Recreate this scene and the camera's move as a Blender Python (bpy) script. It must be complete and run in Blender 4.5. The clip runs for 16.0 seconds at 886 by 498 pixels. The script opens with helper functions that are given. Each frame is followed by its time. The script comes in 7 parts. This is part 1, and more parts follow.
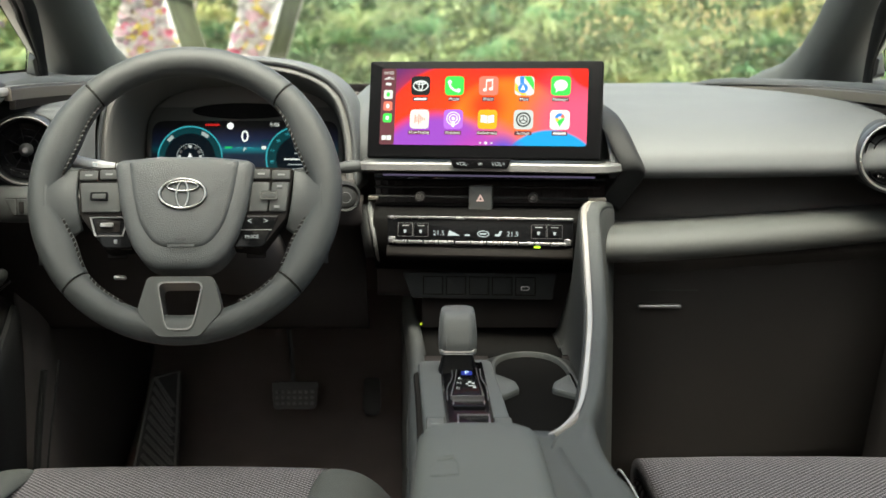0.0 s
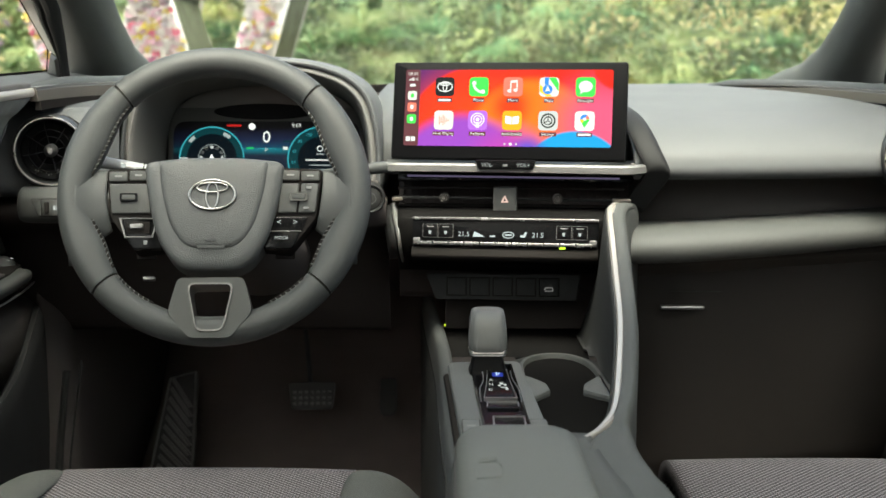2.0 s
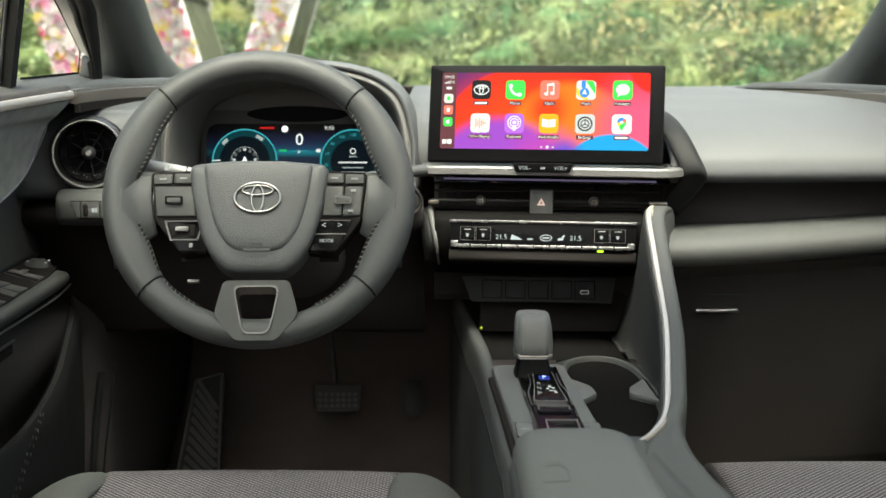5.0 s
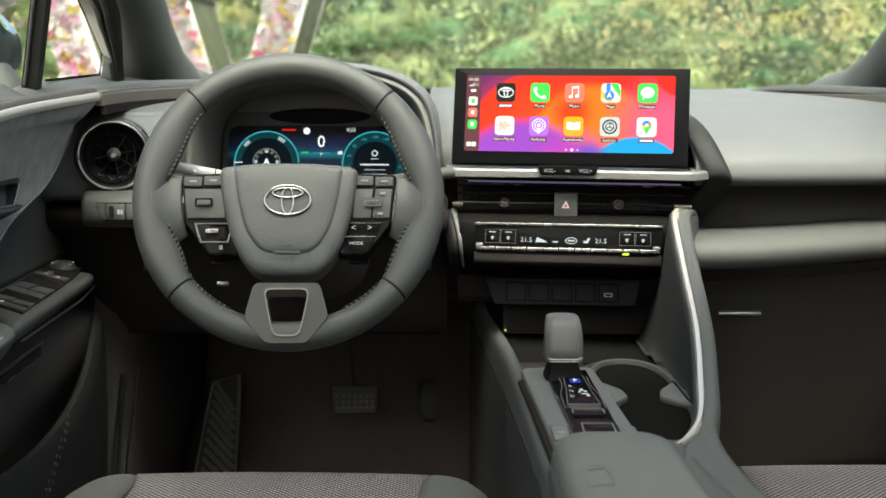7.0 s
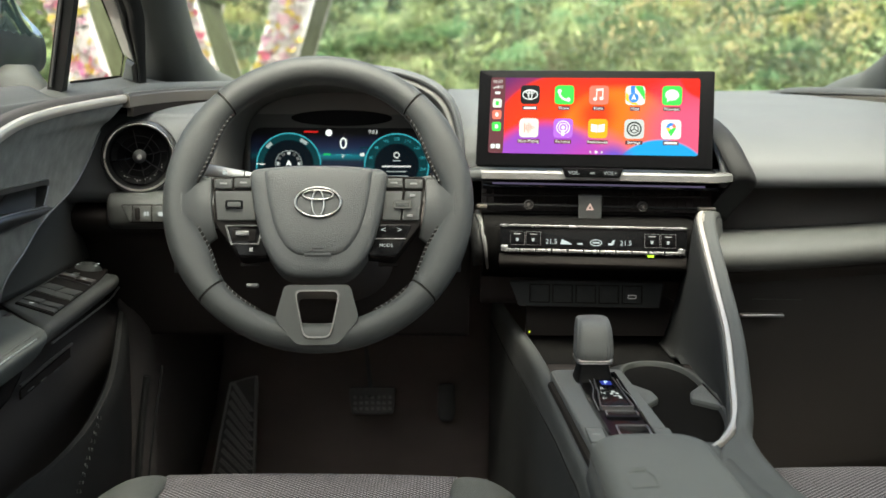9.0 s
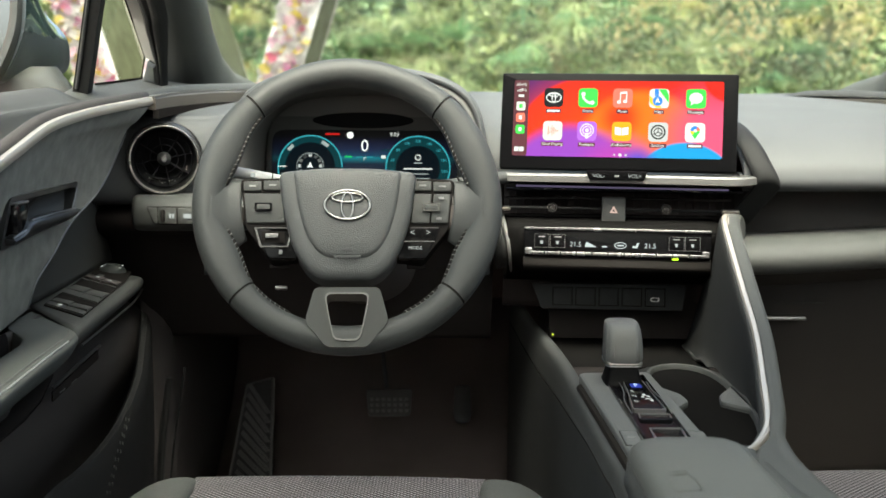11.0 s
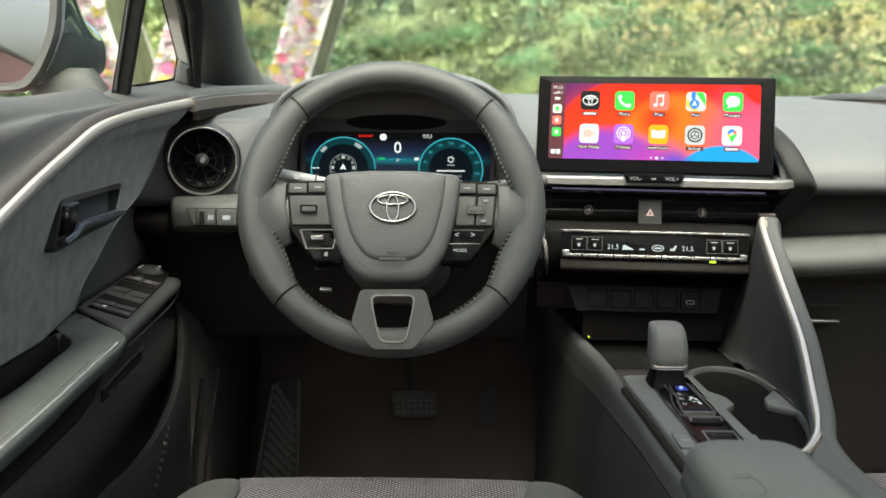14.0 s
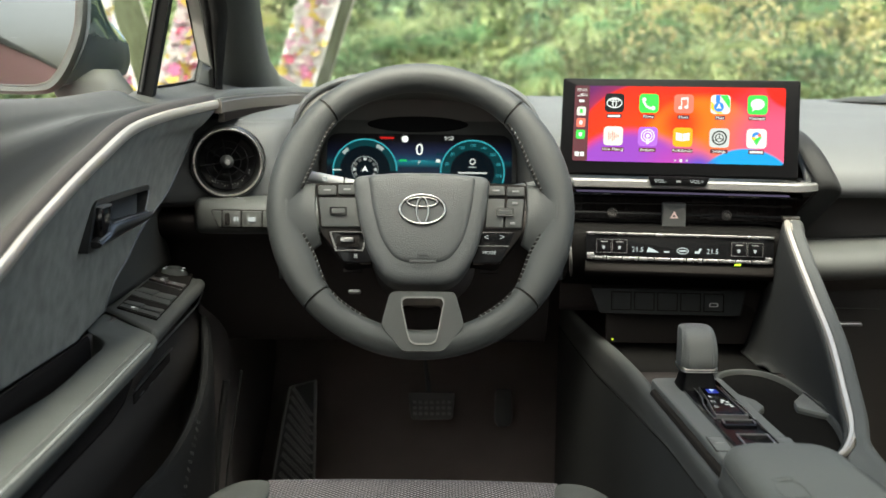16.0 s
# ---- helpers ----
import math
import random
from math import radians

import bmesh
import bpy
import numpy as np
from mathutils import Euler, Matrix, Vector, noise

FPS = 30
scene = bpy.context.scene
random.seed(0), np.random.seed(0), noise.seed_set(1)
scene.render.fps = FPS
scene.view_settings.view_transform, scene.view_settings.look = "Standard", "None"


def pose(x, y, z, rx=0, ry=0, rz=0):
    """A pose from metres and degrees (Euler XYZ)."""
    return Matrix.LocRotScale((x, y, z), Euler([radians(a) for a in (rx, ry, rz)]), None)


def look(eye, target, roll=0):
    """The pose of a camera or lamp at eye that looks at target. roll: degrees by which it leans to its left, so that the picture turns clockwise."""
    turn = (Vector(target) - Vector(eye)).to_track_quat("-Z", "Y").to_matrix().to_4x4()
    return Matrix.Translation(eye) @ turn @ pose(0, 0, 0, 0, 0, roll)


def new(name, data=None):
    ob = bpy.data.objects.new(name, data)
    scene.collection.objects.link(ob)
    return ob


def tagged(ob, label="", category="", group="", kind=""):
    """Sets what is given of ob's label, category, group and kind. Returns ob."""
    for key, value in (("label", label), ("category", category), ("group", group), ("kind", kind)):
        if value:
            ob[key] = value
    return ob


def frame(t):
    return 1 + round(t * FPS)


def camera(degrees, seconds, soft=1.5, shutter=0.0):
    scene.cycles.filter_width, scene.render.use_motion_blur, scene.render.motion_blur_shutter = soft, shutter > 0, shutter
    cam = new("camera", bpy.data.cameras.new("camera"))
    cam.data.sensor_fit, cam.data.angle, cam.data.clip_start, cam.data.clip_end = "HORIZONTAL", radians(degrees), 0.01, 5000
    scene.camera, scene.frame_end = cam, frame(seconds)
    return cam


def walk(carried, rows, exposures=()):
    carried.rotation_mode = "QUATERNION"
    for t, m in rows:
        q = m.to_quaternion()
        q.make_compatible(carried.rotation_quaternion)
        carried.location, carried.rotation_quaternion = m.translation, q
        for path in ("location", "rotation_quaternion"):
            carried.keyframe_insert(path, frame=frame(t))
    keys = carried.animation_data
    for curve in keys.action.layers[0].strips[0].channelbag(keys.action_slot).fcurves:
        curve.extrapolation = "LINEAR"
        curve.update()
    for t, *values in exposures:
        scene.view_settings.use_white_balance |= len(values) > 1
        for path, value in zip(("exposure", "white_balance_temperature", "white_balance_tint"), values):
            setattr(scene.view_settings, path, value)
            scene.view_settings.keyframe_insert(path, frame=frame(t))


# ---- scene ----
cam = camera(39.5, 16.0)
cam.data.dof.use_dof, cam.data.dof.focus_distance, cam.data.dof.aperture_fstop = True, 1.45, 8.0
EXPOSURE, KELVIN, TINT = 2.98, 6620, -3
METRES, EYE, TILT, LEAN, TURN = 0.27, 1.08, -7.7, 0.0, 0.0
ROWS = [
    (0.0, 0.0, 0.0, 0.0, 0.0, 0.0, -0.0),
    (0.5, -0.0296, -0.0025, 0.0015, -0.01, 0.02, -0.02),
    (1.0, -0.0614, -0.0024, 0.004, -0.0, 0.03, -0.02),
    (1.5, -0.0907, 0.0019, 0.0064, -0.0, 0.01, -0.04),
    (2.0, -0.1233, 0.0001, 0.0074, -0.01, -0.02, -0.07),
    (2.5, -0.1531, -0.001, 0.0093, -0.01, -0.04, -0.1),
    (3.0, -0.1857, -0.0032, 0.011, -0.02, -0.04, -0.13),
    (3.5, -0.2152, -0.0047, 0.0127, -0.02, -0.04, -0.14),
    (4.0, -0.2473, -0.0069, 0.0136, -0.02, -0.03, -0.14),
    (6.5, -0.403, -0.0106, 0.0225, -0.05, 0.07, -0.24),
    (7.0, -0.4352, -0.0117, 0.0239, -0.05, 0.06, -0.27),
    (7.5, -0.4649, -0.0154, 0.0249, -0.05, 0.05, -0.27),
    (8.0, -0.498, -0.019, 0.0268, -0.06, 0.06, -0.29),
    (8.5, -0.5276, -0.0218, 0.0282, -0.06, 0.07, -0.31),
    (9.0, -0.5598, -0.0237, 0.0296, -0.06, 0.09, -0.32),
    (11.5, -0.7144, -0.0333, 0.0352, -0.09, 0.16, -0.47),
    (12.0, -0.747, -0.0344, 0.0361, -0.1, 0.14, -0.51),
    (12.5, -0.7773, -0.0368, 0.0368, -0.11, 0.13, -0.52),
    (13.0, -0.8098, -0.0404, 0.0379, -0.11, 0.14, -0.54),
    (13.5, -0.8401, -0.0424, 0.0393, -0.12, 0.16, -0.56),
    (14.0, -0.8727, -0.0454, 0.0404, -0.12, 0.18, -0.59),
    (14.5, -0.9031, -0.0477, 0.0412, -0.13, 0.21, -0.62),
    (15.0, -0.9355, -0.0502, 0.0412, -0.14, 0.24, -0.65),
    (15.5, -0.9659, -0.0505, 0.0418, -0.14, 0.25, -0.69),
    (16.0, -0.9963, -0.0487, 0.043, -0.13, 0.24, -0.73),
]
walk(cam, [(t, pose(0, 0, EYE, TILT, LEAN, TURN) @ pose(METRES * x, METRES * y, METRES * z, 90 + pitch, roll, yaw)) for t, x, y, z, yaw, pitch, roll in ROWS],
     exposures=[(0.0, EXPOSURE, KELVIN, TINT), (16.0, EXPOSURE, KELVIN, TINT)])

# ---- daylight: thin overcast, the veiled sun high behind the car ----
SUN_EL, SUN_AZ = 60.0, 180.0
world = bpy.data.worlds.new("sky")
scene.world = world
world.use_nodes = True
wn, wl = world.node_tree.nodes, world.node_tree.links
sky = wn.new("ShaderNodeTexSky")
sky.sky_type, sky.sun_disc = "NISHITA", False
sky.sun_elevation, sky.sun_rotation = radians(SUN_EL), radians(SUN_AZ)
sky.dust_density, sky.air_density, sky.ozone_density = 8.0, 0.4, 0.3
wn["Background"].inputs["Strength"].default_value = 0.15
wl.new(sky.outputs[0], wn["Background"].inputs["Color"])
sun = new("sun", bpy.data.lights.new("sun", "SUN"))
sun.data.energy, sun.data.angle, sun.data.color = 0.9, radians(40), (1.0, 0.96, 0.90)
a, e = radians(SUN_AZ), radians(SUN_EL)
sun.matrix_world = look((math.sin(a) * 9 * math.cos(e), math.cos(a) * 9 * math.cos(e), 9 * math.sin(e)), (0, 0, 0))


# ---- materials ----
LIT_SCALE = 0.180


def material(name):
    m = bpy.data.materials.new(name)
    m.use_nodes = True
    return m, m.node_tree.nodes, m.node_tree.links, m.node_tree.nodes["Principled BSDF"]


def surface(name, color, rough=0.55, metal=0.0, spec=0.5, grain=900.0, bump=0.12, stain=6.0, vary=0.12, rvary=0.08, coat=0.0):
    """A moulded or painted surface: fine grain in relief, slow stains in colour and gloss."""
    m, n, l, b = material(name)
    co = n.new("ShaderNodeTexCoord")
    big, fine = n.new("ShaderNodeTexNoise"), n.new("ShaderNodeTexNoise")
    big.inputs["Scale"].default_value, big.inputs["Detail"].default_value = stain, 5
    fine.inputs["Scale"].default_value, fine.inputs["Detail"].default_value = grain, 3
    l.new(co.outputs["Object"], big.inputs["Vector"]), l.new(co.outputs["Object"], fine.inputs["Vector"])
    mix = n.new("ShaderNodeMixRGB")
    mix.inputs[1].default_value = (*[c * (1 - vary) for c in color], 1)
    mix.inputs[2].default_value = (*[min(1, c * (1 + vary)) for c in color], 1)
    l.new(big.outputs["Fac"], mix.inputs[0]), l.new(mix.outputs[0], b.inputs["Base Color"])
    rr = n.new("ShaderNodeMapRange")
    rr.inputs["To Min"].default_value, rr.inputs["To Max"].default_value = max(0.02, rough - rvary), min(1, rough + rvary)
    l.new(big.outputs["Fac"], rr.inputs["Value"]), l.new(rr.outputs[0], b.inputs["Roughness"])
    b.inputs["Metallic"].default_value, b.inputs["Specular IOR Level"].default_value = metal, spec
    b.inputs["Coat Weight"].default_value = coat
    if bump:
        bp = n.new("ShaderNodeBump")
        bp.inputs["Strength"].default_value, bp.inputs["Distance"].default_value = bump, 0.0006
        l.new(fine.outputs["Fac"], bp.inputs["Height"]), l.new(bp.outputs[0], b.inputs["Normal"])
    return m


def leather(name, color, rough=0.45, scale=420.0, bump=0.35):
    """Pebbled leather or moulded leather grain."""
    m, n, l, b = material(name)
    co, cell, big = n.new("ShaderNodeTexCoord"), n.new("ShaderNodeTexVoronoi"), n.new("ShaderNodeTexNoise")
    cell.inputs["Scale"].default_value, big.inputs["Scale"].default_value = scale, 9
    l.new(co.outputs["Object"], cell.inputs["Vector"]), l.new(co.outputs["Object"], big.inputs["Vector"])
    b.inputs["Specular IOR Level"].default_value = 0.3
    mix = n.new("ShaderNodeMixRGB")
    mix.inputs[1].default_value, mix.inputs[2].default_value = (*[c * 0.86 for c in color], 1), (*[c * 1.14 for c in color], 1)
    l.new(big.outputs["Fac"], mix.inputs[0]), l.new(mix.outputs[0], b.inputs["Base Color"])
    rr = n.new("ShaderNodeMapRange")
    rr.inputs["To Min"].default_value, rr.inputs["To Max"].default_value = rough - 0.07, rough + 0.09
    l.new(big.outputs["Fac"], rr.inputs["Value"]), l.new(rr.outputs[0], b.inputs["Roughness"])
    bp = n.new("ShaderNodeBump")
    bp.inputs["Strength"].default_value, bp.inputs["Distance"].default_value = bump, 0.0008
    l.new(cell.outputs["Distance"], bp.inputs["Height"]), l.new(bp.outputs[0], b.inputs["Normal"])
    return m


def glow(name, color, strength=1.0):
    """A lit display element."""
    m, n, l, b = material(name)
    b.inputs["Base Color"].default_value = (0.003, 0.003, 0.003, 1)
    b.inputs["Roughness"].default_value, b.inputs["Specular IOR Level"].default_value = 0.4, 0.01
    b.inputs["Emission Color"].default_value, b.inputs["Emission Strength"].default_value = (*color, 1), strength * LIT_SCALE
    return m


def pane(name, tint=(0.96, 0.98, 0.97), gloss=0.9, most=0.05):
    """Clear glass: lets light straight through, mirrors more at a glancing angle."""
    m, n, l, b = material(name)
    n.remove(b)
    clear, shine, mix = n.new("ShaderNodeBsdfTransparent"), n.new("ShaderNodeBsdfGlossy"), n.new("ShaderNodeMixShader")
    facing, bend = n.new("ShaderNodeLayerWeight"), n.new("ShaderNodeMapRange")
    facing.inputs["Blend"].default_value = 0.25
    bend.inputs["To Min"].default_value, bend.inputs["To Max"].default_value = 0.004, most
    clear.inputs["Color"].default_value, shine.inputs["Roughness"].default_value = (*tint, 1), 0.01
    shine.inputs["Color"].default_value = (gloss, gloss, gloss, 1)
    l.new(facing.outputs["Facing"], bend.inputs["Value"]), l.new(bend.outputs[0], mix.inputs[0])
    l.new(clear.outputs[0], mix.inputs[1]), l.new(shine.outputs[0], mix.inputs[2])
    l.new(mix.outputs[0], n["Material Output"].inputs["Surface"])
    return m


PAD = surface("soft_grey_dash", (0.0470, 0.0500, 0.0510), 0.66, spec=0.35, grain=1400, bump=0.25, vary=0.07)
PAD_DARK = surface("dark_moulded_plastic", (0.035, 0.0325, 0.0310), 0.62, spec=0.15, grain=1400, bump=0.25)
TRIM_GREY = surface("grey_moulded_plastic", (0.088, 0.093, 0.096), 0.50, grain=1300, bump=0.22, vary=0.08)
DEEP = surface("black_plastic", (0.047, 0.0430, 0.0415), 0.68, spec=0.1, grain=1300, bump=0.2)
GLOSS = surface("piano_black", (0.005, 0.005, 0.006), 0.12, spec=0.3, grain=200, bump=0.0, rvary=0.04, coat=0.08)
CHROME = surface("satin_silver", (0.70, 0.68, 0.63), 0.28, metal=1.0, grain=2600, bump=0.06, vary=0.05)
SILVER = surface("silver_paint", (0.100, 0.099, 0.096), 0.42, metal=0.4, grain=2600, bump=0.05, vary=0.05)
SATIN = surface("satin_black", (0.014, 0.0145, 0.015), 0.30, spec=0.35, grain=400, bump=0.03, rvary=0.05)
TOGGLE_GREY = surface("dull_toggle_metal", (0.085, 0.085, 0.085), 0.24, metal=0.6, grain=2600, bump=0.05, stain=90, vary=0.5, rvary=0.2)
KNOB_LEATHER = leather("knob_leather", (0.056, 0.058, 0.056), 0.55, 900, 0.25)
PANEL_BLACK = surface("panel_black", (0.0030, 0.0030, 0.0033), 0.16, spec=0.06, grain=200, bump=0.0, rvary=0.03)
# Left stalk colour raised to make up for the hood's shade on it.
LIFTED_STALK = surface("lifted_stalk_plastic", (0.27, 0.276, 0.276), 0.5, grain=1300, bump=0.2, vary=0.08)
GATE_BLACK = surface("gate_black", (0.0025, 0.0025, 0.003), 0.20, spec=0.03, grain=200, bump=0.0, rvary=0.03)
SURROUND = surface("console_soft_grey", (0.0625, 0.0658, 0.0635), 0.58, spec=0.3, grain=1300, bump=0.25, vary=0.08)
GREY_METAL = surface("smoked_metal", (0.28, 0.28, 0.28), 0.34, metal=0.9, grain=2600, bump=0.05, vary=0.08)
RIM_LEATHER = leather("rim_leather", (0.0285, 0.0310, 0.0305), 0.56, 900, 0.22)
HUB_PLASTIC = leather("hub_grain", (0.050, 0.0530, 0.0520), 0.50, 900, 0.5)
ARM_SUEDE = surface("armrest_microfibre", (0.068, 0.0735, 0.0705), 0.9, spec=0.06, grain=700, bump=0.3, stain=26, vary=0.2)
LID_LEATHER = leather("console_leather", (0.0550, 0.0580, 0.0548), 0.60, 900, 0.25)
SUEDE = surface("microfibre", (0.142, 0.147, 0.132), 0.88, spec=0.2, grain=420, bump=0.6, stain=48, vary=0.5)
DULL_THREAD = surface("dull_thread", (0.095, 0.098, 0.095), 0.8, grain=3000, bump=0.2)
THREAD = surface("pale_thread", (0.28, 0.295, 0.295), 0.7, grain=3000, bump=0.2)
SOFT_BLACK = surface("soft_black_plastic", (0.0110, 0.0113, 0.0113), 0.62, spec=0.1, grain=1300, bump=0.22, vary=0.08)
GLOOM = surface("dim_black_plastic", (0.026, 0.0230, 0.0220), 0.8, spec=0.0, grain=1300, bump=0.2)
# Shade of tray, cup well and stack face put into a near-black colour.
SHADE_BLACK = surface("shade_matt_black", (0.0055, 0.0053, 0.0052), 0.85, spec=0.0, grain=900, bump=0.3)
VOID = surface("unlit_black_plastic", (0.0125, 0.0115, 0.0110), 0.8, spec=0.0, grain=1300, bump=0.2)
DARK_METAL = surface("dark_smoked_metal", (0.10, 0.10, 0.10), 0.32, metal=0.8, grain=2600, bump=0.05, vary=0.08)
DOOR_GREY = surface("dark_door_skin", (0.033, 0.0348, 0.0345), 0.60, spec=0.2, grain=1300, bump=0.22, vary=0.08)
FLANK = surface("charcoal_plastic", (0.0395, 0.0415, 0.0398), 0.60, spec=0.2, grain=1300, bump=0.22, vary=0.08)
# Flank plastic darkened to carry the shade inside the console.
SHADED_INNER = surface("shaded_inner_flank", (0.0215, 0.0225, 0.0220), 0.62, spec=0.15, grain=1300, bump=0.22, vary=0.08)
RIM_BLACK = surface("satin_vent_black", (0.022, 0.0225, 0.0225), 0.34, spec=0.4, grain=900, bump=0.05)
PILLAR = surface("pillar_grey", (0.050, 0.0545, 0.0515), 0.7, spec=0.2, grain=1300, bump=0.22, vary=0.08)
STACK_BLACK = surface("stack_black", (0.024, 0.0205, 0.0198), 0.7, spec=0.1, grain=1300, bump=0.2)
SILL_METAL = surface("dim_sill_metal", (0.085, 0.083, 0.079), 0.34, metal=0.7, grain=2600, bump=0.05, vary=0.1)
HOOD_BLACK = surface("hood_black", (0.080, 0.080, 0.077), 0.75, spec=0.1, grain=1400, bump=0.25)
PEDAL_RUBBER = surface("pedal_rubber", (0.075, 0.073, 0.071), 0.65, grain=700, bump=0.3, vary=0.2)
# Darker tone that carries shade on the lower flank and switch row.
SHADED_PLASTIC = surface("shaded_dark_plastic", (0.021, 0.0222, 0.0225), 0.62, spec=0.15, grain=1300, bump=0.22, vary=0.08)
# Carpet raised above its own black to make up for missing footwell light.
CARPET = surface("lifted_black_carpet", (0.205, 0.170, 0.160), 0.95, spec=0.1, grain=800, bump=0.8, vary=0.3)
RUBBER = surface("black_rubber", (0.040, 0.040, 0.040), 0.6, grain=700, bump=0.2)
HEADLINER = surface("pale_headliner", (0.55, 0.54, 0.50), 0.9, spec=0.1, grain=900, bump=0.3, vary=0.05)
REAR_CLOTH = surface("rear_bounce_cloth", (0.30, 0.29, 0.285), 0.9, spec=0.1, grain=600, bump=0.3, vary=0.1)
BODY_PAINT = surface("coral_car_paint", (0.42, 0.12, 0.10), 0.25, grain=60, bump=0.0, coat=0.8, vary=0.04)
SCREEN_BLACK = surface("screen_black", (0.0025, 0.0025, 0.0028), 0.42, spec=0.03, grain=200, bump=0.0, rvary=0.03)
STRIP = surface("champagne_metal", (0.39, 0.365, 0.330), 0.38, metal=0.65, grain=2600, bump=0.05, vary=0.05)
SMOKE = surface("smoked_strip", (0.125, 0.112, 0.097), 0.34, metal=0.7, grain=2600, bump=0.05, vary=0.08)
GLASS = pane("window_glass")
# Missing footwell light put into a lighter colour for ridges and studs.
LIFTED_RUBBER = surface("lifted_grey_rubber", (0.15, 0.148, 0.145), 0.62, grain=700, bump=0.3, vary=0.2)
WINDOW_METAL = surface("pale_window_trim", (0.20, 0.197, 0.180), 0.45, metal=0.3, grain=1500, bump=0.05, vary=0.06)
MIRROR = surface("mirror_silver", (0.105, 0.110, 0.110), 0.02, metal=1.0, bump=0.0, vary=0.01, rvary=0.005)
# White marks are given a faint glow of their own.
GLOW_PRINT = glow("glowing_white_print", (0.85, 0.87, 0.88), 0.5)
GREY_PRINT = surface("grey_print", (0.11, 0.113, 0.113), 0.6, bump=0.0)


# ---- building helpers ----
WORLD = {}
OFFSET = Matrix()
CABIN = Vector((-0.15, 0.3, 1.10))


def thing(name, at=(0, 0, 0), label="", category="", group="", kind="", m=None):
    """A top-level Empty at its base (or with the pose m, for a thing built in its own frame)."""
    ob = new(name)
    ob.empty_display_size = 0.02
    ob.matrix_basis = m if m is not None else Matrix.Translation(at)
    WORLD[ob] = ob.matrix_basis.copy()
    return tagged(ob, label, category, group, kind)


def finish(bm, name, mat, smooth=40, flip=True):
    if flip:
        bmesh.ops.recalc_face_normals(bm, faces=bm.faces)
    me = bpy.data.meshes.new(name)
    bm.to_mesh(me)
    bm.free()
    me.materials.append(mat)
    if smooth:
        me.shade_smooth()
        me.set_sharp_from_angle(angle=radians(smooth))
    return me


def part(name, bm, mat, parent=None, label="", local=False, smooth=40, thick=0.0, kind="", flip=True):
    """One mesh object under a thing or a part. Its points are in the world's metres, or in the thing's own frame if local."""
    if local:
        bm.transform(OFFSET)
    if thick:
        # skins face the cabin, and their thickness lies behind them
        bmesh.ops.recalc_face_normals(bm, faces=bm.faces)
        lean = sum(f.normal.dot((CABIN - f.calc_center_median()).normalized()) * f.calc_area() for f in bm.faces)
        if lean * thick < 0:
            bmesh.ops.reverse_faces(bm, faces=bm.faces)
        flip = False
    ob = new(name, finish(bm, name, mat, smooth, flip))
    if parent is not None:
        ob.parent = parent
        ob.matrix_parent_inverse = Matrix() if local else WORLD[parent].inverted()
    WORLD[ob] = WORLD[parent] if local else Matrix()
    if thick:
        s = ob.modifiers.new("thickness", "SOLIDIFY")
        s.thickness, s.offset = abs(thick), -1
    return tagged(ob, label, kind=kind)


def V(*a):
    return Vector(a)


def spline(pts, n, closed=False):
    """n points along a smooth curve through pts, evenly in the parameter."""
    p, out = [Vector(q) for q in pts], []
    k = len(p) if closed else len(p) - 1
    for i in range(n):
        u = i * k / (n if closed else n - 1)
        j = min(int(u), k - 1)
        f = u - j
        g = lambda q: p[q % len(p)] if closed else p[max(0, min(len(p) - 1, q))]
        a, b, c, d = g(j - 1), g(j), g(j + 1), g(j + 2)
        out.append(0.5 * ((2 * b) + (c - a) * f + (2 * a - 5 * b + 4 * c - d) * f * f + (3 * b - a - 3 * c + d) * f ** 3))
    return out


def grid(rows, bm=None, close_u=False, close_v=False, caps=False):
    bm = bm or bmesh.new()
    vs = [[bm.verts.new(p) for p in r] for r in rows]
    nr, nc = len(vs), len(vs[0])
    for i in range(nr if close_u else nr - 1):
        for j in range(nc if close_v else nc - 1):
            a, b, c, d = vs[i][j], vs[i][(j + 1) % nc], vs[(i + 1) % nr][(j + 1) % nc], vs[(i + 1) % nr][j]
            if len({a, b, c, d}) == 4:
                bm.faces.new((a, b, c, d))
    if caps:
        bm.faces.new(vs[0]), bm.faces.new(vs[-1])
    return bm


def loft(sections, n, m, bm=None, closed=False, caps=False):
    """A smooth surface through sections (each a list of points of equal number): n steps along, m across."""
    secs = [spline(s, m, closed) for s in sections]
    cols = [spline([s[j] for s in secs], n) for j in range(m)]
    return grid([[cols[j][i] for j in range(m)] for i in range(n)], bm, close_v=closed, caps=caps)


def rbox(size, at=(0, 0, 0), r=0.003, seg=2, m=None, bm=None, taper=None):
    """A box with rounded edges. taper: (x, y) scale of its top face."""
    bm = bm or bmesh.new()
    made = bmesh.ops.create_cube(bm, size=1.0)["verts"]
    for v in made:
        if taper and v.co.z > 0:
            v.co.x, v.co.y = v.co.x * taper[0], v.co.y * taper[1]
        v.co = Vector((v.co.x * size[0], v.co.y * size[1], v.co.z * size[2]))
    edges = list({e for v in made for e in v.link_edges})
    if r:
        res = bmesh.ops.bevel(bm, geom=edges, offset=min(r, 0.49 * min(size)), segments=seg, affect="EDGES", profile=0.5)
        made = list({v for f in res["faces"] for v in f.verts} | {v for v in made if v.is_valid})
    t = (m or Matrix()) @ Matrix.Translation(at)
    for v in made:
        v.co = t @ v.co
    return bm


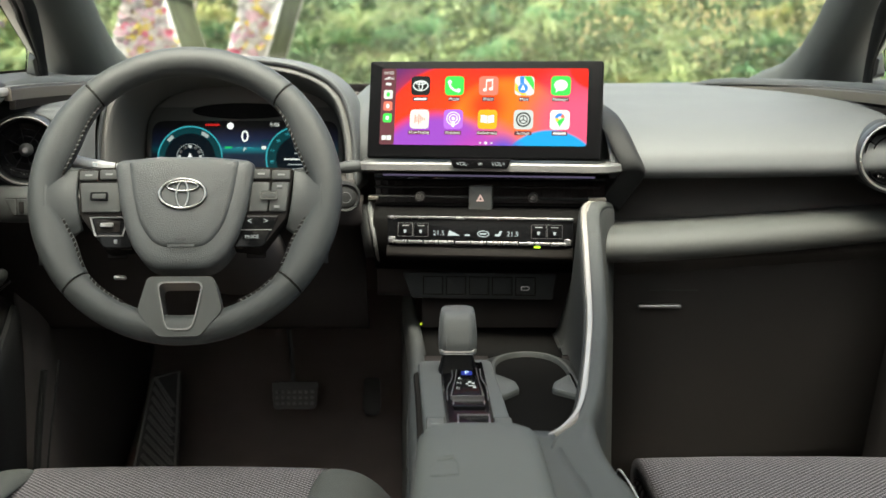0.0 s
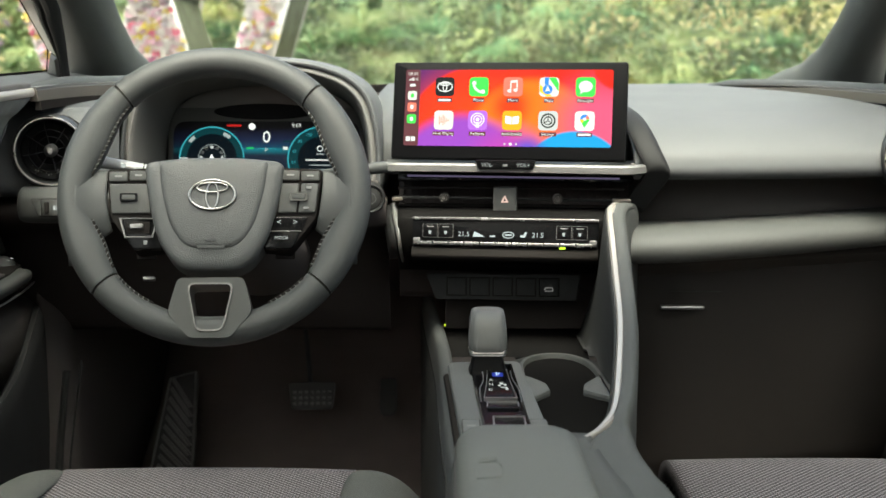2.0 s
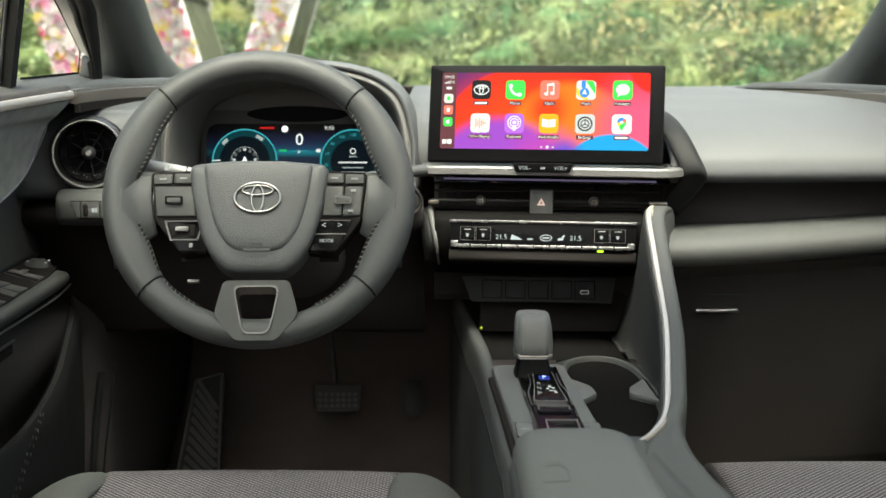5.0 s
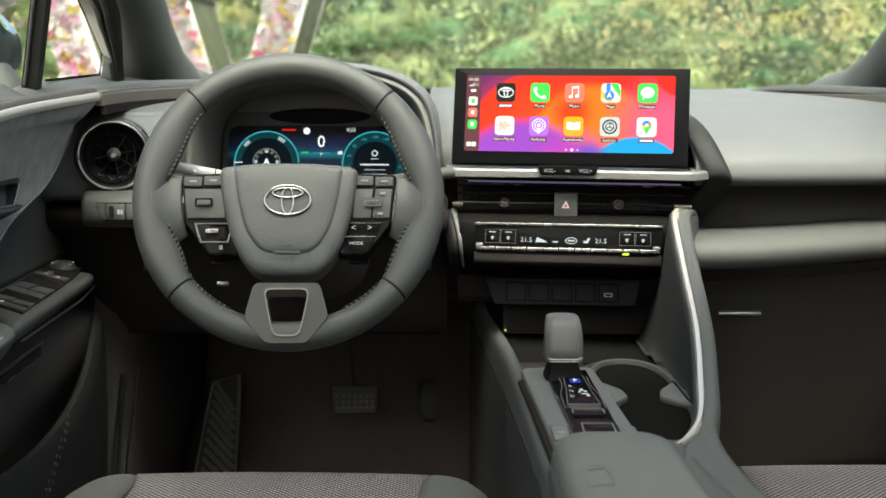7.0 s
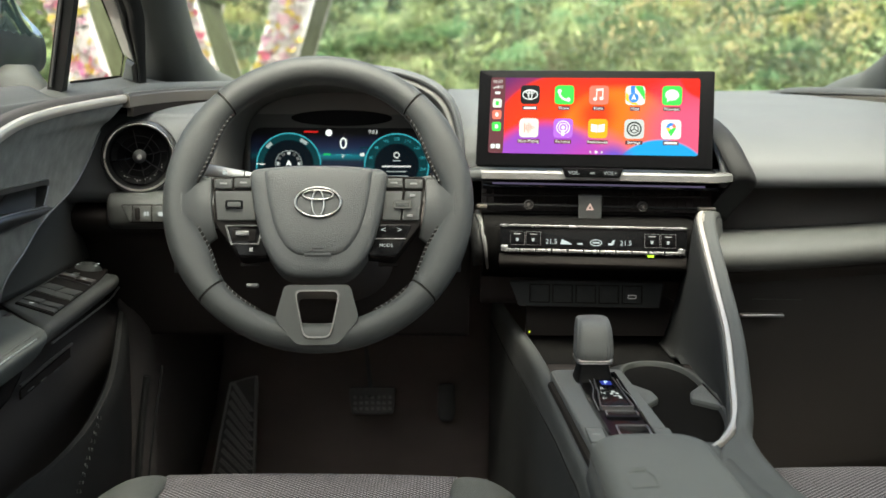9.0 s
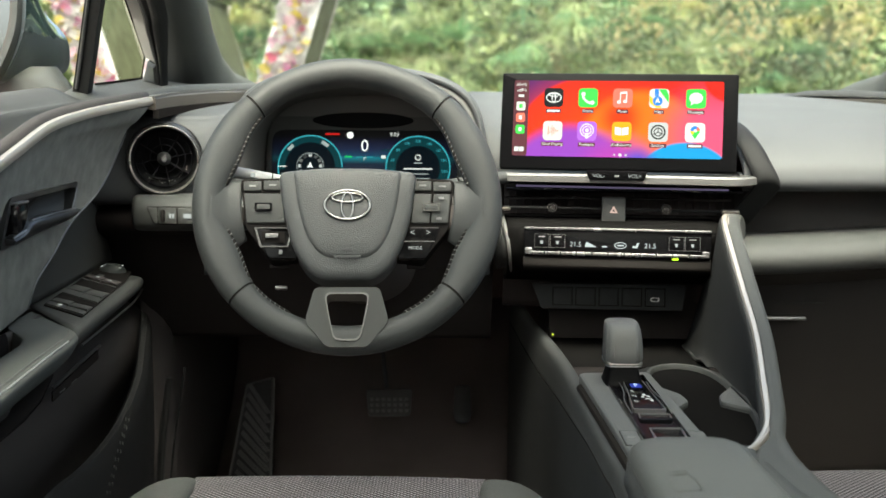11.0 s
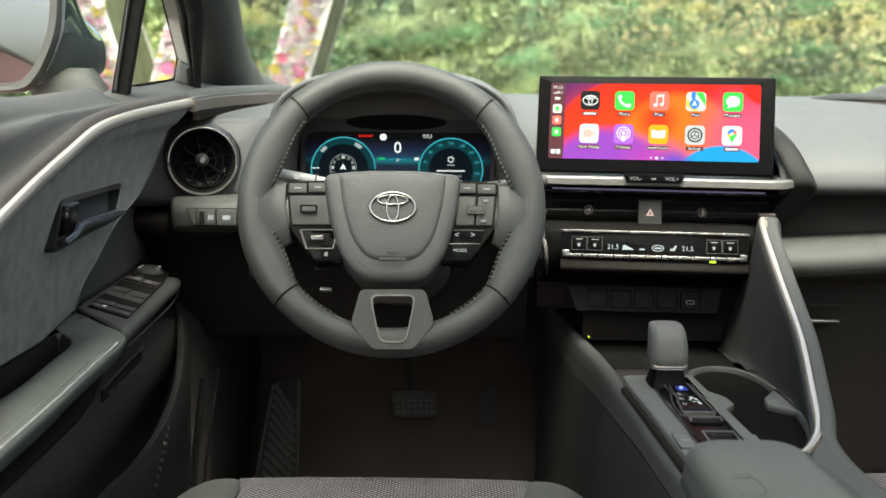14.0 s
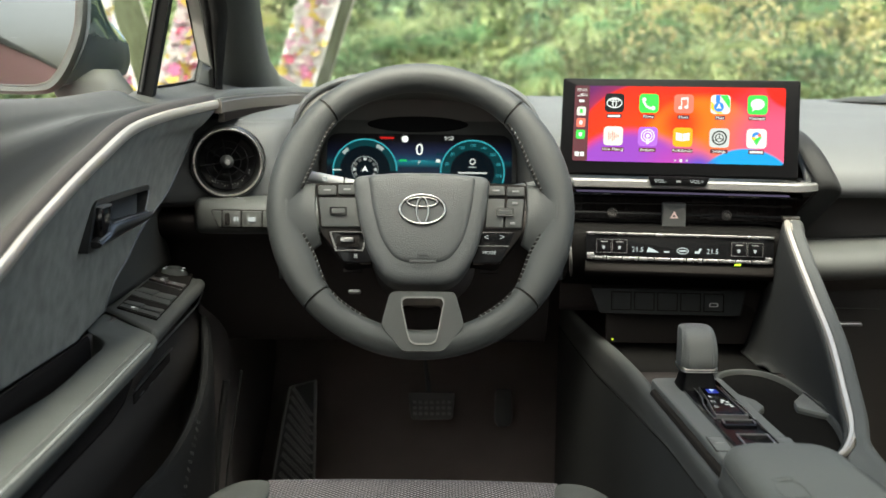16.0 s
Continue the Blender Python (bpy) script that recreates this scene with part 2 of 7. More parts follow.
def rounded(pts, r, seg=4):
    """A polygon's corners rounded by r (one number, or one a corner)."""
    out, n = [], len(pts)
    for i in range(n):
        a, b, c = Vector(pts[i - 1]), Vector(pts[i]), Vector(pts[(i + 1) % n])
        rad = r[i] if isinstance(r, (list, tuple)) else r
        if rad <= 0:
            out.append(b)
            continue
        u, w = a - b, c - b
        d = min(rad, 0.45 * u.length, 0.45 * w.length)
        p, q = b + u.normalized() * d, b + w.normalized() * d
        for k in range(seg + 1):
            f = k / seg
            out.append((1 - f) ** 2 * p + 2 * f * (1 - f) * b + f * f * q)
    return out


def prism(outline, z0, z1, bevel=0.0, m=None, bm=None, holes=()):
    """An upright slab over a 2D outline from z0 to z1, its upper rim eased by bevel; m places it."""
    bm = bm or bmesh.new()
    m = m or Matrix()
    o = [Vector(p) for p in outline]
    c = sum(o, Vector((0, 0))) / len(o)

    def inset(d):
        res = []
        for i, p in enumerate(o):
            a, b = o[i - 1], o[(i + 1) % len(o)]
            t = (b - a)
            if t.length < 1e-9:
                res.append(p)
                continue
            nrm = Vector((-t.y, t.x)).normalized()
            if nrm.dot(c - p) < 0:
                nrm = -nrm
            res.append(p + nrm * d)
        return res
    rings = [(o, z0)]
    if bevel:
        rings += [(o, z1 - bevel), (inset(bevel * 0.3), z1 - bevel * 0.3), (inset(bevel), z1)]
    else:
        rings += [(o, z1)]
    rows = [[m @ Vector((p.x, p.y, z)) for p in ring] for ring, z in rings]
    return grid(rows, bm, close_v=True, caps=True)


def rect(w, h, cx=0.0, cy=0.0, r=0.0, seg=4):
    p = [(cx - w / 2, cy - h / 2), (cx + w / 2, cy - h / 2), (cx + w / 2, cy + h / 2), (cx - w / 2, cy + h / 2)]
    return rounded(p, r, seg) if r else [Vector(q) for q in p]


def disc(r, cx=0.0, cy=0.0, n=24, ry=None):
    return [Vector((cx + r * math.cos(2 * math.pi * i / n), cy + (ry or r) * math.sin(2 * math.pi * i / n))) for i in range(n)]


def frame_of(outer, inner, z0, z1, m=None, bm=None):
    """A flat ring between two outlines of equal number of points."""
    m = m or Matrix()
    bm = bm or bmesh.new()
    rows = [[m @ Vector((p.x, p.y, z)) for p in ring] for ring, z in ((outer, z0), (outer, z1), (inner, z1), (inner, z0))]
    return grid(rows, bm, close_u=True, close_v=True)


def lathe(profile, n=32, m=None, bm=None, cap=False):
    """Turned about local z: profile of (radius, height)."""
    m = m or Matrix()
    rows = [[m @ Vector((r * math.cos(2 * math.pi * i / n), r * math.sin(2 * math.pi * i / n), z)) for i in range(n)] for r, z in profile]
    bm = grid(rows, bm, close_v=True)
    bmesh.ops.remove_doubles(bm, verts=bm.verts, dist=1e-6)
    return bm


def sweep(path, section, bm=None, up=(0, 0, 1), closed=False, caps=True, scale=None):
    """Carries a 2D section (side, up) along a path."""
    p = [Vector(q) for q in path]
    rows, n = [], len(p)
    for i in range(n):
        a, b = (p[i - 1], p[(i + 1) % n]) if closed else (p[max(0, i - 1)], p[min(n - 1, i + 1)])
        t = (b - a).normalized()
        s = t.cross(Vector(up)).normalized()
        w = s.cross(t)
        k = scale(i / (n - 1)) if scale else 1.0
        rows.append([p[i] + s * q[0] * k + w * q[1] * k for q in section])
    return grid(rows, bm, close_u=closed, close_v=True, caps=caps and not closed)


def tube(path, r, n=8, **kw):
    return sweep(path, [(r * math.cos(2 * math.pi * i / n), r * math.sin(2 * math.pi * i / n)) for i in range(n)], **kw)


def words(text, size, mat, parent, m, label="", name="lettering", local=True, align="CENTER", depth=0.0):
    """A text in the built-in font as a flat mesh."""
    cu = bpy.data.curves.new("words", "FONT")
    cu.body, cu.size, cu.align_x, cu.align_y, cu.extrude, cu.resolution_u = text, size, align, "CENTER", depth, 2
    tmp = bpy.data.objects.new("words", cu)
    me = bpy.data.meshes.new_from_object(tmp)
    bpy.data.objects.remove(tmp)
    bpy.data.curves.remove(cu)
    me.transform(OFFSET @ m if local else m)
    me.materials.clear()
    me.materials.append(mat)
    ob = new(name, me)
    ob.parent = parent
    ob.matrix_parent_inverse = Matrix() if local else WORLD[parent].inverted()
    WORLD[ob] = WORLD[parent] if local else Matrix()
    return tagged(ob, label)

# ---- the ground and the planted wall outside ----
GROUND = surface("grey_paving", (0.20, 0.19, 0.18), 0.85, spec=0.2, grain=60, bump=0.4, stain=1.2, vary=0.25)
# Felt colour lightened to fill the shade between the leaves.
EARTH = surface("fill_planting_felt", (0.19, 0.23, 0.11), 0.95, spec=0.1, grain=30, bump=0.6, stain=3, vary=0.5)
ground = part("ground", grid([[V(-400, -400, 0), V(400, -400, 0)], [V(-400, 400, 0), V(400, 400, 0)]]), GROUND, smooth=0, label="grey paved forecourt", kind="structure")
wall_back = part("wall_planted", rbox((26.0, 0.3, 2.75), (0, 8.35, 1.375), 0.02), EARTH, label="green felt-covered retaining wall, lightened to fill shade behind the planting", kind="structure")


def foliage(name, colors, gloss=0.45, areas=()):
    """Leaves that each take a tone of their own between three colours, and let some light through."""
    m, n, l, b = material(name)
    geo, ramp = n.new("ShaderNodeNewGeometry"), n.new("ShaderNodeValToRGB")
    ramp.color_ramp.elements[0].color, ramp.color_ramp.elements[1].color = (*colors[0], 1), (*colors[-1], 1)
    for i, c in enumerate(colors[1:-1]):
        ramp.color_ramp.elements.new((i + 1) / (len(colors) - 1)).color = (*c, 1)
    l.new(geo.outputs["Random Per Island"], ramp.inputs[0])
    tone = ramp.outputs[0]
    for scale, other, low, high in areas:
        where, cloud, fade, blend = n.new("ShaderNodeTexCoord"), n.new("ShaderNodeTexNoise"), n.new("ShaderNodeMapRange"), n.new("ShaderNodeMix")
        cloud.inputs["Scale"].default_value, cloud.inputs["Detail"].default_value = scale, 2.0
        fade.inputs["From Min"].default_value, fade.inputs["From Max"].default_value = low, high
        fade.inputs["To Max"].default_value = 0.75
        blend.data_type = "RGBA"
        blend.inputs[7].default_value = (*other, 1)
        l.new(where.outputs["Object"], cloud.inputs["Vector"]), l.new(cloud.outputs["Fac"], fade.inputs["Value"])
        l.new(fade.outputs[0], blend.inputs[0]), l.new(tone, blend.inputs[6])
        tone = blend.outputs[2]
    l.new(tone, b.inputs["Base Color"])
    b.inputs["Roughness"].default_value, b.inputs["Specular IOR Level"].default_value = gloss, 0.12
    tr, mix = n.new("ShaderNodeBsdfTranslucent"), n.new("ShaderNodeMixShader")
    l.new(tone, tr.inputs["Color"])
    mix.inputs[0].default_value = 0.50
    l.new(b.outputs[0], mix.inputs[1]), l.new(tr.outputs[0], mix.inputs[2])
    l.new(mix.outputs[0], n["Material Output"].inputs["Surface"])
    return m


AREAS = ((2.6, (0.33, 0.28, 0.17), 0.57, 0.68), (3.4, (0.15, 0.25, 0.15), 0.52, 0.66), (1.7, (0.36, 0.40, 0.17), 0.54, 0.66))
LEAF_DARK = foliage("deep_green_leaves", [(0.17, 0.24, 0.12), (0.20, 0.275, 0.14), (0.23, 0.305, 0.165), (0.27, 0.34, 0.20)], 0.8, AREAS)
LEAF_LIGHT = foliage("yellow_green_leaves", [(0.24, 0.31, 0.14), (0.28, 0.345, 0.16), (0.32, 0.375, 0.19), (0.37, 0.41, 0.25)], 0.8, AREAS)
LEAF_BLUE = foliage("blue_green_grass", [(0.09, 0.20, 0.10), (0.15, 0.27, 0.13), (0.23, 0.35, 0.18)])
LEAF_STRAW = foliage("straw_grass", [(0.30, 0.27, 0.11), (0.22, 0.26, 0.08), (0.40, 0.36, 0.17)])
LEAF_PLUM = foliage("plum_leaves", [(0.055, 0.050, 0.055), (0.085, 0.075, 0.082), (0.120, 0.110, 0.112)], 0.8)
LEAF_BROWN = foliage("purple_brown_stems", [(0.22, 0.20, 0.10), (0.27, 0.25, 0.12), (0.33, 0.29, 0.16)])


def quads(name, polys, mat, label, category):
    verts, faces = [], []
    for p in polys:
        k = len(verts)
        verts += p
        faces.append(tuple(range(k, k + len(p)))) if len(p) < 6 else faces.extend((k + i, k + i + 1, k + i + 3, k + i + 2) for i in range(0, len(p) - 2, 2))
    me = bpy.data.meshes.new(name)
    me.from_pydata(verts, [], faces)
    me.materials.append(mat)
    return tagged(new(name, me), label, category, kind="stuff")


rng = random.Random(7)
WALL_Y = 8.2


def leaf(c, d, w, face):
    """A pointed leaf of four corners from its foot c along d, its blade turned towards face."""
    s = face.cross(d).normalized() * w
    return [c, c + d * 0.45 + s, c + d, c + d * 0.45 - s]


def outward():
    """Where a leaf of the wall faces: out and up to the light, each a little differently."""
    return V(rng.gauss(0, 0.24), -0.70 + rng.gauss(0, 0.16), 0.62 + rng.gauss(0, 0.18)).normalized()


def any_way(out=1.0):
    v = Vector((rng.gauss(0, 1), -abs(rng.gauss(0, 1)) * out, rng.gauss(0, 1)))
    return v.normalized()


def patch(x, z):
    """Which planting grows at that place of the wall: 0..1 noise by area."""
    return noise.noise((x * 0.75, z * 1.1, 3.3)) * 0.5 + 0.5, noise.noise((x * 1.9, z * 2.3, 8.1)) * 0.5 + 0.5


bushes = {0: [], 1: []}
for _ in range(19000):
    x, z = rng.uniform(-5.2, 4.6), rng.uniform(0.5, 2.6)
    a, b = patch(x, z)
    kind = 1 if a + rng.gauss(0, 0.16) > 0.54 else 0
    out = 0.10 + 0.26 * b + rng.uniform(-0.06, 0.06)
    c = V(x, WALL_Y - out, z)
    big = 0.030 + 0.035 * noise.noise((x * 0.6, z * 0.6, 1.0)) + rng.uniform(0, 0.02)
    big = max(0.018, big)
    for _ in range(3):
        d = (any_way(0.8) + V(0, -0.2, 0.35)).normalized() * big * rng.uniform(1.1, 2.0)
        bushes[kind].append(leaf(c + any_way() * 0.04, d, big * rng.uniform(0.35, 0.6), outward()))
quads("shrub_foliage", bushes[0], LEAF_DARK, "dense deep green shrub leaves covering the planted wall", "foliage")
quads("shrub_foliage", bushes[1], LEAF_LIGHT, "fresh yellow-green shrub leaves covering the planted wall", "foliage")


def tuft(x, z, length, count, spread, polys, droop):
    """Arching grass blades from one foot."""
    foot = V(x, WALL_Y - rng.uniform(0.2, 0.45), z)
    for _ in range(count):
        d = V(rng.gauss(0, spread), -abs(rng.gauss(0.4, 0.3)), rng.uniform(0.5, 1.0)).normalized()
        ln, w = length * rng.uniform(0.6, 1.1), rng.uniform(0.003, 0.007)
        side, row = V(d.z, 0, -d.x).normalized() * w, []
        for k in range(5):
            u = k / 4
            p = foot + d * ln * u + V(0, -0.1 * u, -droop * ln * u * u)
            row += [p + side * (1 - u * 0.9), p - side * (1 - u * 0.9)]
        polys.append(row)


tufts = {0: [], 1: [], 2: []}
for _ in range(190):
    x, z = rng.uniform(-5, 4.4), rng.uniform(0.6, 2.1)
    kind = rng.choices((0, 1, 2), (0.42, 0.43, 0.15))[0]
    tuft(x, z, rng.uniform(0.25, 0.5), 50, 0.7, tufts[kind], rng.uniform(0.5, 1.0))
for cx, cz, k, kind in ((0.80, 1.55, 12, 1), (0.35, 1.40, 8, 1), (-0.6, 1.5, 8, 0), (1.25, 1.25, 8, 0), (1.05, 1.75, 8, 2), (1.65, 1.75, 8, 2), (2.3, 1.65, 6, 2), (-2.6, 1.5, 6, 1), (0.0, 1.7, 7, 1), (-0.2, 1.2, 6, 0)):
    for _ in range(k // 2):
        tuft(cx + rng.gauss(0, 0.20), cz + rng.gauss(0, 0.15), rng.uniform(0.18, 0.36), 45, 0.7, tufts[kind], rng.uniform(0.7, 1.3))
quads("ornamental_grass", tufts[0], LEAF_LIGHT, "light green arching ornamental grass tufts", "grass")
quads("ornamental_grass", tufts[1], LEAF_BLUE, "blue-green hanging grass tufts", "grass")
quads("ornamental_grass", tufts[2], LEAF_STRAW, "dry straw-coloured grass tufts", "grass")
stems = []
for cx, cz, k in ((2.25, 1.55, 70), (1.62, 1.55, 60), (1.02, 1.55, 40), (-2.9, 1.55, 60), (2.75, 1.35, 25)):
    for _ in range(k * 3):
        c = V(cx + rng.gauss(0, 0.13), WALL_Y - rng.uniform(0.5, 0.75), cz + rng.gauss(0, 0.16))
        stems.append(leaf(c, any_way(0.5) * rng.uniform(0.03, 0.07), 0.009, outward()))
plum = []
for _ in range(1500):
    c = V(-3.05 + rng.gauss(0, 0.13), WALL_Y - rng.uniform(0.45, 0.7), 1.58 + rng.gauss(0, 0.17))
    plum.append(leaf(c, any_way(0.5) * rng.uniform(0.04, 0.09), 0.016, outward()))
quads("plum_shrub", plum, LEAF_PLUM, "dull dark plum-coloured shrub leaves", "foliage")
quads("dry_flower_heads", stems, LEAF_BROWN, "faded purple-brown flower heads among the leaves", "foliage")

# ---- the flower letter ----
WHITE_EDGE = surface("white_board", (0.37, 0.37, 0.36), 0.5, grain=300, bump=0.05)
FLOWERS = foliage("mixed_petals", [(0.31, 0.30, 0.29), (0.34, 0.13, 0.23), (0.33, 0.26, 0.07), (0.33, 0.32, 0.31), (0.33, 0.20, 0.26), (0.32, 0.29, 0.28), (0.30, 0.28, 0.30), (0.32, 0.08, 0.12), (0.32, 0.31, 0.29), (0.34, 0.28, 0.06), (0.32, 0.21, 0.24), (0.33, 0.32, 0.31), (0.29, 0.30, 0.26)], 0.7)
for i, nd in enumerate(FLOWERS.node_tree.nodes):
    if nd.bl_idname == "ShaderNodeValToRGB":
        nd.color_ramp.interpolation = "CONSTANT"
LY = 6.18
MOSS = surface("olive_felt", (0.068, 0.077, 0.046), 0.9, spec=0.0, grain=50, bump=0.5, stain=9, vary=0.6)
letter = thing("flower_letter", (-1.45, LY + 0.3, 0), "deep letter sculpture, its white-edged front covered with mixed flowers", "sculpture")


def blossom(bm, c, r, tilt, petals=6):
    """A small open flower: petals round a raised heart."""
    s = tilt.cross(V(0.2, 0.1, 1)).normalized()
    t = s.cross(tilt)
    n = petals * 2
    ring = [bm.verts.new(c + (s * math.cos(q * 2 * math.pi / n) + t * math.sin(q * 2 * math.pi / n)) * r * (1.0 if q % 2 else 0.72) + tilt * (0.016 if q % 2 else 0.006)) for q in range(n)]
    mid = bm.verts.new(c + tilt * 0.010)
    for q in range(n):
        bm.faces.new((mid, ring[q], ring[(q + 1) % n]))


def stroke(x_foot, x_head, w, z0=0.42, z1=2.0):
    """One slanting stroke of the letter: a deep felt box with a white-edged front packed with blossoms."""
    out = [V(x_foot - w / 2, z0), V(x_foot + w / 2, z0), V(x_head + w / 2, z1), V(x_head - w / 2, z1)]
    m = Matrix.Translation((0, LY, 0)) @ pose(0, 0, 0, 90, 0, 0)
    board = part("stroke", prism(out, -0.70, -0.03, 0.0, m), MOSS, letter, "olive felt-covered side", smooth=0)
    mid = sum(out, V(0, 0)) / 4
    part("front_edge", prism([V(mid.x + (p.x - mid.x) * 1.0, p.y) for p in out], -0.03, 0.0, 0.004, m), WHITE_EDGE, board, "white front board", smooth=0)
    part("back_edge", prism([V(p.x + (0.012 if p.x > mid.x else -0.012), p.y) for p in out], -0.76, -0.70, 0.0, m), ROCK, board, "grey back board", smooth=0)
    bm = bmesh.new()
    z = z0 + 0.02
    while z < z1 - 0.01:
        f = (z - z0) / (z1 - z0)
        xc = x_foot + (x_head - x_foot) * f
        x = xc - w / 2 + 0.022
        while x < xc + w / 2 - 0.015:
            r = rng.choice((0.014, 0.018, 0.022, 0.030, 0.040))
            blossom(bm, V(x + rng.uniform(-0.008, 0.008), LY - 0.012 - rng.uniform(0, 0.02), z + rng.uniform(-0.012, 0.012)), r, any_way(2.5))
            x += r * 1.05
        z += 0.026
    part("blossoms", bm, FLOWERS, board, "white, pink, yellow and red blossoms", smooth=0, kind="stuff", flip=False)


ROCK = surface("grey_render", (0.25, 0.24, 0.21), 0.8, grain=40, bump=0.4, stain=3, vary=0.2)
for foot, head, top in ((-1.69, -2.18, 2.0), (-1.775, -1.465, 1.52), (-1.16, -1.482, 1.52), (-1.21, -0.735, 2.0)):
    stroke(foot, head, 0.205, 0.42, top)
part("plinth", rbox((1.3, 0.8, 0.42), (-1.45, LY + 0.35, 0.21), 0.01), WHITE_EDGE, letter)
# the pink boundary wall that the outside mirror shows
PINK = surface("pink_render", (0.88, 0.47, 0.45), 0.85, grain=90, bump=0.3, stain=1.5, vary=0.1)
bw = part("wall_pink", rbox((0.3, 38.0, 2.44), (-4.15, -22.0, 1.22), 0.01), PINK, label="pink rendered boundary wall with a grey coping", kind="structure")
part("coping", rbox((0.5, 38.0, 0.24), (-4.15, -22.0, 2.56), 0.03), ROCK, bw, "grey coping")

# ---- the car's shell ----
CX = 0.04
car = thing("car_body", (CX, 1.2, 0), "coral crossover car body with open view to its cabin", "car")


def both(x):
    return (CX - x, CX + x)


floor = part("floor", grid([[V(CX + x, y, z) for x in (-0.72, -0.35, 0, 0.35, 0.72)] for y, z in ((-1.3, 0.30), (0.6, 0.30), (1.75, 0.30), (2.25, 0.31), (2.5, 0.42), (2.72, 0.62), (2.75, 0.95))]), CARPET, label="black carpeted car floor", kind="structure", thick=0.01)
def roof_z(x, y):
    return 1.54 - 0.10 * (x / 0.6) ** 2 - 0.045 * max(0.0, y - 0.3) ** 2 / 0.36 - 0.07 * max(0.0, -y - 0.2) ** 2


RX, RY = (-0.62, -0.55, -0.47, -0.40), (-1.4, -0.9, -0.4, 0.1, 0.5, 0.78)
roof_bm = bmesh.new()
for s in (-1, 1):
    grid([[V(CX + s * x, y, roof_z(x, y)) for x in RX] for y in (*RY, 1.0, 1.15)], roof_bm)
for ys in ((0.78, 0.9, 1.0, 1.15), (-1.5, -1.2, -0.9)):
    grid([[V(CX + x, y, roof_z(x, y)) for x in (-0.40, -0.2, 0, 0.2, 0.40)] for y in ys], roof_bm)
roof = part("ceiling", roof_bm, HEADLINER, label="pale cloth headliner round an added glass opening", kind="structure", thick=0.02)
# Unseen roof opening, added to bring daylight onto upward surfaces.
added_roof_glass = part("window_4", grid([[V(CX + x, y, roof_z(x, y) + 0.012) for x in (-0.41, -0.2, 0, 0.2, 0.41)] for y in (-0.92, -0.4, 0.1, 0.5, 0.79)]), pane("added_roof_pane", (0.50, 0.51, 0.50)), label="unseen tinted roof glass added to let daylight in", kind="structure", thick=0.004)
# Unseen panel, added to stop light leaking in behind the dash.
part("cowl", grid([[V(CX + x, y, z) for x in (-0.75, -0.3, 0.3, 0.75)] for y, z in ((2.45, 1.055), (2.60, 1.03), (2.77, 0.93), (2.77, 0.55))]), DEEP, car, thick=0.006)
for x in (-0.715, 0.775):
    part("door_core", rbox((0.05, 3.1, 0.78), (x, 1.20, 0.68), 0.01), DEEP, car)
# front bonnet and nose, seen only by the light
part("bonnet", loft([[V(CX + x, y, z - 0.06 * (x / 0.8) ** 2) for x in (-0.85, -0.4, 0, 0.4, 0.85)] for y, z in ((2.5, 1.02), (3.0, 0.99), (3.5, 0.88), (3.75, 0.70))], 10, 10), BODY_PAINT, car, thick=0.01)
for s, x in zip((-1, 1), both(0.87)):
    part("door_skin", loft([[V(x - s * 0.07, y, 1.05), V(x - s * 0.03, y, 0.98), V(x, y, 0.85), V(x, y, 0.5), V(x - s * 0.04, y, 0.24)] for y in (-1.4, -0.2, 0.8, 1.9)], 8, 12), BODY_PAINT, car, thick=0.01)
    part("fender", loft([[V(x - s * 0.07, y, 1.03), V(x - s * 0.03, y, 0.96), V(x, y, 0.85), V(x, y, 0.5), V(x - s * 0.04, y, 0.24)] for y in (1.91, 2.7, 3.6)], 6, 12), BODY_PAINT, car, thick=0.01)
part("rear_hatch", loft([[V(CX + x, y, z) for x in (-0.8, 0, 0.8)] for y, z in ((-1.55, 0.3), (-1.62, 0.9), (-1.56, 1.05))], 5, 5), BODY_PAINT, car, thick=0.01)

# unseen wall and pillars behind the camera, added to block and bounce light
rear_wall = part("wall_rear", rbox((1.26, 0.12, 0.80), (CX, -0.95, 0.72), 0.04), REAR_CLOTH, label="unseen grey cloth wall added to close the cabin and bounce light", kind="structure")
for nm, s in (("pillar_rear_west", -1), ("pillar_rear_east", 1)):
    part(nm, loft([[V(CX + s * 0.70, y, 1.02), V(CX + s * 0.67, y, 1.22), V(CX + s * 0.60, y, 1.43)] for y in (-1.5, -0.9, -0.35)], 6, 8), HEADLINER, label="unseen pale rear pillar added to block and bounce light", kind="structure", thick=0.02)

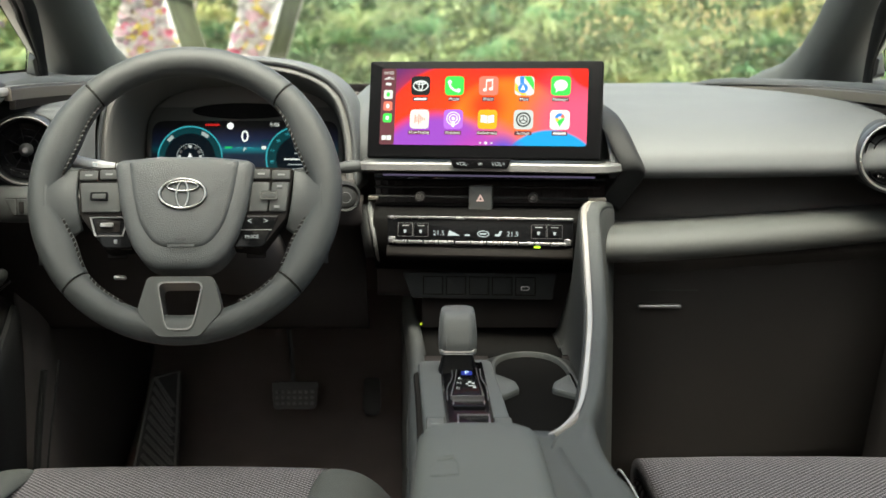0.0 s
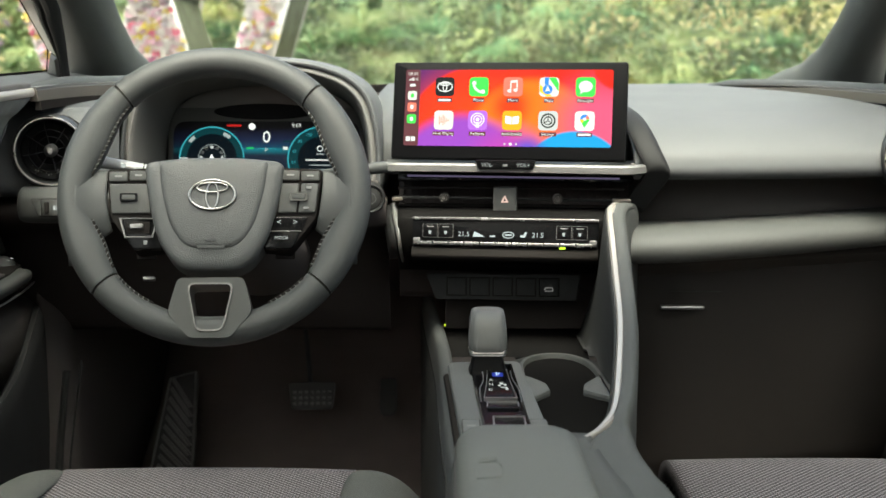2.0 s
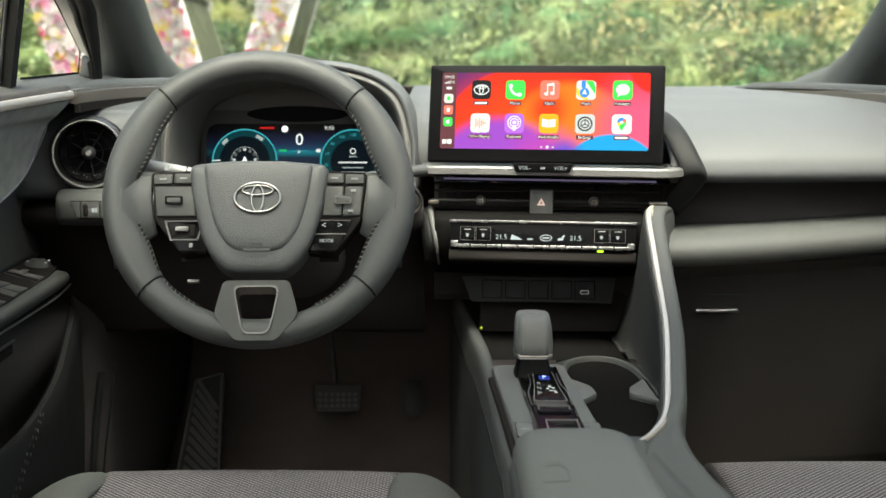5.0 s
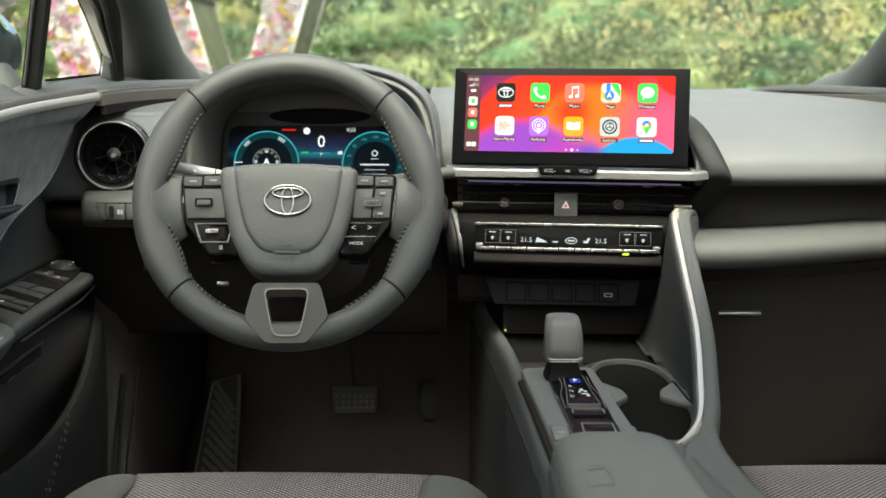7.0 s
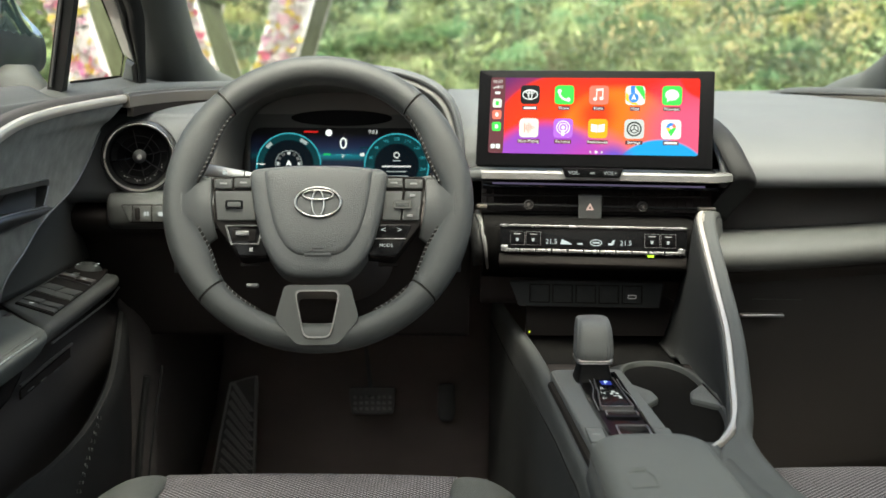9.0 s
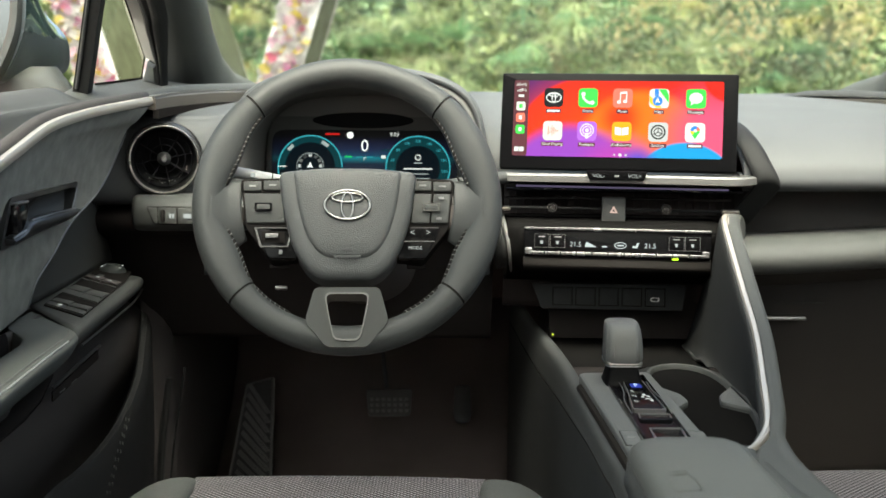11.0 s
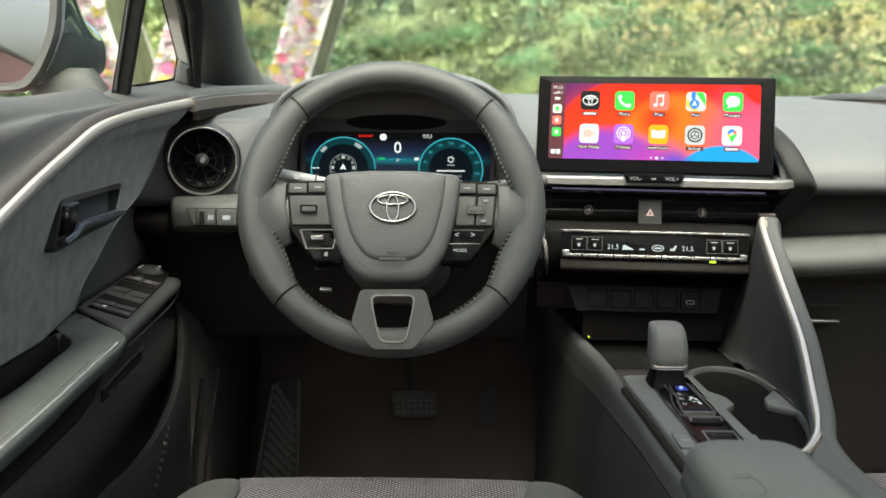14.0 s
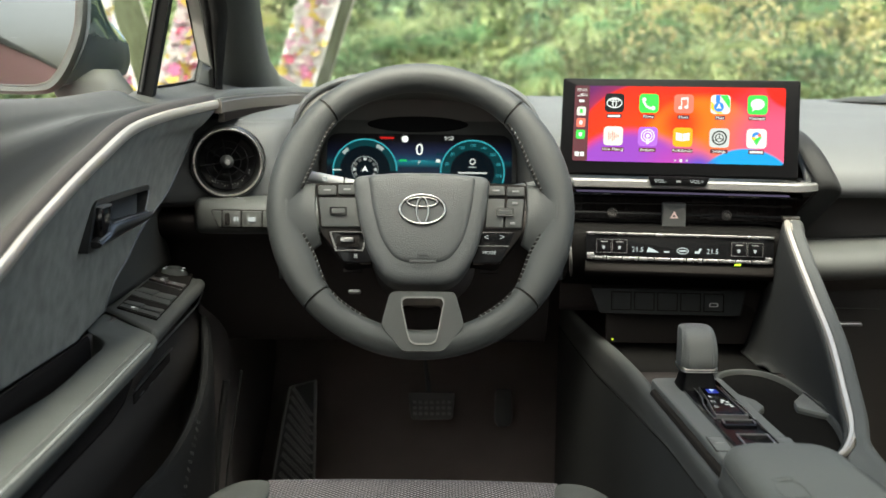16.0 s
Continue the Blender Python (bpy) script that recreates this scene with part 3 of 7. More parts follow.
# ---- pillars, windscreen and windows ----
for nm, s, PC in (("pillar_west", -1, 0.02), ("pillar_east", 1, 0.034)):
    # the screen pillar runs from the cowl up and back to the roof; its section faces the cabin
    path = [V(PC + s * 0.680, 2.56, 0.995), V(PC + s * 0.655, 2.28, 1.095), V(PC + s * 0.622, 1.93, 1.245), V(PC + s * 0.592, 1.55, 1.400), V(PC + s * 0.55, 1.15, 1.51)]
    path = spline(path, 14)
    sec = [(-0.040, 0.018), (-0.046, -0.015), (-0.034, -0.046), (0.0, -0.058), (0.030, -0.046), (0.040, -0.015), (0.036, 0.018), (0.0, 0.026)]
    sec = [(-s * a, b) for a, b in [*sec[:5], (0.056, -0.020), (0.060, 0.014), (0.0, 0.026)]]
    part(nm, sweep(path, [tuple(q) for q in spline([V(*q) for q in sec], 24, True)], scale=lambda u: 1.0 + 0.9 * min(1.3, max(0.0, 0.46 - u) / 0.26) ** 3.2), PILLAR, label="grey moulded windscreen pillar trim", kind="structure")
screen_rows = [[V(CX + x * w, y + 0.10 * (1 - (x / 0.66) ** 2), z) for x in (-0.66, -0.4, 0, 0.4, 0.66)] for y, z, w in ((2.52, 1.045, 1.0), (1.9, 1.30, 0.97), (1.13, 1.49, 0.90))]
windscreen = part("window_1", loft(screen_rows, 10, 14), pane("windscreen_glass", most=0.26), label="clear sloping windscreen", kind="structure", thick=0.004)
windscreen.visible_shadow = False
part("frit", loft([[V(CX + x, y + 0.10 * (1 - (x / 0.66) ** 2) - 0.004, z) for x in (-0.655, -0.4, 0, 0.4, 0.655)] for y, z in ((2.512, 1.046), (2.445, 1.076))], 3, 20), DEEP, windscreen, "black printed border of the windscreen", thick=0.001)
for k, s in ((2, -1), (3, 1)):
    w = part(f"window_{k}", loft([[V(CX + s * (0.71 - 0.16 * u ** 1.3), y, 1.085 + 0.36 * u) for u in (0, 0.5, 1)] for y in (-0.9, 0.3, 1.2, 1.72)], 6, 6), GLASS, label="clear side window of the front door", kind="structure", thick=0.004)
    w.visible_shadow = False

# ---- dashboard ----
dash = thing("dashboard", (CX, 2.0, 0.9), "dark grey moulded dashboard with a soft padded top", "dashboard")


def profile(x, pts):
    return [V(x, y, z) for y, z in pts]


PASS = [(1.700, 0.950), (1.672, 0.951), (1.659, 0.957), (1.656, 0.970), (1.668, 0.993), (1.715, 1.018), (1.80, 1.037), (1.93, 1.052), (2.2, 1.068), (2.47, 1.078)]
upper = [profile(0.225, PASS), profile(0.32, PASS), profile(0.45, [(y + 0.005, z + 0.001) for y, z in PASS]), profile(0.56, [(y - 0.002, z + 0.004) for y, z in PASS]), profile(0.68, [(y - 0.03, z + 0.012) for y, z in PASS])]
part("upper_pad", loft(upper, 24, 40), PAD, dash, "pale grey soft-touch dashboard top", thick=0.012)
MID = [(1.78, 0.950), (1.77, 0.960), (1.765, 0.975), (1.775, 1.0), (1.82, 1.030), (1.95, 1.052), (2.2, 1.068), (2.47, 1.079)]
part("middle_pad", loft([profile(-0.14, MID), profile(0.05, MID), profile(0.235, MID)], 6, 40), PAD, dash, thick=0.012)
DRV = [(1.69, 0.925), (1.664, 0.930), (1.652, 0.942), (1.648, 0.965), (1.649, 0.995), (1.655, 1.022), (1.672, 1.041), (1.71, 1.051), (1.90, 1.062), (2.47, 1.09)]
pad_bm = loft([profile(-0.66, [(y - 0.02, z) for y, z in DRV]), profile(-0.56, DRV), profile(-0.50, [(y + 0.02, z) for y, z in DRV]), profile(-0.478, [(y + 0.05, z) for y, z in DRV])], 130, 460)
bmesh.ops.delete(pad_bm, geom=[f for f in pad_bm.faces if (f.calc_center_median().x + 0.556) ** 2 + (f.calc_center_median().z - 0.990) ** 2 < 0.0488 ** 2 and f.calc_center_median().y < 1.69], context="FACES")
part("driver_pad", pad_bm, PAD, dash, "grey padded fascia round the driver's vent", thick=0.012)

cheek = [[V(x0, y, z + 0.004), V(x0 + 0.006, y - 0.004, z + 0.007), V(x0 + 0.024, y - 0.005, z + 0.008), V(x0 + 0.034, y - 0.001, z + 0.002)] for x0, y, z in ((0.205, 1.83, 1.043), (0.210, 1.74, 1.033), (0.217, 1.682, 1.012), (0.227, 1.655, 0.985), (0.236, 1.645, 0.962), (0.234, 1.656, 0.948), (0.222, 1.68, 0.925), (0.208, 1.70, 0.90))]
part("pad_cheek", loft(cheek, 24, 10), SOFT_BLACK, dash, "darker edge of the padded top beside the screen", thick=0.006)
# the dark recess, the shelf and the glovebox in front of the passenger
part("recess", loft([[V(x, 1.70, 0.955), V(x, 1.745, 0.945), V(x, 1.755, 0.90), V(x, 1.72, 0.865)] for x in (0.2, 0.45, 0.70)], 4, 10), PAD_DARK, dash, thick=0.006)
shelf = []
for x, dy, dz in ((0.195, 0.0, 0.0), (0.30, 0.006, 0.002), (0.45, 0.03, 0.010), (0.58, 0.06, 0.018), (0.72, 0.09, 0.026)):
    shelf.append([V(x, y + dy, z + dz) for y, z in ((1.75, 0.885), (1.68, 0.887), (1.638, 0.882), (1.620, 0.868), (1.620, 0.852), (1.635, 0.840), (1.68, 0.838))])
part("shelf", loft(shelf, 18, 24), FLANK, dash, "padded grey shelf edge before the passenger", thick=0.008)
part("glovebox_surround", loft([[V(x, y + (x - 0.2) * 0.12, z + (x - 0.2) * 0.04) for y, z in ((1.69, 0.842), (1.685, 0.830), (1.70, 0.822), (1.74, 0.80))] for x in (0.19, 0.45, 0.74)], 4, 12), PAD_DARK, dash, thick=0.006)
glove = part("glovebox_lid", loft([[V(x, y + (x - 0.2) * 0.10, z + (x - 0.2) * 0.04) for y, z in ((1.735, 0.822), (1.73, 0.812), (1.745, 0.76), (1.79, 0.66), (1.90, 0.44))] for x in (0.225, 0.45, 0.70)], 4, 16), PAD_DARK, dash, "black glovebox lid", thick=0.01)
part("handle", rbox((0.062, 0.012, 0.005), (0.310, 1.742, 0.762), 0.0015, m=None), GREY_METAL, glove, "slim metal glovebox handle")
part("handle_line", rbox((0.070, 0.002, 0.0012), (0.330, 1.7405, 0.785), 0.0004, 1), FLANK, glove)
part("underside", loft([[V(x, y, z) for y, z in ((1.90, 0.44), (2.2, 0.45), (2.6, 0.50))] for x in (0.2, 0.72)], 3, 6), DEEP, dash, thick=0.006)

# Sheet under the dash top, added to stop light leaking into the footwell.
part("leak_cover", grid([[V(-0.66, 1.935, 1.035), V(0.2, 1.935, 1.035), V(0.70, 1.935, 1.035)], [V(-0.66, 2.2, 1.045), V(0.2, 2.2, 1.045), V(0.70, 2.2, 1.045)], [V(-0.66, 2.62, 1.02), V(0.2, 2.62, 1.02), V(0.70, 2.62, 1.02)]]), DEEP, dash, thick=0.01)
# silver wing strips that run from the doors towards the windscreen
for s in (-1, 1):
    c0 = 0.04
    path = spline([V(c0 + s * 0.60, 1.600, 1.066), V(c0 + s * 0.590, 1.70, 1.070), V(c0 + s * 0.565, 1.85, 1.073), V(c0 + s * 0.52, 2.08, 1.074), V(c0 + s * 0.445, 2.33, 1.070)], 18)
    if s > 0:
        path = [p - V(0, 0, 0.016 * max(0.0, 2.33 - p.y) / 0.73) for p in path]
    part("wing_strip", sweep(path, [(-0.005, 0.004), (0.0, 0.0075), (0.005, 0.004), (0.005, -0.010), (-0.005, -0.010)], scale=lambda u: 1.0 if u < 0.6 else 1.0 - 0.8 * (u - 0.6) / 0.4), SMOKE, dash, "brushed smoked-silver strip")
    # Silver sliver stands in for the highlight on top of the strip.
    part("strip_highlight", sweep([p + V(0, -0.001, 0.0075) for p in path], [(-0.004, 0.001), (0.004, 0.001), (0.004, -0.002), (-0.004, -0.002)], scale=lambda u: 1.0 - 0.6 * u), SILVER, dash, "highlight along the upper edge")
    drop, half, thin = (0.015, 0.006, 0.6) if s < 0 else (0.026, 0.013, 0.35)
    path2 = [p + V(-s * 0.004, 0.004, -drop) for p in path]
    # Solid black bar stands in for the shaded gap under the strip.
    part("strip_gap_shade", sweep(path2, [(-0.004, half), (0.004, half), (0.004, -half), (-0.004, -half)], scale=lambda u: 1.0 - thin * u), VOID, dash)
    # the sill beside the windscreen, from the door's seam forward
    cap = []
    for y, x, z in ((1.590, -0.563, 1.055), (1.70, -0.546, 1.071), (1.85, -0.520, 1.074), (2.08, -0.475, 1.075), (2.33, -0.400, 1.070), (2.47, -0.345, 1.045)):
        z -= 0.016 * max(0.0, 2.33 - y) / 0.73 if s > 0 else 0.0
        top = 1.0755 + 0.0235 * max(0.0, min(1.0, (y - 1.40) / 0.6)) - (0.012 * (s > 0)) - (0.014 if y < 1.6 else 0.035 if y > 2.4 else 0.012 if y > 2.2 else 0.0)
        sec = [(-0.735, top - 0.034), (-0.715, top - 0.024), (-0.69, top - 0.010), (-0.670, top - 0.007), (-0.652 + 0.5 * (x + 0.605), top - 0.012 - 0.30 * (top - z)), (x - 0.034, z + 0.40 * (top - z)), (x - 0.0185, z + 0.010), (x - 0.013, z + 0.003)]
        cap.append([V(xx if s < 0 else 2 * c0 - xx, y, zz) for xx, zz in sec])
    part("side_cap", loft(cap, 16, 22), FLANK if s < 0 else DOOR_GREY, dash, "dark grey sill beside the windscreen", thick=0.006)

# below the wheel: column cowl, knee panel
part("knee_panel", loft([[V(x, y, z) for y, z in ((1.70, 0.925), (1.66, 0.915), (1.665, 0.89), (1.72, 0.86), (1.77, 0.76), (1.81, 0.715))] for x in (-0.66, -0.40, -0.11)], 5, 20), GLOOM, dash, "black knee panel under the steering column", thick=0.008)
ledge = loft([[V(x, y + dy, z) for y, z in ((1.68, 0.945), (1.628, 0.942), (1.606, 0.932), (1.604, 0.912), (1.612, 0.900), (1.640, 0.894), (1.68, 0.898))] for x, dy in ((-0.602, 0.045), (-0.594, 0.016), (-0.585, 0.004), (-0.55, 0.0), (-0.46, 0.012), (-0.38, 0.04))], 18, 24)
part("switch_ledge", ledge, FLANK, dash, "grey ledge that carries the light switches", thick=0.006)

# ---- round vents ----
def round_vent(x, y, z, rz, group):
    m = pose(x, y, z, 90, 0, rz)
    v = thing("air_vent", label="round black air vent with a silver rim and centre knob", category="air vent", group=group, m=m)
    part("rim", lathe([(0.0425, -0.008), (0.0425, 0.004), (0.0445, 0.0075), (0.0475, 0.007), (0.0495, 0.002), (0.0500, -0.010), (0.0425, -0.010), (0.0425, -0.008)], 48), RIM_BLACK, v, "satin black rim", local=True)
    part("rim_edge", lathe([(0.0432, 0.0070), (0.0440, 0.0088), (0.0452, 0.0088), (0.0460, 0.0074)], 48), CHROME, v, "bright inner edge", local=True)
    # Small bright specks stand in for sparkles reflected inside the vent.
    for k in range(15):
        a, r, big = math.pi * (1.22 + 0.047 * k + 0.012 * ((k * 5) % 3)), 0.0300 + 0.0022 * ((k * 7) % 4) / 3, 0.6 + 0.25 * ((k * 11) % 4)
        part("sparkle_mark", rbox((0.0011, 0.0016 * big, 0.001), (r * math.cos(a), r * math.sin(a), -0.004), 0.0003, 1), CHROME if k % 3 else GREY_METAL, v, local=True)
    part("barrel", lathe([(0.0490, -0.006), (0.0500, -0.010), (0.0500, -0.11), (0.0425, -0.11)], 48), DOOR_GREY, v, local=True)
    part("bowl", lathe([(0.0425, 0.002), (0.0415, -0.004), (0.040, -0.022), (0.02, -0.034), (0.0, -0.036)], 40), SOFT_BLACK, v, local=True)
    for k in range(3):
        r = 0.036 - 0.0095 * k
        part("louvre_ring", lathe([(r, -0.010 - 0.003 * k), (r + 0.001, -0.004 - 0.003 * k), (r + 0.0022, -0.005 - 0.003 * k), (r + 0.002, -0.012 - 0.003 * k), (r, -0.010 - 0.003 * k)], 40), GLOSS, v, local=True)
    for k in range(8):
        a = math.pi * k / 4 + 0.2
        part("vane", rbox((0.031, 0.0014, 0.012), (0.0235, 0, -0.018), 0.0004, 1, pose(0, 0, 0, 0, 0, math.degrees(a))), GLOSS, v, local=True)
    part("knob", lathe([(0.0, 0.004), (0.003, 0.0038), (0.0048, 0.002), (0.0052, -0.002), (0.009, -0.008), (0.009, -0.02)], 20), GREY_METAL, v, "small metal centre knob", local=True)


round_vent(-0.556, 1.645, 0.990, 13, "round dashboard vents")
round_vent(0.602, 1.645, 0.981, -10, "round dashboard vents")

# ---- light switches beside the wheel ----
switches = thing("light_switch_panel", (-0.54, 1.605, 0.915), "row of grey light and trunk switches", "switch panel")
part("bezel", prism(rounded([(-0.572, 0.9305), (-0.44, 0.9305), (-0.44, 0.9065), (-0.562, 0.9065)], 0.004), 0, 0.003, 0.001, Matrix.Translation((0, 1.606, 0)) @ pose(0, 0, 0, 90, 0, 0)), VOID, switches, "black surround")
part("switch", prism(rounded([(-0.5700, 0.9290), (-0.5568, 0.9290), (-0.5568, 0.9080), (-0.5612, 0.9080)], 0.002, 3), 0, 0.0055, 0.0008, Matrix.Translation((0, 1.606, 0)) @ pose(0, 0, 0, 90, 0, 0)), FLANK, switches)
for x0, x1 in ((-0.5555, -0.5315), (-0.5300, -0.5040), (-0.5025, -0.4760)):
    part("switch", rbox((x1 - x0, 0.006, 0.0210), ((x0 + x1) / 2, 1.6030, 0.9185), 0.0012), FLANK, switches)
for x, w in ((-0.5395, 0.003), (-0.5355, 0.0025), (-0.5170, 0.010), (-0.4900, 0.008)):
    part("switch_icon", rbox((w, 0.0008, 0.0060), (x, 1.5996, 0.9185), 0.0002, 1), GLOW_PRINT, switches)
part("thumb_wheel", rbox((0.006, 0.008, 0.016), (-0.5490, 1.6005, 0.9185), 0.002), VOID, switches)

# ---- instrument cluster under its hood ----
hood = thing("instrument_hood", (-0.305, 1.8, 0.93), "black arched hood over the instrument display", "instrument hood")


def arch(y, w, top, low, r=0.5, cx=-0.305):
    """A rounded arch: half width w, from low up to top."""
    h = top - low
    return [V(cx - w * 1.02, y, low), V(cx - w, y, low + h * 0.45), V(cx - w * 0.88, y, low + h * 0.78), V(cx - w * 0.55, y, top - h * 0.05), V(cx, y, top), V(cx + w * 0.55, y, top - h * 0.05), V(cx + w * 0.88, y, low + h * 0.78), V(cx + w, y, low + h * 0.45), V(cx + w * 1.02, y, low)]


outer = [arch(1.745, 0.176, 1.108, 0.93), arch(1.76, 0.180, 1.113, 0.93), arch(1.90, 0.182, 1.112, 0.93), arch(2.15, 0.16, 1.09, 0.95), arch(2.4, 0.12, 1.06, 0.97)]
part("outer_shell", loft(outer, 24, 40), PAD, hood, "grey padded hood skin", thick=0.004)
inner = [arch(1.745, 0.176, 1.108, 0.93), arch(1.748, 0.165, 1.098, 0.93), arch(1.83, 0.158, 1.088, 0.935), arch(1.905, 0.150, 1.075, 0.94)]
part("inner_shell", loft(inner, 18, 40), HOOD_BLACK, hood, "matt black inner shade", thick=0.004)
part("back_board", prism([V(p.x, p.z) for p in spline(arch(0, 0.152, 1.078, 0.90), 30)], 0, 0.01, 0, Matrix.Translation((0, 1.915, 0)) @ pose(0, 0, 0, 90, 0, 0)), HOOD_BLACK, hood)
part("lower_lip", loft([[V(x, y, z) for y, z in ((1.70, 0.925), (1.745, 0.945), (1.90, 0.948))] for x in (-0.485, -0.125)], 3, 8), PAD_DARK, hood, thick=0.004)

# ---- steering wheel, in its own frame: x right, y up the wheel, z towards the driver ----
WHEEL = pose(-0.291, 1.395, 0.9565, 67.6, 0, 3.0)
wheel = thing("steering_wheel", label="dark grey leather steering wheel with a silver-framed lower spoke", category="steering wheel", m=WHEEL)
R0, RT = 0.1595, 0.0172


def swell(a):
    """How far the rim grows inwards at the thumb rests."""
    return 0.010 * sum(math.exp(-(((a - c + 180) % 360 - 180) / w) ** 2) for c, w in ((158, 17), (22, 17), (205, 14), (335, 14)))


def rim_arc(a0, a1, n, rt=RT):
    rows = []
    for i in range(n):
        deg = a0 + (a1 - a0) * i / (n - 1)
        a, d = radians(deg), swell(deg)
        row = []
        for q in range(18):
            u, w = math.cos(q * math.pi / 9), math.sin(q * math.pi / 9)
            r = R0 + rt * 0.98 * u - (d * (-u) ** 0.8 if u < 0 else 0.0)
            row.append(V(r * math.cos(a), r * math.sin(a), rt * 1.08 * w))
        rows.append(row)
    return grid(rows, close_v=True, caps=True)


OFFSET = Matrix()
SEAMS = (47, 133, 222, 318)
for a0, a1, nm in ((47.5, 132.5, "rim_top"), (133.5, 221.5, "rim_side"), (222.5, 317.5, "rim_bottom"), (318.5, 406.5, "rim_side")):
    part(nm, rim_arc(a0, a1, 40), RIM_LEATHER, wheel, "smooth dark grey leather", local=True, smooth=60)
for a in SEAMS:
    part("seam", rim_arc(a - 0.6, a + 0.6, 3, RT * 0.93), VOID, wheel, local=True)
for a0, a1 in ((135, 172), (193, 219), (225, 244), (8, 45), (321, 347), (296, 315)):
    inner = lambda deg, z, k=0.93: V((R0 - RT * k - swell(deg) * 0.93) * math.cos(radians(deg)), (R0 - RT * k - swell(deg) * 0.93) * math.sin(radians(deg)), z)
    part("stitch_groove", tube([inner(a0 + (a1 - a0) * i / 15, RT * 0.40) for i in range(16)], 0.0015, 6), VOID, wheel, local=True)
    for i in range(int((a1 - a0) / 1.25)):
        a = a0 + i * 1.25
        st = rbox((0.0040, 0.0011, 0.0011), (0, 0, 0), 0.0003, 1, Matrix.Translation(inner(a, RT * 0.46)) @ pose(0, 0, 0, 0, 0, a + 25))
        part("stitch", st, DULL_THREAD if i % 2 else VOID, wheel, local=True, smooth=0)
OFFSET = Matrix.Translation((0, -0.0135, 0))
for s in (-1, 1):
    sp = loft([[V(s * (R0 - 0.009), 0.062, 0.006), V(s * (R0 - 0.006), 0.022, 0.0172), V(s * (R0 - 0.006), -0.03, 0.0165), V(s * (R0 - 0.008), -0.072, 0.004)],
               [V(s * 0.137, 0.043, 0.001), V(s * 0.136, 0.012, 0.0105), V(s * 0.136, -0.02, 0.0085), V(s * 0.137, -0.050, -0.004)],
               [V(s * 0.121, 0.040, 0.002), V(s * 0.1205, 0.012, 0.009), V(s * 0.117, -0.015, 0.007), V(s * 0.113, -0.03, -0.002)]], 10, 12)
    part("side_spoke", sp, RIM_LEATHER, wheel, local=True, thick=0.012, smooth=60)
    part("pod_backing", prism(rounded([(s * 0.1215, 0.0395), (s * 0.060, 0.042), (s * 0.052, -0.052), (s * 0.086, -0.056), (s * 0.1145, -0.018)], 0.005), -0.020, 0.0075, 0.002), VOID, wheel, local=True)
hub_out = rounded([(-0.079, 0.046), (-0.073, 0.0), (-0.060, -0.048), (-0.036, -0.080), (0.036, -0.080), (0.060, -0.048), (0.073, 0.0), (0.079, 0.046), (0.04, 0.0505), (-0.04, 0.0505)], [0.010, 0.02, 0.02, 0.024, 0.024, 0.02, 0.02, 0.010, 0.02, 0.02], 5)
hub = bmesh.new()
rows = []
for k, zz in ((1.0, -0.02), (1.0, 0.008), (0.985, 0.0145), (0.95, 0.0175), (0.88, 0.0195), (0.80, 0.0205), (0.25, 0.0215)):
    rows.append([V(p.x * k, (p.y + 0.014) * k - 0.014, zz) for p in hub_out])
grid(rows, hub, close_v=True, caps=True)
part("airbag_cover", hub, HUB_PLASTIC, wheel, "grained grey hub cover", local=True, smooth=50)
inner_rows = [[V(p.x * k * 0.762, ((p.y * 0.789 + 0.0072) + 0.008) * k - 0.008, zz) for p in hub_out] for k, zz in ((1.03, 0.0190), (1.0, 0.0215), (0.965, 0.0232), (0.90, 0.0243), (0.6, 0.0254))]
part("hub_shield", grid(inner_rows, close_v=True, caps=True), HUB_PLASTIC, wheel, local=True, smooth=30)

BRIGHT = surface("bright_chrome", (0.211, 0.211, 0.207), 0.22, metal=1.0, bump=0.0, vary=0.02, rvary=0.03)
# the emblem: overlapping chrome ovals
EM = Matrix.Translation((0, 0.0035, 0.0262))
for rx, ry, cy, w in ((0.0254, 0.0170, 0, 0.0019), (0.0168, 0.0055, 0.0085, 0.0014), (0.0066, 0.0152, -0.001, 0.0014)):
    loop = [EM @ V(rx * math.cos(2 * math.pi * k / 48), cy + ry * math.sin(2 * math.pi * k / 48), 0.0) for k in range(48)]
    part("emblem_oval", tube(loop, w, 8, closed=True), BRIGHT, wheel, "chrome oval", local=True, smooth=80)

# lower spoke with its silver window
OFFSET = Matrix()
spoke = rounded([(-0.036, -0.103), (0.036, -0.103), (0.046, -0.141), (0.022, -0.170), (-0.022, -0.170), (-0.046, -0.141)], 0.006)
hole = rounded([(-0.0255, -0.109), (0.0255, -0.109), (0.0205, -0.136), (0.0145, -0.163), (-0.0145, -0.163), (-0.0205, -0.136)], 0.0085)
c_h = sum(hole, V(0, 0)) / len(hole)
part("lower_spoke", frame_of(spoke, hole, -0.014, 0.0195), FLANK, wheel, "grey lower spoke", local=True)
part("spoke_frame", frame_of([c_h + (p - c_h) * 1.0 for p in hole], [c_h + (p - c_h) * 0.93 for p in hole], -0.016, 0.0216), SILVER, wheel, "smoked silver frame", local=True)
part("spoke_sill", loft([[V(x * 1.06, -0.1400, -0.012), V(x, -0.1470, -0.001), V(x, -0.1545, 0.0085), V(x * 0.95, -0.1610, 0.0170)] for x in (-0.0175, 0, 0.0175)], 6, 14), SILL_METAL, wheel, "smoked silver sill of the spoke window", local=True)
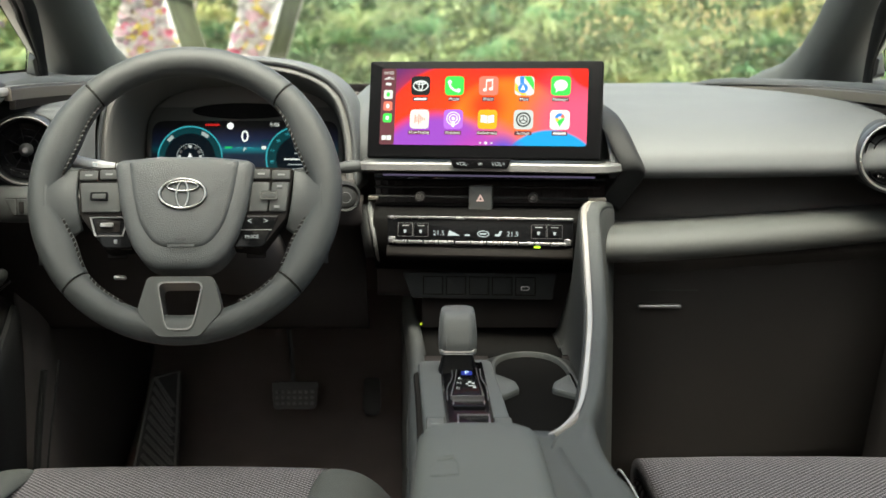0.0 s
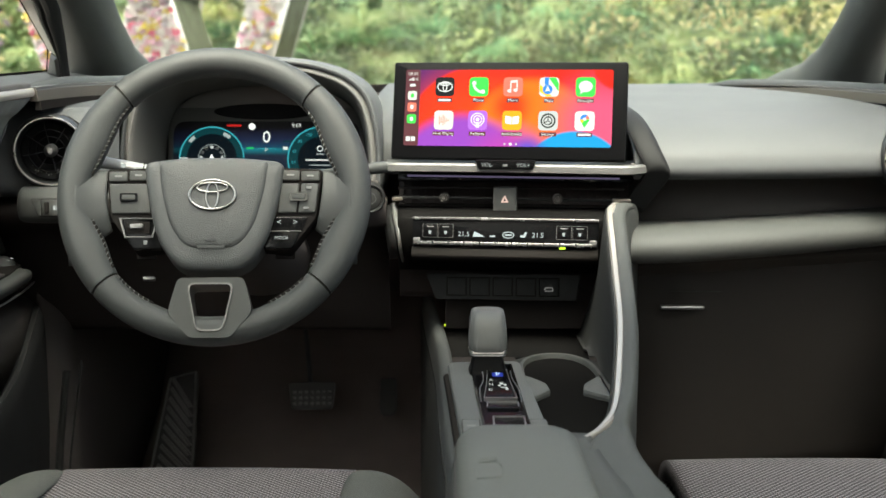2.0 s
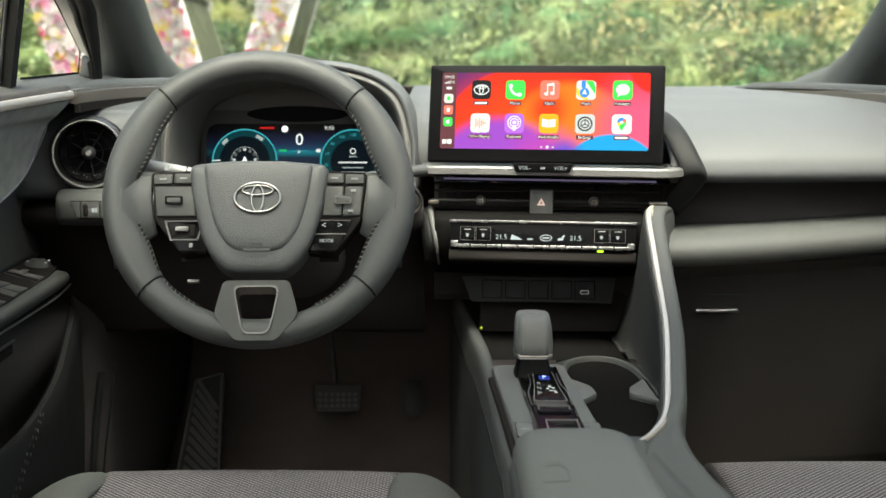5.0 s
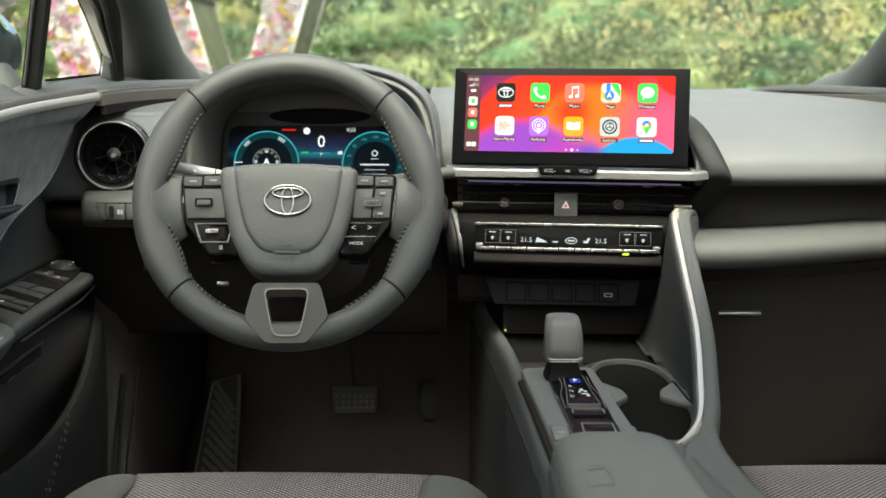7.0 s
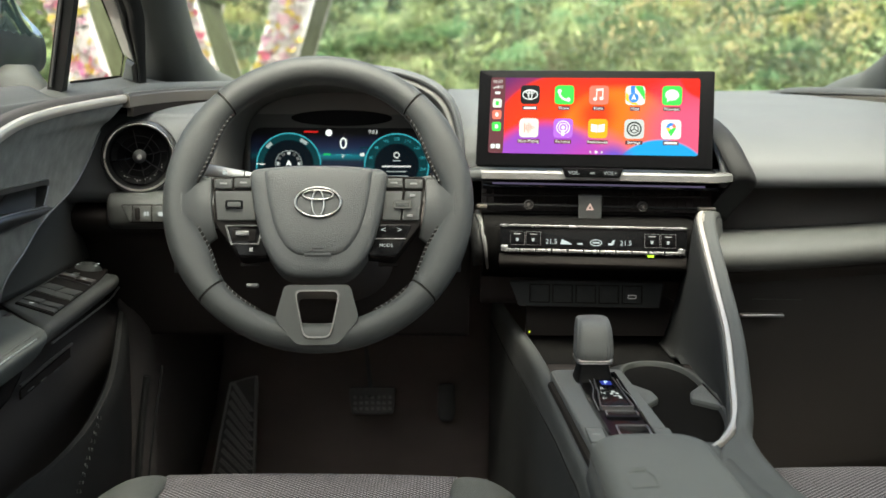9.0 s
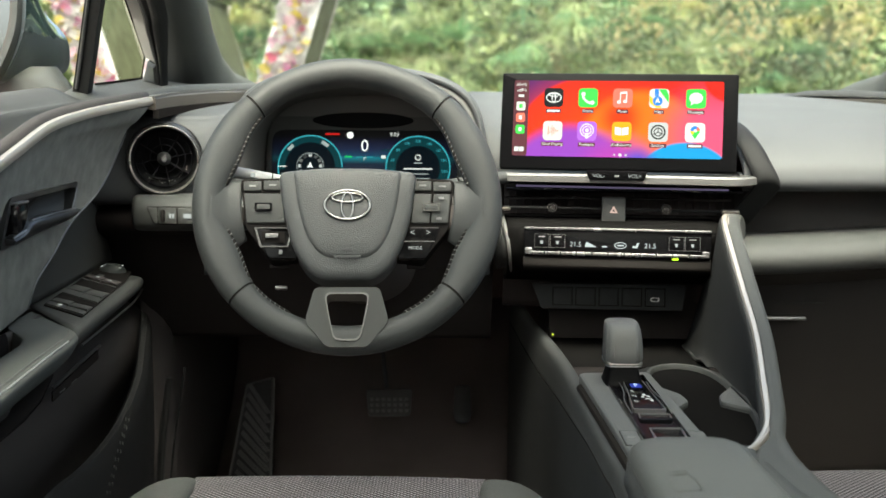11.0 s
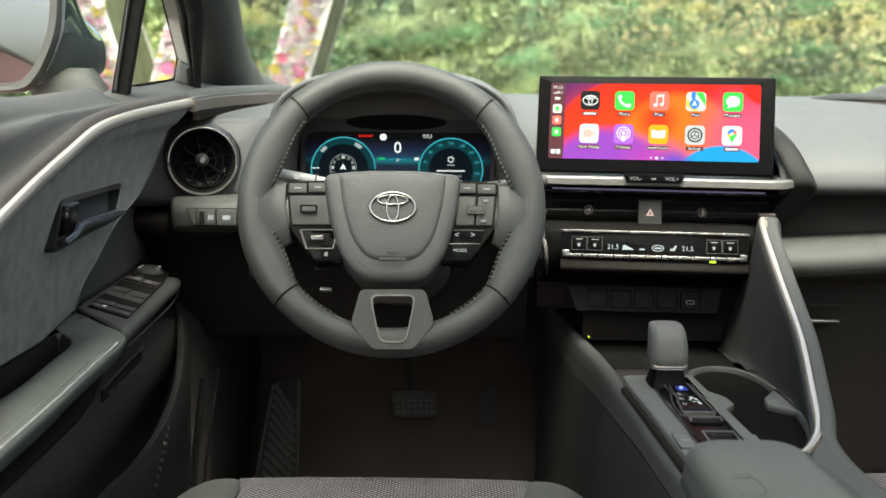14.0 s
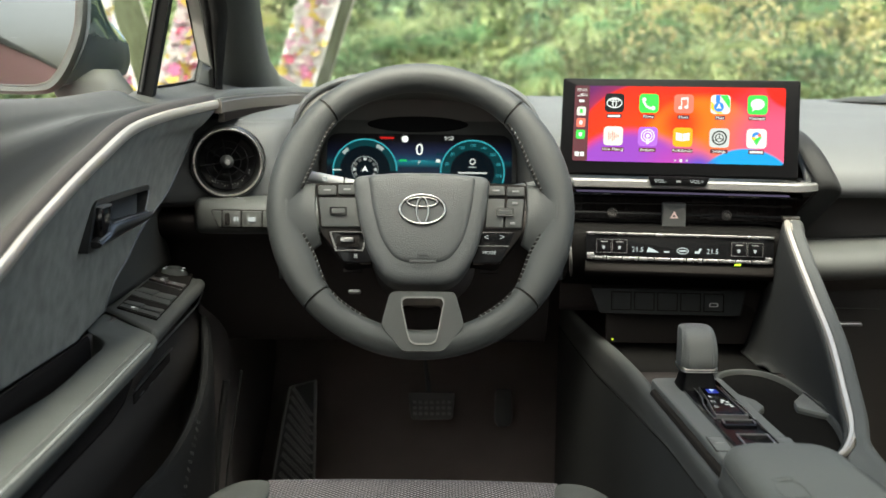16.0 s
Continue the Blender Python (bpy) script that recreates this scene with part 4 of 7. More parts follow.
for s in (-1, 1):
    part("shift_paddle", rbox((0.022, 0.020, 0.004), (s * 0.078, -0.062, -0.022), 0.0015, 2), VOID, wheel, "grey shift paddle", local=True)
part("tilt_lever", rbox((0.014, 0.0045, 0.006), (-0.076, -0.092, -0.03), 0.0015, 2), DARK_METAL, wheel, local=True)
OFFSET = Matrix.Translation((0, -0.0135, 0))

# thumb switches
def key(x, y, w, h, mat=None, z=0.0105, skew=0.0, icon=None, parent=wheel):
    out = rounded([(x - w / 2 + skew, y - h / 2), (x + w / 2 + skew, y - h / 2), (x + w / 2, y + h / 2), (x - w / 2, y + h / 2)], 0.0022, 3)
    k = part("thumb_switch", prism(out, 0.0, z, 0.0012), mat or FLANK, parent, local=True)
    if icon:
        part("switch_icon", rbox((icon[0], icon[1], 0.0004), (x, y, z + 0.0003), 0.0001, 1), GREY_PRINT, k, local=True, smooth=0)
    return k


for s in (-1, 1):
    key(s * 0.1075, 0.0305, 0.0205, 0.0115, icon=(0.008, 0.002))
    key(s * 0.085, 0.0315, 0.0205, 0.0115, icon=(0.008, 0.002))
    if s < 0:
        key(-0.0955, 0.0045, 0.0430, 0.0345, skew=0.004, z=0.0105)
    else:
        key(0.085, 0.0045, 0.0205, 0.0345, skew=-0.003, z=0.0105)
        key(0.1075, 0.0045, 0.0195, 0.0345, skew=-0.004, z=0.0105)
        part("switch_icon", rbox((0.006, 0.003, 0.0006), (0.106, 0.016, 0.0122), 0.0002, 1), GREY_PRINT, wheel, local=True)
        part("switch_icon", rbox((0.006, 0.003, 0.0006), (0.103, -0.008, 0.0122), 0.0002, 1), GREY_PRINT, wheel, local=True)
    part("select_key", frame_of(rect(0.0195, 0.0095, s * 0.0945, 0.005, 0.0022), rect(0.0135, 0.0046, s * 0.0945, 0.005, 0.001), 0.010, 0.0135), GLOSS, wheel, local=True)
    part("select_face", prism(rect(0.0150, 0.0058, s * 0.0945, 0.005, 0.0014), 0.0105, 0.0138, 0.0004), FLANK, wheel, local=True)
    part("lower_pod", prism(rounded([(s * 0.106, -0.017), (s * 0.066, -0.017), (s * 0.056, -0.054), (s * 0.088, -0.054)], 0.004), 0.0, 0.009, 0.0015), PANEL_BLACK, wheel, "gloss black lower pod", local=True)
tf = [V(-0.1045, -0.0185), V(-0.0640, -0.0185), V(-0.0620, -0.0225), V(-0.0665, -0.0410), V(-0.0975, -0.0410)]
tm = sum(tf, V(0, 0)) / 5
part("toggle_frame", frame_of(tf, [tm + (p - tm) * 0.90 for p in tf], 0.0075, 0.0112), DARK_METAL, wheel, "bright silver frame of the left lower pod", local=True)
part("toggle_well", prism(rect(0.026, 0.014, -0.0835, -0.0295, 0.002), 0.0085, 0.0098, 0.0006), VOID, wheel, local=True)
part("toggle", rbox((0.0145, 0.0055, 0.004), (-0.0845, -0.0285, 0.0115), 0.001), DARK_METAL, wheel, "bright toggle", local=True)
part("voice_icon", rbox((0.004, 0.005, 0.0005), (-0.0745, -0.0465, 0.0094), 0.0002, 1), GREY_PRINT, wheel, local=True)
for t, x, y, sz in (("<", 0.073, -0.024, 0.010), (">", 0.091, -0.024, 0.010), ("MODE", 0.076, -0.042, 0.0055)):
    words(t, sz, GLOW_PRINT, wheel, Matrix.Translation((x, y, 0.0095)))
part("divider", rbox((0.036, 0.0008, 0.0012), (0.080, -0.034, 0.0092), 0.0003, 1), GREY_METAL, wheel, local=True)
for k in range(2):
    part("embossed_mark", rbox((0.030 - 0.018 * k, 0.003, 0.0006), (0, -0.056 + 0.008 * k, 0.0254), 0.0002, 1), RIM_LEATHER, wheel, local=True)

OFFSET = Matrix()

# ---- steering column and stalks ----
column = thing("steering_column", (-0.29, 1.55, 0.90), "black steering column cowl with two stalks", "steering column")
part("cowl", loft([[V(-0.291 + 0.055 * math.cos(a) * k, y, zc + 0.045 * math.sin(a) * k) for a in [2 * math.pi * i / 10 for i in range(10)]] for y, zc, k in ((1.44, 0.935, 0.9), (1.55, 0.90, 1.15), (1.72, 0.84, 1.3))], 8, 30, closed=True, caps=True), DEEP, column)
for s, ends in ((-1, ((-0.330, 1.475, 0.966), (-0.380, 1.452, 0.9785), (-0.441, 1.440, 0.9905))), (1, ((-0.232, 1.50, 0.958), (-0.170, 1.52, 0.970), (-0.109, 1.54, 0.976)))):
    path = spline([V(*q) for q in ends], 14)
    st = part("stalk", tube(path, 0.0066, 12, scale=lambda u: 0.85 + 0.2 * u), LIFTED_STALK if s < 0 else DOOR_GREY, column, "grey control stalk")
    tip, back = path[-1], path[-4]
    part("stalk_end", tube([tip + (tip - back) * 0.10 * k for k in (-6, -5, 0, 2)], 0.0076, 14), LIFTED_STALK if s < 0 else DOOR_GREY, st, "turning end")
    part("stalk_ring", tube([path[-7], path[-7] + (tip - back) * 0.05], 0.0080, 14), VOID, st)
    for k, w in ((1, 0.006), (4, 0.005), (8, 0.004), (9, 0.004)) if s < 0 else ():
        part("switch_icon", rbox((w, 0.001, 0.0045), path[-1 - k] + V(0, -0.0080, 0.001), 0.0002, 1), GLOW_PRINT, st)

# ---- start button ----
start = thing("start_button", label="round dark grey push start button", category="button", m=pose(-0.130, 1.640, 0.928, 90, 0, 6))
part("ring", lathe([(0.0150, 0), (0.0155, 0.006), (0.0180, 0.008), (0.0200, 0.004), (0.0205, -0.02)], 36), SOFT_BLACK, start, local=True)
part("cap", lathe([(0.0, 0.007), (0.011, 0.007), (0.0142, 0.0055), (0.0145, -0.01)], 32), SOFT_BLACK, start, local=True)
part("mark", frame_of(disc(0.0075, 0, 0, 24), disc(0.0068, 0, 0, 24), 0.007, 0.0074), TRIM_GREY, start, local=True)

# ---- touch screen, in its own frame: x right, y up, z towards the viewer ----
SCR = pose(0.0545, 1.684, 1.0435, 90 - 12.2, 0, -11.0)
screen = thing("touch_screen", label="wide black touch screen showing a colourful app menu", category="screen", m=SCR)
SW, SH = 0.3205, 0.1335
part("housing", prism(rect(SW, SH, 0, 0, 0.003), -0.016, -0.0005, 0.002), SCREEN_BLACK, screen, local=True)
part("foot", rbox((0.16, 0.05, 0.04), (0, -0.02, -0.035), 0.006), PAD_DARK, screen, local=True)

# ---- what the touch screen shows ----
def wallpaper():
    """A lit picture of soft red, orange, pink, violet and blue hills."""
    m, n, l, b = material("screen_wallpaper")
    co = n.new("ShaderNodeTexCoord")
    last = None

    def hill(color, cx, cy, r, soft):
        nonlocal last
        d, mr, mix = n.new("ShaderNodeVectorMath"), n.new("ShaderNodeMapRange"), n.new("ShaderNodeMixRGB")
        d.operation = "DISTANCE"
        d.inputs[1].default_value = (cx, cy, 0.0002)
        l.new(co.outputs["Object"], d.inputs[0])
        mr.interpolation_type = "SMOOTHSTEP"
        mr.inputs["From Min"].default_value, mr.inputs["From Max"].default_value = r - soft, r + soft
        mr.inputs["To Min"].default_value, mr.inputs["To Max"].default_value = 1, 0
        l.new(d.outputs["Value"], mr.inputs["Value"]), l.new(mr.outputs[0], mix.inputs[0])
        mix.inputs[1].default_value = (0.085, 0.018, 0.15, 1)
        if last:
            l.new(last.outputs[0], mix.inputs[1])
        mix.inputs[2].default_value = (*color, 1)
        last = mix
    hill((0.92, 0.020, 0.010), -0.0395, -0.0438, 0.1045, 0.003)
    hill((0.92, 0.018, 0.010), 0.0647, -0.0707, 0.146, 0.003)
    hill((0.93, 0.045, 0.008), -0.070, -0.020, 0.060, 0.040)
    hill((0.96, 0.06, 0.006), 0.010, -0.050, 0.090, 0.030)
    hill((1.0, 0.19, 0.012), 0.034, -0.046, 0.088, 0.009)
    hill((0.88, 0.10, 0.22), 0.128, -0.020, 0.058, 0.036)
    hill((0.92, 0.018, 0.010), 0.1496, 0.0640, 0.036, 0.003)
    hill((0.80, 0.050, 0.006), 0.004, 0.006, 0.022, 0.016)
    hill((0.34, 0.065, 0.56), -0.0627, -0.1014, 0.094, 0.010)
    hill((0.50, 0.055, 0.46), 0.004, -0.0784, 0.050, 0.024)
    hill((0.02, 0.36, 0.78), 0.0917, -0.1014, 0.0735, 0.002)
    hill((0.09, 0.08, 0.60), 0.0300, -0.0600, 0.020, 0.014)
    b.inputs["Base Color"].default_value = (0.003, 0.003, 0.003, 1)
    b.inputs["Roughness"].default_value, b.inputs["Specular IOR Level"].default_value = 0.4, 0.01
    l.new(last.outputs[0], b.inputs["Emission Color"])
    b.inputs["Emission Strength"].default_value = 0.95 * LIT_SCALE
    return m


def flat(name, outline, mat, parent, z, label=""):
    return part(name, prism(outline, z - 0.0002, z, 0), mat, parent, label, local=True, smooth=0)


view = flat("display", rect(0.284, 0.1055, -0.001, 0.0033, 0.004), wallpaper(), screen, 0.0002, "bright multicoloured wallpaper")
WHITE = glow("lit_white", (0.86, 0.86, 0.86))
GREEN = glow("lit_green", (0.09, 0.72, 0.10))
BLACKISH = glow("lit_black", (0.012, 0.012, 0.014))
REDDISH = glow("lit_coral", (0.90, 0.20, 0.14))
AMBER = glow("lit_amber", (0.95, 0.42, 0.02))
VIOLET = glow("lit_violet", (0.48, 0.15, 0.75))
PALE = glow("lit_pale", (0.62, 0.62, 0.62))
CREAM = glow("lit_cream", (0.80, 0.77, 0.72))
GREY = glow("lit_grey", (0.06, 0.06, 0.06))
BLUE = glow("lit_blue", (0.05, 0.25, 0.85))
YELLOW = glow("lit_yellow", (0.85, 0.58, 0.04))
STRIPE = glow("lit_shade", (0.24, 0.07, 0.09), 0.55)
side = flat("side_bar", rect(0.0205, 0.1055, -0.1327, 0.0033, 0.003), STRIPE, view, 0.0004, "dim side bar")
words("09:03", 0.0062, WHITE, view, Matrix.Translation((-0.133, 0.0498, 0.0006)))
for k in range(4):
    flat("signal_bar", rect(0.0012, 0.0016 + 0.0009 * k, -0.1385 + 0.0020 * k, 0.0415 + 0.00045 * k), WHITE, view, 0.0006)
words("5G", 0.0048, WHITE, view, Matrix.Translation((-0.1285, 0.0425, 0.0006)))
flat("battery", rect(0.0075, 0.0036, -0.133, 0.0345, 0.001), WHITE, view, 0.0006)
for y, mt in ((0.0200, CREAM), (0.0040, REDDISH), (-0.0125, GREEN)):
    flat("app_icon", rect(0.0125, 0.0125, -0.133, y, 0.003), mt, view, 0.0006)
    flat("glyph", rect(0.0045, 0.006, -0.133, y, 0.002), GREEN if mt is CREAM else WHITE, screen, 0.0008)
flat("grid_icon", rect(0.006, 0.0062, -0.1368, -0.0400, 0.001), WHITE, view, 0.0006)
flat("grid_icon", rect(0.006, 0.0062, -0.1298, -0.0400, 0.001), WHITE, view, 0.0006)
for k in range(3):
    flat("page_dot", disc(0.0021 if k == 1 else 0.0015, -0.0025 + 0.0078 * k, -0.0462, 12), WHITE if k == 1 else PALE, view, 0.0006)
COLS, ROWS_Y, IC = (-0.0878, -0.0407, 0.0064, 0.0554, 0.1045), (0.0323, -0.0139), 0.0265
names = (("", "Phone", "Music", "Maps", "Messages"), ("Now Playing", "Podcasts", "Audiobooks", "Settings", ""))
tiles = ((BLACKISH, GREEN, REDDISH, CREAM, GREEN), (CREAM, VIOLET, AMBER, PALE, WHITE))
Z1, Z2, Z3 = 0.0006, 0.0008, 0.0010
for j in range(2):
    for i in range(5):
        x, y = COLS[i], ROWS_Y[j]
        t = flat("app_icon", rect(IC, IC, x, y, 0.006, 5), tiles[j][i], view, Z1)
        ly = y - 0.0185
        flat("caption_shade", rect(0.004 + 0.0024 * max(4, len(names[j][i]) or 7), 0.0056, x, ly, 0.001), STRIPE, view, 0.0005)
        if names[j][i]:
            words(names[j][i], 0.0056, WHITE, view, Matrix.Translation((x, ly, Z1)), name="caption")
        else:
            flat("caption_bar", rect(0.017, 0.0028, x, ly), WHITE, view, Z1)
        g = lambda nm, o, mt, z=Z2: flat(nm, o, mt, t, z)
        if (j, i) == (0, 0):
            for rx, ry, cy in ((0.0108, 0.0074, 0), (0.0072, 0.0025, 0.0036), (0.0032, 0.0066, -0.0004)):
                part("glyph", frame_of(disc(rx, x, y + cy, 28, ry), disc(rx - 0.0014, x, y + cy, 28, ry - 0.0014), Z1, Z2), WHITE, t, local=True, smooth=0)
        elif (j, i) == (0, 1):
            arc = [V(x + 0.0135 * math.cos(a) + 0.006, y + 0.0135 * math.sin(a) + 0.006, Z2) for a in [math.pi * (1.05 + 0.40 * k / 8) for k in range(9)]]
            part("glyph", tube(arc, 0.0016, 6), WHITE, t, local=True)
            g("glyph", disc(0.0030, x - 0.0066, y + 0.0052, 10), WHITE), g("glyph", disc(0.0030, x + 0.0058, y - 0.0066, 10), WHITE)
        elif (j, i) == (0, 2):
            g("glyph", rect(0.0014, 0.0125, x - 0.0032, y + 0.001), WHITE), g("glyph", rect(0.0014, 0.0125, x + 0.0052, y + 0.002), WHITE)
            g("glyph", [V(x - 0.0039, y + 0.0055), V(x + 0.0059, y + 0.0065), V(x + 0.0059, y + 0.0095), V(x - 0.0039, y + 0.0085)], WHITE)
            g("glyph", disc(0.0028, x - 0.0050, y - 0.0055, 12, 0.0023), WHITE), g("glyph", disc(0.0028, x + 0.0034, y - 0.0045, 12, 0.0023), WHITE)
        elif (j, i) == (0, 3):
            g("glyph", [V(x - 0.001, y + 0.0128), V(x + 0.009, y + 0.0128), V(x + 0.0128, y + 0.004), V(x + 0.0128, y - 0.006)], GREEN)
            g("glyph", rect(0.0055, 0.010, x - 0.0035, y + 0.008), BLUE)
            g("glyph", [V(x - 0.0128, y + 0.004), V(x - 0.0128, y - 0.006), V(x - 0.003, y - 0.0128), V(x + 0.004, y - 0.0128)], YELLOW, 0.0007)
            g("glyph", disc(0.0066, x - 0.002, y - 0.0035, 20), BLUE, Z3)
            g("glyph", [V(x - 0.0055, y - 0.0065), V(x - 0.002, y - 0.005), V(x + 0.0015, y - 0.0065), V(x - 0.002, y + 0.0018)], WHITE, 0.0012)
        elif (j, i) == (0, 4):
            g("glyph", disc(0.0092, x, y + 0.0008, 24, 0.0076), WHITE), g("glyph", [V(x - 0.007, y - 0.0095), V(x - 0.002, y - 0.006), V(x - 0.006, y - 0.003)], WHITE)
        elif (j, i) == (1, 0):
            for k, h in enumerate((0.012, 0.008, 0.014, 0.010, 0.005, 0.003)):
                g("glyph", rect(0.0011, h, x - 0.006 + 0.0026 * k, y), REDDISH)
        elif (j, i) == (1, 1):
            for r in (0.0095, 0.0062):
                part("glyph", frame_of(disc(r, x, y + 0.001, 24), disc(r - 0.0014, x, y + 0.001, 24), Z1, Z2), WHITE, t, local=True, smooth=0)
            g("glyph", disc(0.0026, x, y + 0.001, 12), WHITE), g("glyph", rect(0.0040, 0.0075, x, y - 0.0065, 0.001), WHITE)
        elif (j, i) == (1, 2):
            for s in (-1, 1):
                g("glyph", [V(x + s * 0.0004, y - 0.0055), V(x + s * 0.0092, y - 0.0040), V(x + s * 0.0092, y + 0.0065), V(x + s * 0.0004, y + 0.0050)], WHITE)
        elif (j, i) == (1, 3):
            for r, w in ((0.0102, 0.0022), (0.0060, 0.0014)):
                part("glyph", frame_of(disc(r, x, y, 28), disc(r - w, x, y, 28), Z1, Z2), GREY, t, local=True, smooth=0)
            for k in range(3):
                a = radians(90 + 120 * k)
                g("glyph", [V(x + 0.007 * math.cos(a) - 0.0006 * math.sin(a), y + 0.007 * math.sin(a) + 0.0006 * math.cos(a)), V(x + 0.007 * math.cos(a) + 0.0006 * math.sin(a), y + 0.007 * math.sin(a) - 0.0006 * math.cos(a)), V(x + 0.0006 * math.sin(a), y - 0.0006 * math.cos(a)), V(x - 0.0006 * math.sin(a), y + 0.0006 * math.cos(a))], GREY)
        else:
            for mt, a0, a1 in ((BLUE, 60, 180), (REDDISH, 0, 60), (YELLOW, 180, 240), (GREEN, 240, 360)):
                fan = [V(x, y + 0.002)] + [V(x + 0.0064 * math.cos(radians(a0 + (a1 - a0) * k / 6)), y + 0.0025 + 0.0064 * math.sin(radians(a0 + (a1 - a0) * k / 6))) for k in range(7)]
                g("glyph", fan, mt)
            g("glyph", [V(x - 0.0045, y - 0.002), V(x, y - 0.0095), V(x + 0.0045, y - 0.002)], GREEN, 0.0007), g("glyph", disc(0.0022, x, y + 0.0025, 12), WHITE, Z3)

# ---- what the instrument display shows, in its own frame ----
cluster = thing("instrument_display", label="dark instrument display with two teal ring gauges", category="instrument display", m=pose(-0.303, 1.893, 0.990, 78, 0, 0))


def cluster_face():
    """Near-black blue with a teal glow along a low horizon, as lit by the display itself."""
    m, n, l, b = material("instrument_face")
    co, sep = n.new("ShaderNodeTexCoord"), n.new("ShaderNodeSeparateXYZ")
    l.new(co.outputs["Object"], sep.inputs[0])
    ramp, mr = n.new("ShaderNodeValToRGB"), n.new("ShaderNodeMapRange")
    mr.inputs["From Min"].default_value, mr.inputs["From Max"].default_value = -0.06, 0.04
    l.new(sep.outputs["Y"], mr.inputs["Value"]), l.new(mr.outputs[0], ramp.inputs[0])
    e = ramp.color_ramp.elements
    e[0].color, e[1].color = (0.004, 0.006, 0.012, 1), (0.0, 0.0, 0.0, 1)
    for p, c in ((0.40, (0.003, 0.010, 0.026, 1)), (0.49, (0.006, 0.13, 0.17, 1)), (0.52, (0.006, 0.040, 0.085, 1)), (0.62, (0.006, 0.012, 0.040, 1)), (0.74, (0.003, 0.004, 0.015, 1)), (0.82, (0.0, 0.0, 0.0, 1))):
        e.new(p).color = c
    b.inputs["Base Color"].default_value, b.inputs["Roughness"].default_value = (0.006, 0.006, 0.007, 1), 0.42
    far, fade, mul = n.new("ShaderNodeMath"), n.new("ShaderNodeMapRange"), n.new("ShaderNodeMixRGB")
    far.operation, mul.blend_type = "ABSOLUTE", "MULTIPLY"
    l.new(sep.outputs["X"], far.inputs[0]), l.new(far.outputs[0], fade.inputs["Value"])
    fade.inputs["From Min"].default_value, fade.inputs["From Max"].default_value = 0.05, 0.165
    fade.inputs["To Min"].default_value, fade.inputs["To Max"].default_value = 1.0, 0.0
    mul.inputs[0].default_value = 1.0
    l.new(ramp.outputs[0], mul.inputs[1]), l.new(fade.outputs[0], mul.inputs[2])
    l.new(mul.outputs[0], b.inputs["Emission Color"])
    b.inputs["Specular IOR Level"].default_value = 0.05
    b.inputs["Emission Strength"].default_value = 0.95 * LIT_SCALE
    return m


part("panel", prism(rect(0.300, 0.150, 0, -0.005, 0.02), -0.012, -0.001, 0.001), FLANK, cluster, local=True)
cface = flat("face", rect(0.285, 0.090, 0.0, -0.013, 0.02), cluster_face(), cluster, 0.0)
flat("sensor_window", disc(0.078, -0.003, 0.047, 40, 0.0125), SCREEN_BLACK, cluster, 0.0012, "gloss black sensor window")
TEAL = glow("lit_teal", (0.05, 0.33, 0.40), 0.9)
TEAL_DIM = glow("lit_teal_dim", (0.004, 0.034, 0.042), 0.9)
NIGHT = glow("lit_night", (0.0015, 0.004, 0.007))
INK = glow("lit_ink", (0.30, 0.33, 0.34))


def arc_band(cx, cy, r0, r1, a0, a1, n, mat, parent, z, name="arc"):
    bm = grid([[V(cx + r * math.cos(radians(a0 + (a1 - a0) * k / n)), cy + r * math.sin(radians(a0 + (a1 - a0) * k / n)), z) for k in range(n + 1)] for r in (r0, r1)])
    return part(name, bm, mat, parent, local=True, smooth=0)


for gx in (-0.0835, 0.0820):
    flat("dial", disc(0.050, gx, -0.026, 48), NIGHT, cface, 0.0004)
arc_band(-0.0835, -0.026, 0.0385, 0.0480, 0, 185, 40, TEAL_DIM, cface, 0.0008)
arc_band(-0.0835, -0.026, 0.0480, 0.0500, 0, 240, 50, TEAL, cface, 0.0010)
arc_band(-0.0835, -0.026, 0.040, 0.0455, 50, 66, 6, INK, cface, 0.0011, "dial_text_bar")
arc_band(-0.0835, -0.026, 0.040, 0.0455, 128, 142, 6, INK, cface, 0.0011, "dial_text_bar")
arc_band(-0.0835, -0.026, 0.040, 0.0450, 192, 225, 8, INK, cface, 0.0011, "dial_text_bar")
flat("needle", rect(0.013, 0.0012, -0.1265, -0.025), WHITE, cface, 0.0012)
for k in range(12):
    arc_band(-0.0835, -0.024, 0.0140, 0.0182, 30 * k - 9, 30 * k + 9, 3, GREY_PRINT if k % 3 else GLOW_PRINT, cface, 0.0011, "compass_tick")
flat("compass_arrow", [V(-0.0885, -0.0275), V(-0.0835, -0.0255), V(-0.0785, -0.0275), V(-0.0835, -0.0180)], WHITE, cface, 0.0012)
arc_band(0.0820, -0.026, 0.0340, 0.0480, -35, 215, 60, TEAL_DIM, cface, 0.0008)
arc_band(0.0820, -0.026, 0.0480, 0.0500, -40, 220, 60, TEAL, cface, 0.0010)
for k in range(11):
    a = radians(212 - 24.4 * k)
    words(str(20 * (k + 1)), 0.0062, TEAL, cface, Matrix.Translation((0.0820 + 0.0410 * math.cos(a), -0.026 + 0.0410 * math.sin(a), 0.0012)), name="dial_number")
arc_band(-0.0835, -0.024, 0.0198, 0.0206, 0, 360, 40, INK, cface, 0.0011, "compass_ring")
part("note_icon", frame_of(disc(0.0048, 0.082, -0.010, 16), disc(0.0032, 0.082, -0.010, 16), 0.0006, 0.0010), PALE, cface, local=True, smooth=0)
